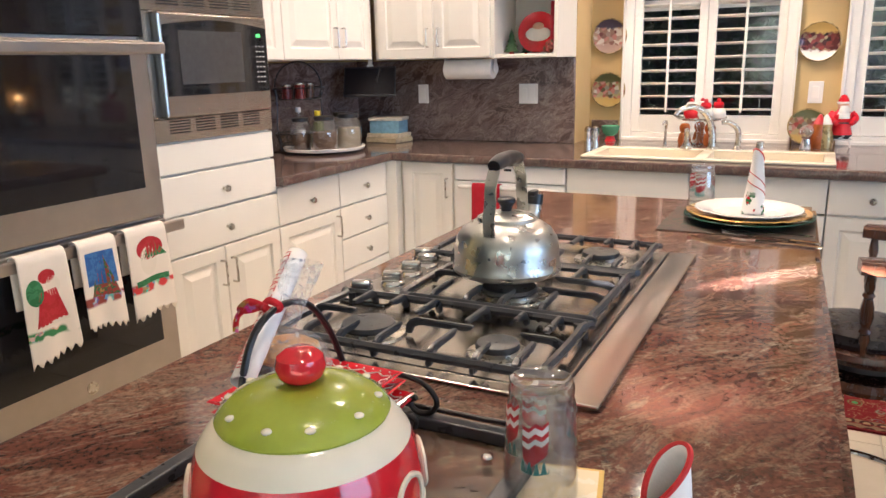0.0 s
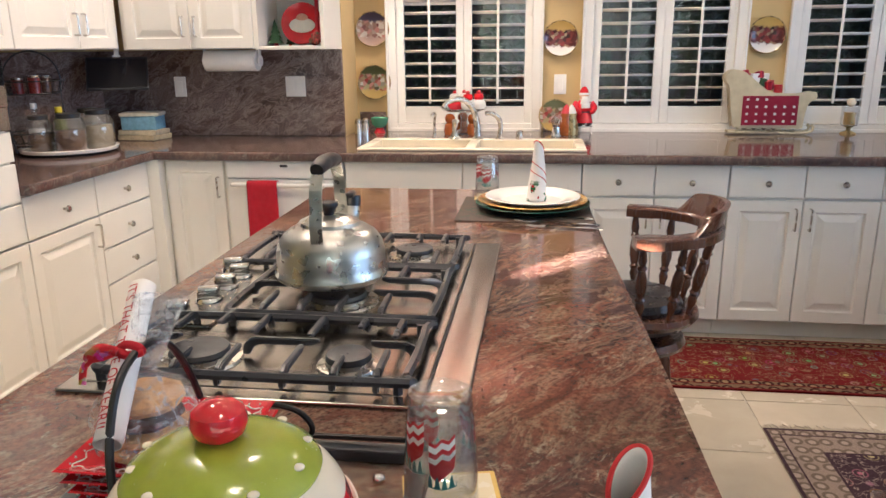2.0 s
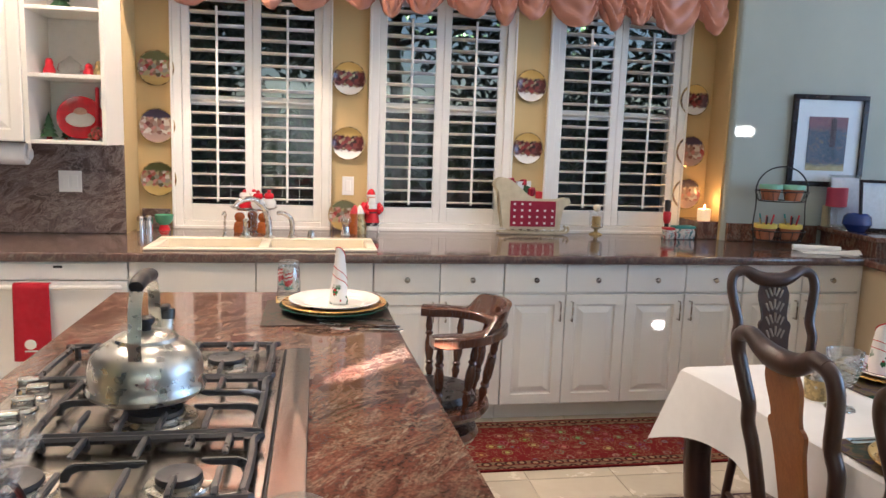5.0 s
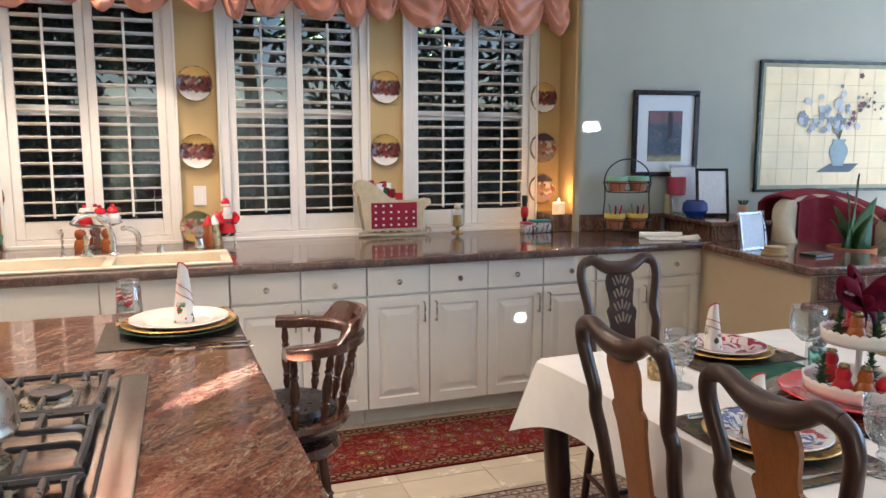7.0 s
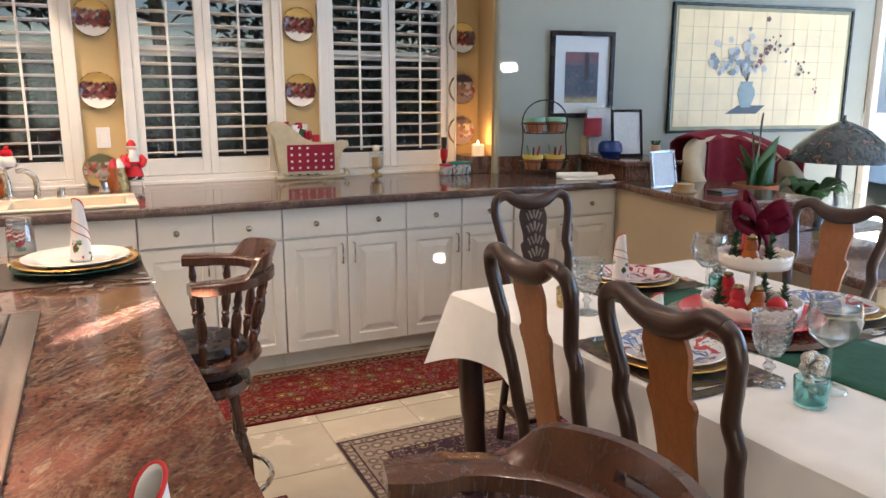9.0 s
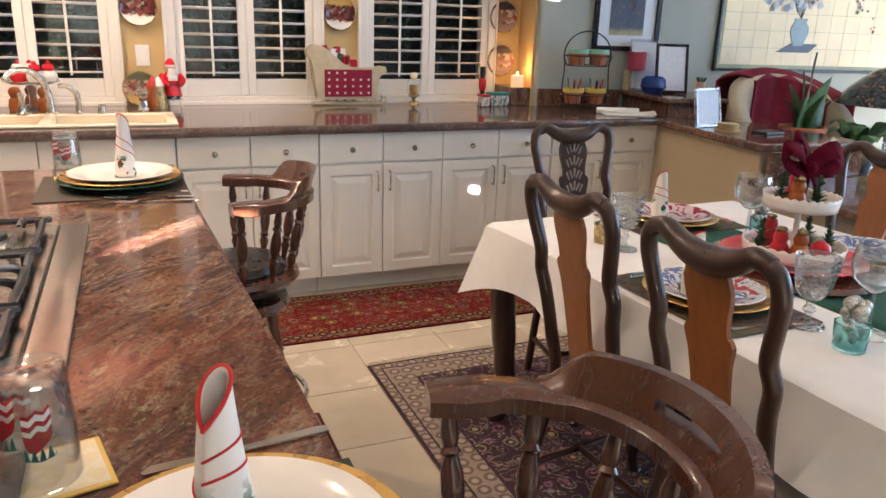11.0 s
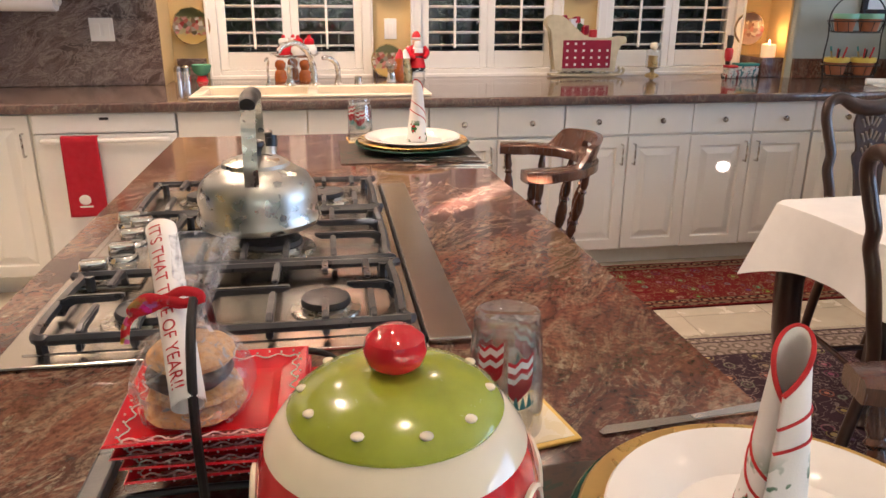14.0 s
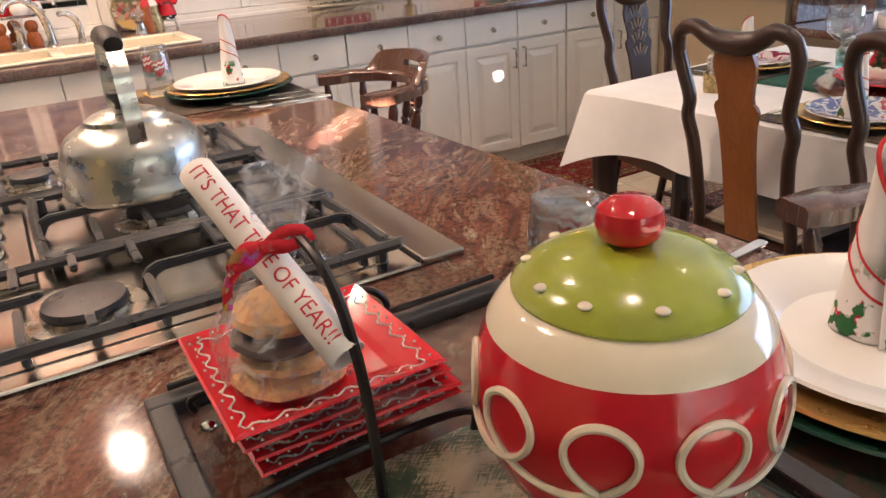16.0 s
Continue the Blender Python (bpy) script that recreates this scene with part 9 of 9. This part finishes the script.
M["velvet"] = plain("maroon_velvet", (0.10, 0.003, 0.014), 0.9, vary=0.3, bump=0.4)
M["velvet"].node_tree.nodes["Principled BSDF"].inputs["Specular IOR Level"].default_value = 0.08
bw = thing("velvet_bow", pose(CPX, CPY, TT + 0.036 + 0.262) @ Matrix.Diagonal((0.84, 0.84, 0.84, 1)), "large maroon velvet bow on top of the centrepiece", "bow")
for pts, w in (([(0, 0, 0), (-0.05, -0.02, 0.05), (-0.11, -0.02, 0.07), (-0.12, -0.02, 0.03), (-0.06, -0.02, 0.0), (0, 0, 0)], 0.03),
               ([(0, 0, 0), (0.05, -0.02, 0.05), (0.11, -0.02, 0.06), (0.12, -0.02, 0.02), (0.06, -0.02, -0.005), (0, 0, 0)], 0.03),
               ([(0, 0, 0), (-0.03, 0.02, 0.06), (-0.02, 0.03, 0.10), (0.02, 0.03, 0.06), (0, 0, 0)], 0.025),
               ([(0, 0, 0), (-0.03, -0.03, -0.05), (-0.05, -0.04, -0.12)], 0.022),
               ([(0, 0, 0), (0.02, -0.03, -0.05), (0.01, -0.05, -0.11)], 0.022)):
    bm = B()
    join(bm, ribbon_strip([Vector(p) for p in pts], w))
    ob = part("loop", bm, M["velvet"], bw, "", True)
    s = ob.modifiers.new("thickness", "SOLIDIFY")
    s.thickness = 0.0015
bm = B()
ball(bm, (0, -0.015, 0.005), 0.022, 12)
part("knot", bm, M["velvet"], bw, "", True)

# ---- floor tiles ----
TS = 0.41
tm = B()
box(tm, -TS / 2 + 0.0025, TS / 2 - 0.0025, -TS / 2 + 0.0025, TS / 2 - 0.0025, -0.008, 0.0, 0.0015, 1)
tme = bpy.data.meshes.new("tile")
tm.to_mesh(tme)
tm.free()
k = Nodes("cream_floor_tile_glazed")
info = k.t.nodes.new("ShaderNodeObjectInfo")
v = k.coords()
shift = k.add("ShaderNodeVectorMath")
k.link(v, shift.inputs[0])
k.link(info.outputs["Random"], shift.inputs[1])
n = k.noise(shift.outputs[0], 5.0, 6.0, 0.6, 0.5)
base = k.ramp(n, [(0.3, (0.47, 0.40, 0.30)), (0.7, (0.58, 0.52, 0.41))])
k.set(Base_Color=k.mix(0.5, base, k.ramp(info.outputs["Random"], [(0.0, (0.47, 0.41, 0.31)), (1.0, (0.56, 0.49, 0.38))])), Roughness=k.ramp(n, [(0.3, (0.16,) * 3), (0.7, (0.3,) * 3)]))
k.bump(k.noise(v, 30.0), 0.05, 0.001)
tme.materials.append(k.m)
for i in range(-7, 7):
    for j in range(-7, 4):
        o = new("tile", tme)
        o.parent = floor
        o.location = (1.03 + TS * (i + 0.5), 3.36 + TS * (j + 0.5), 0.0)
bm = B()
for b in ((-6.2, 1.03 - 7 * TS, -4.2, 6.0), (1.03 + 7 * TS, 8.2, -4.2, 6.0), (1.03 - 7 * TS, 1.03 + 7 * TS, -4.2, 3.36 - 7 * TS)):
    box(bm, *b, -0.008, 0.0)
part("tile_field", bm, k.m, floor)
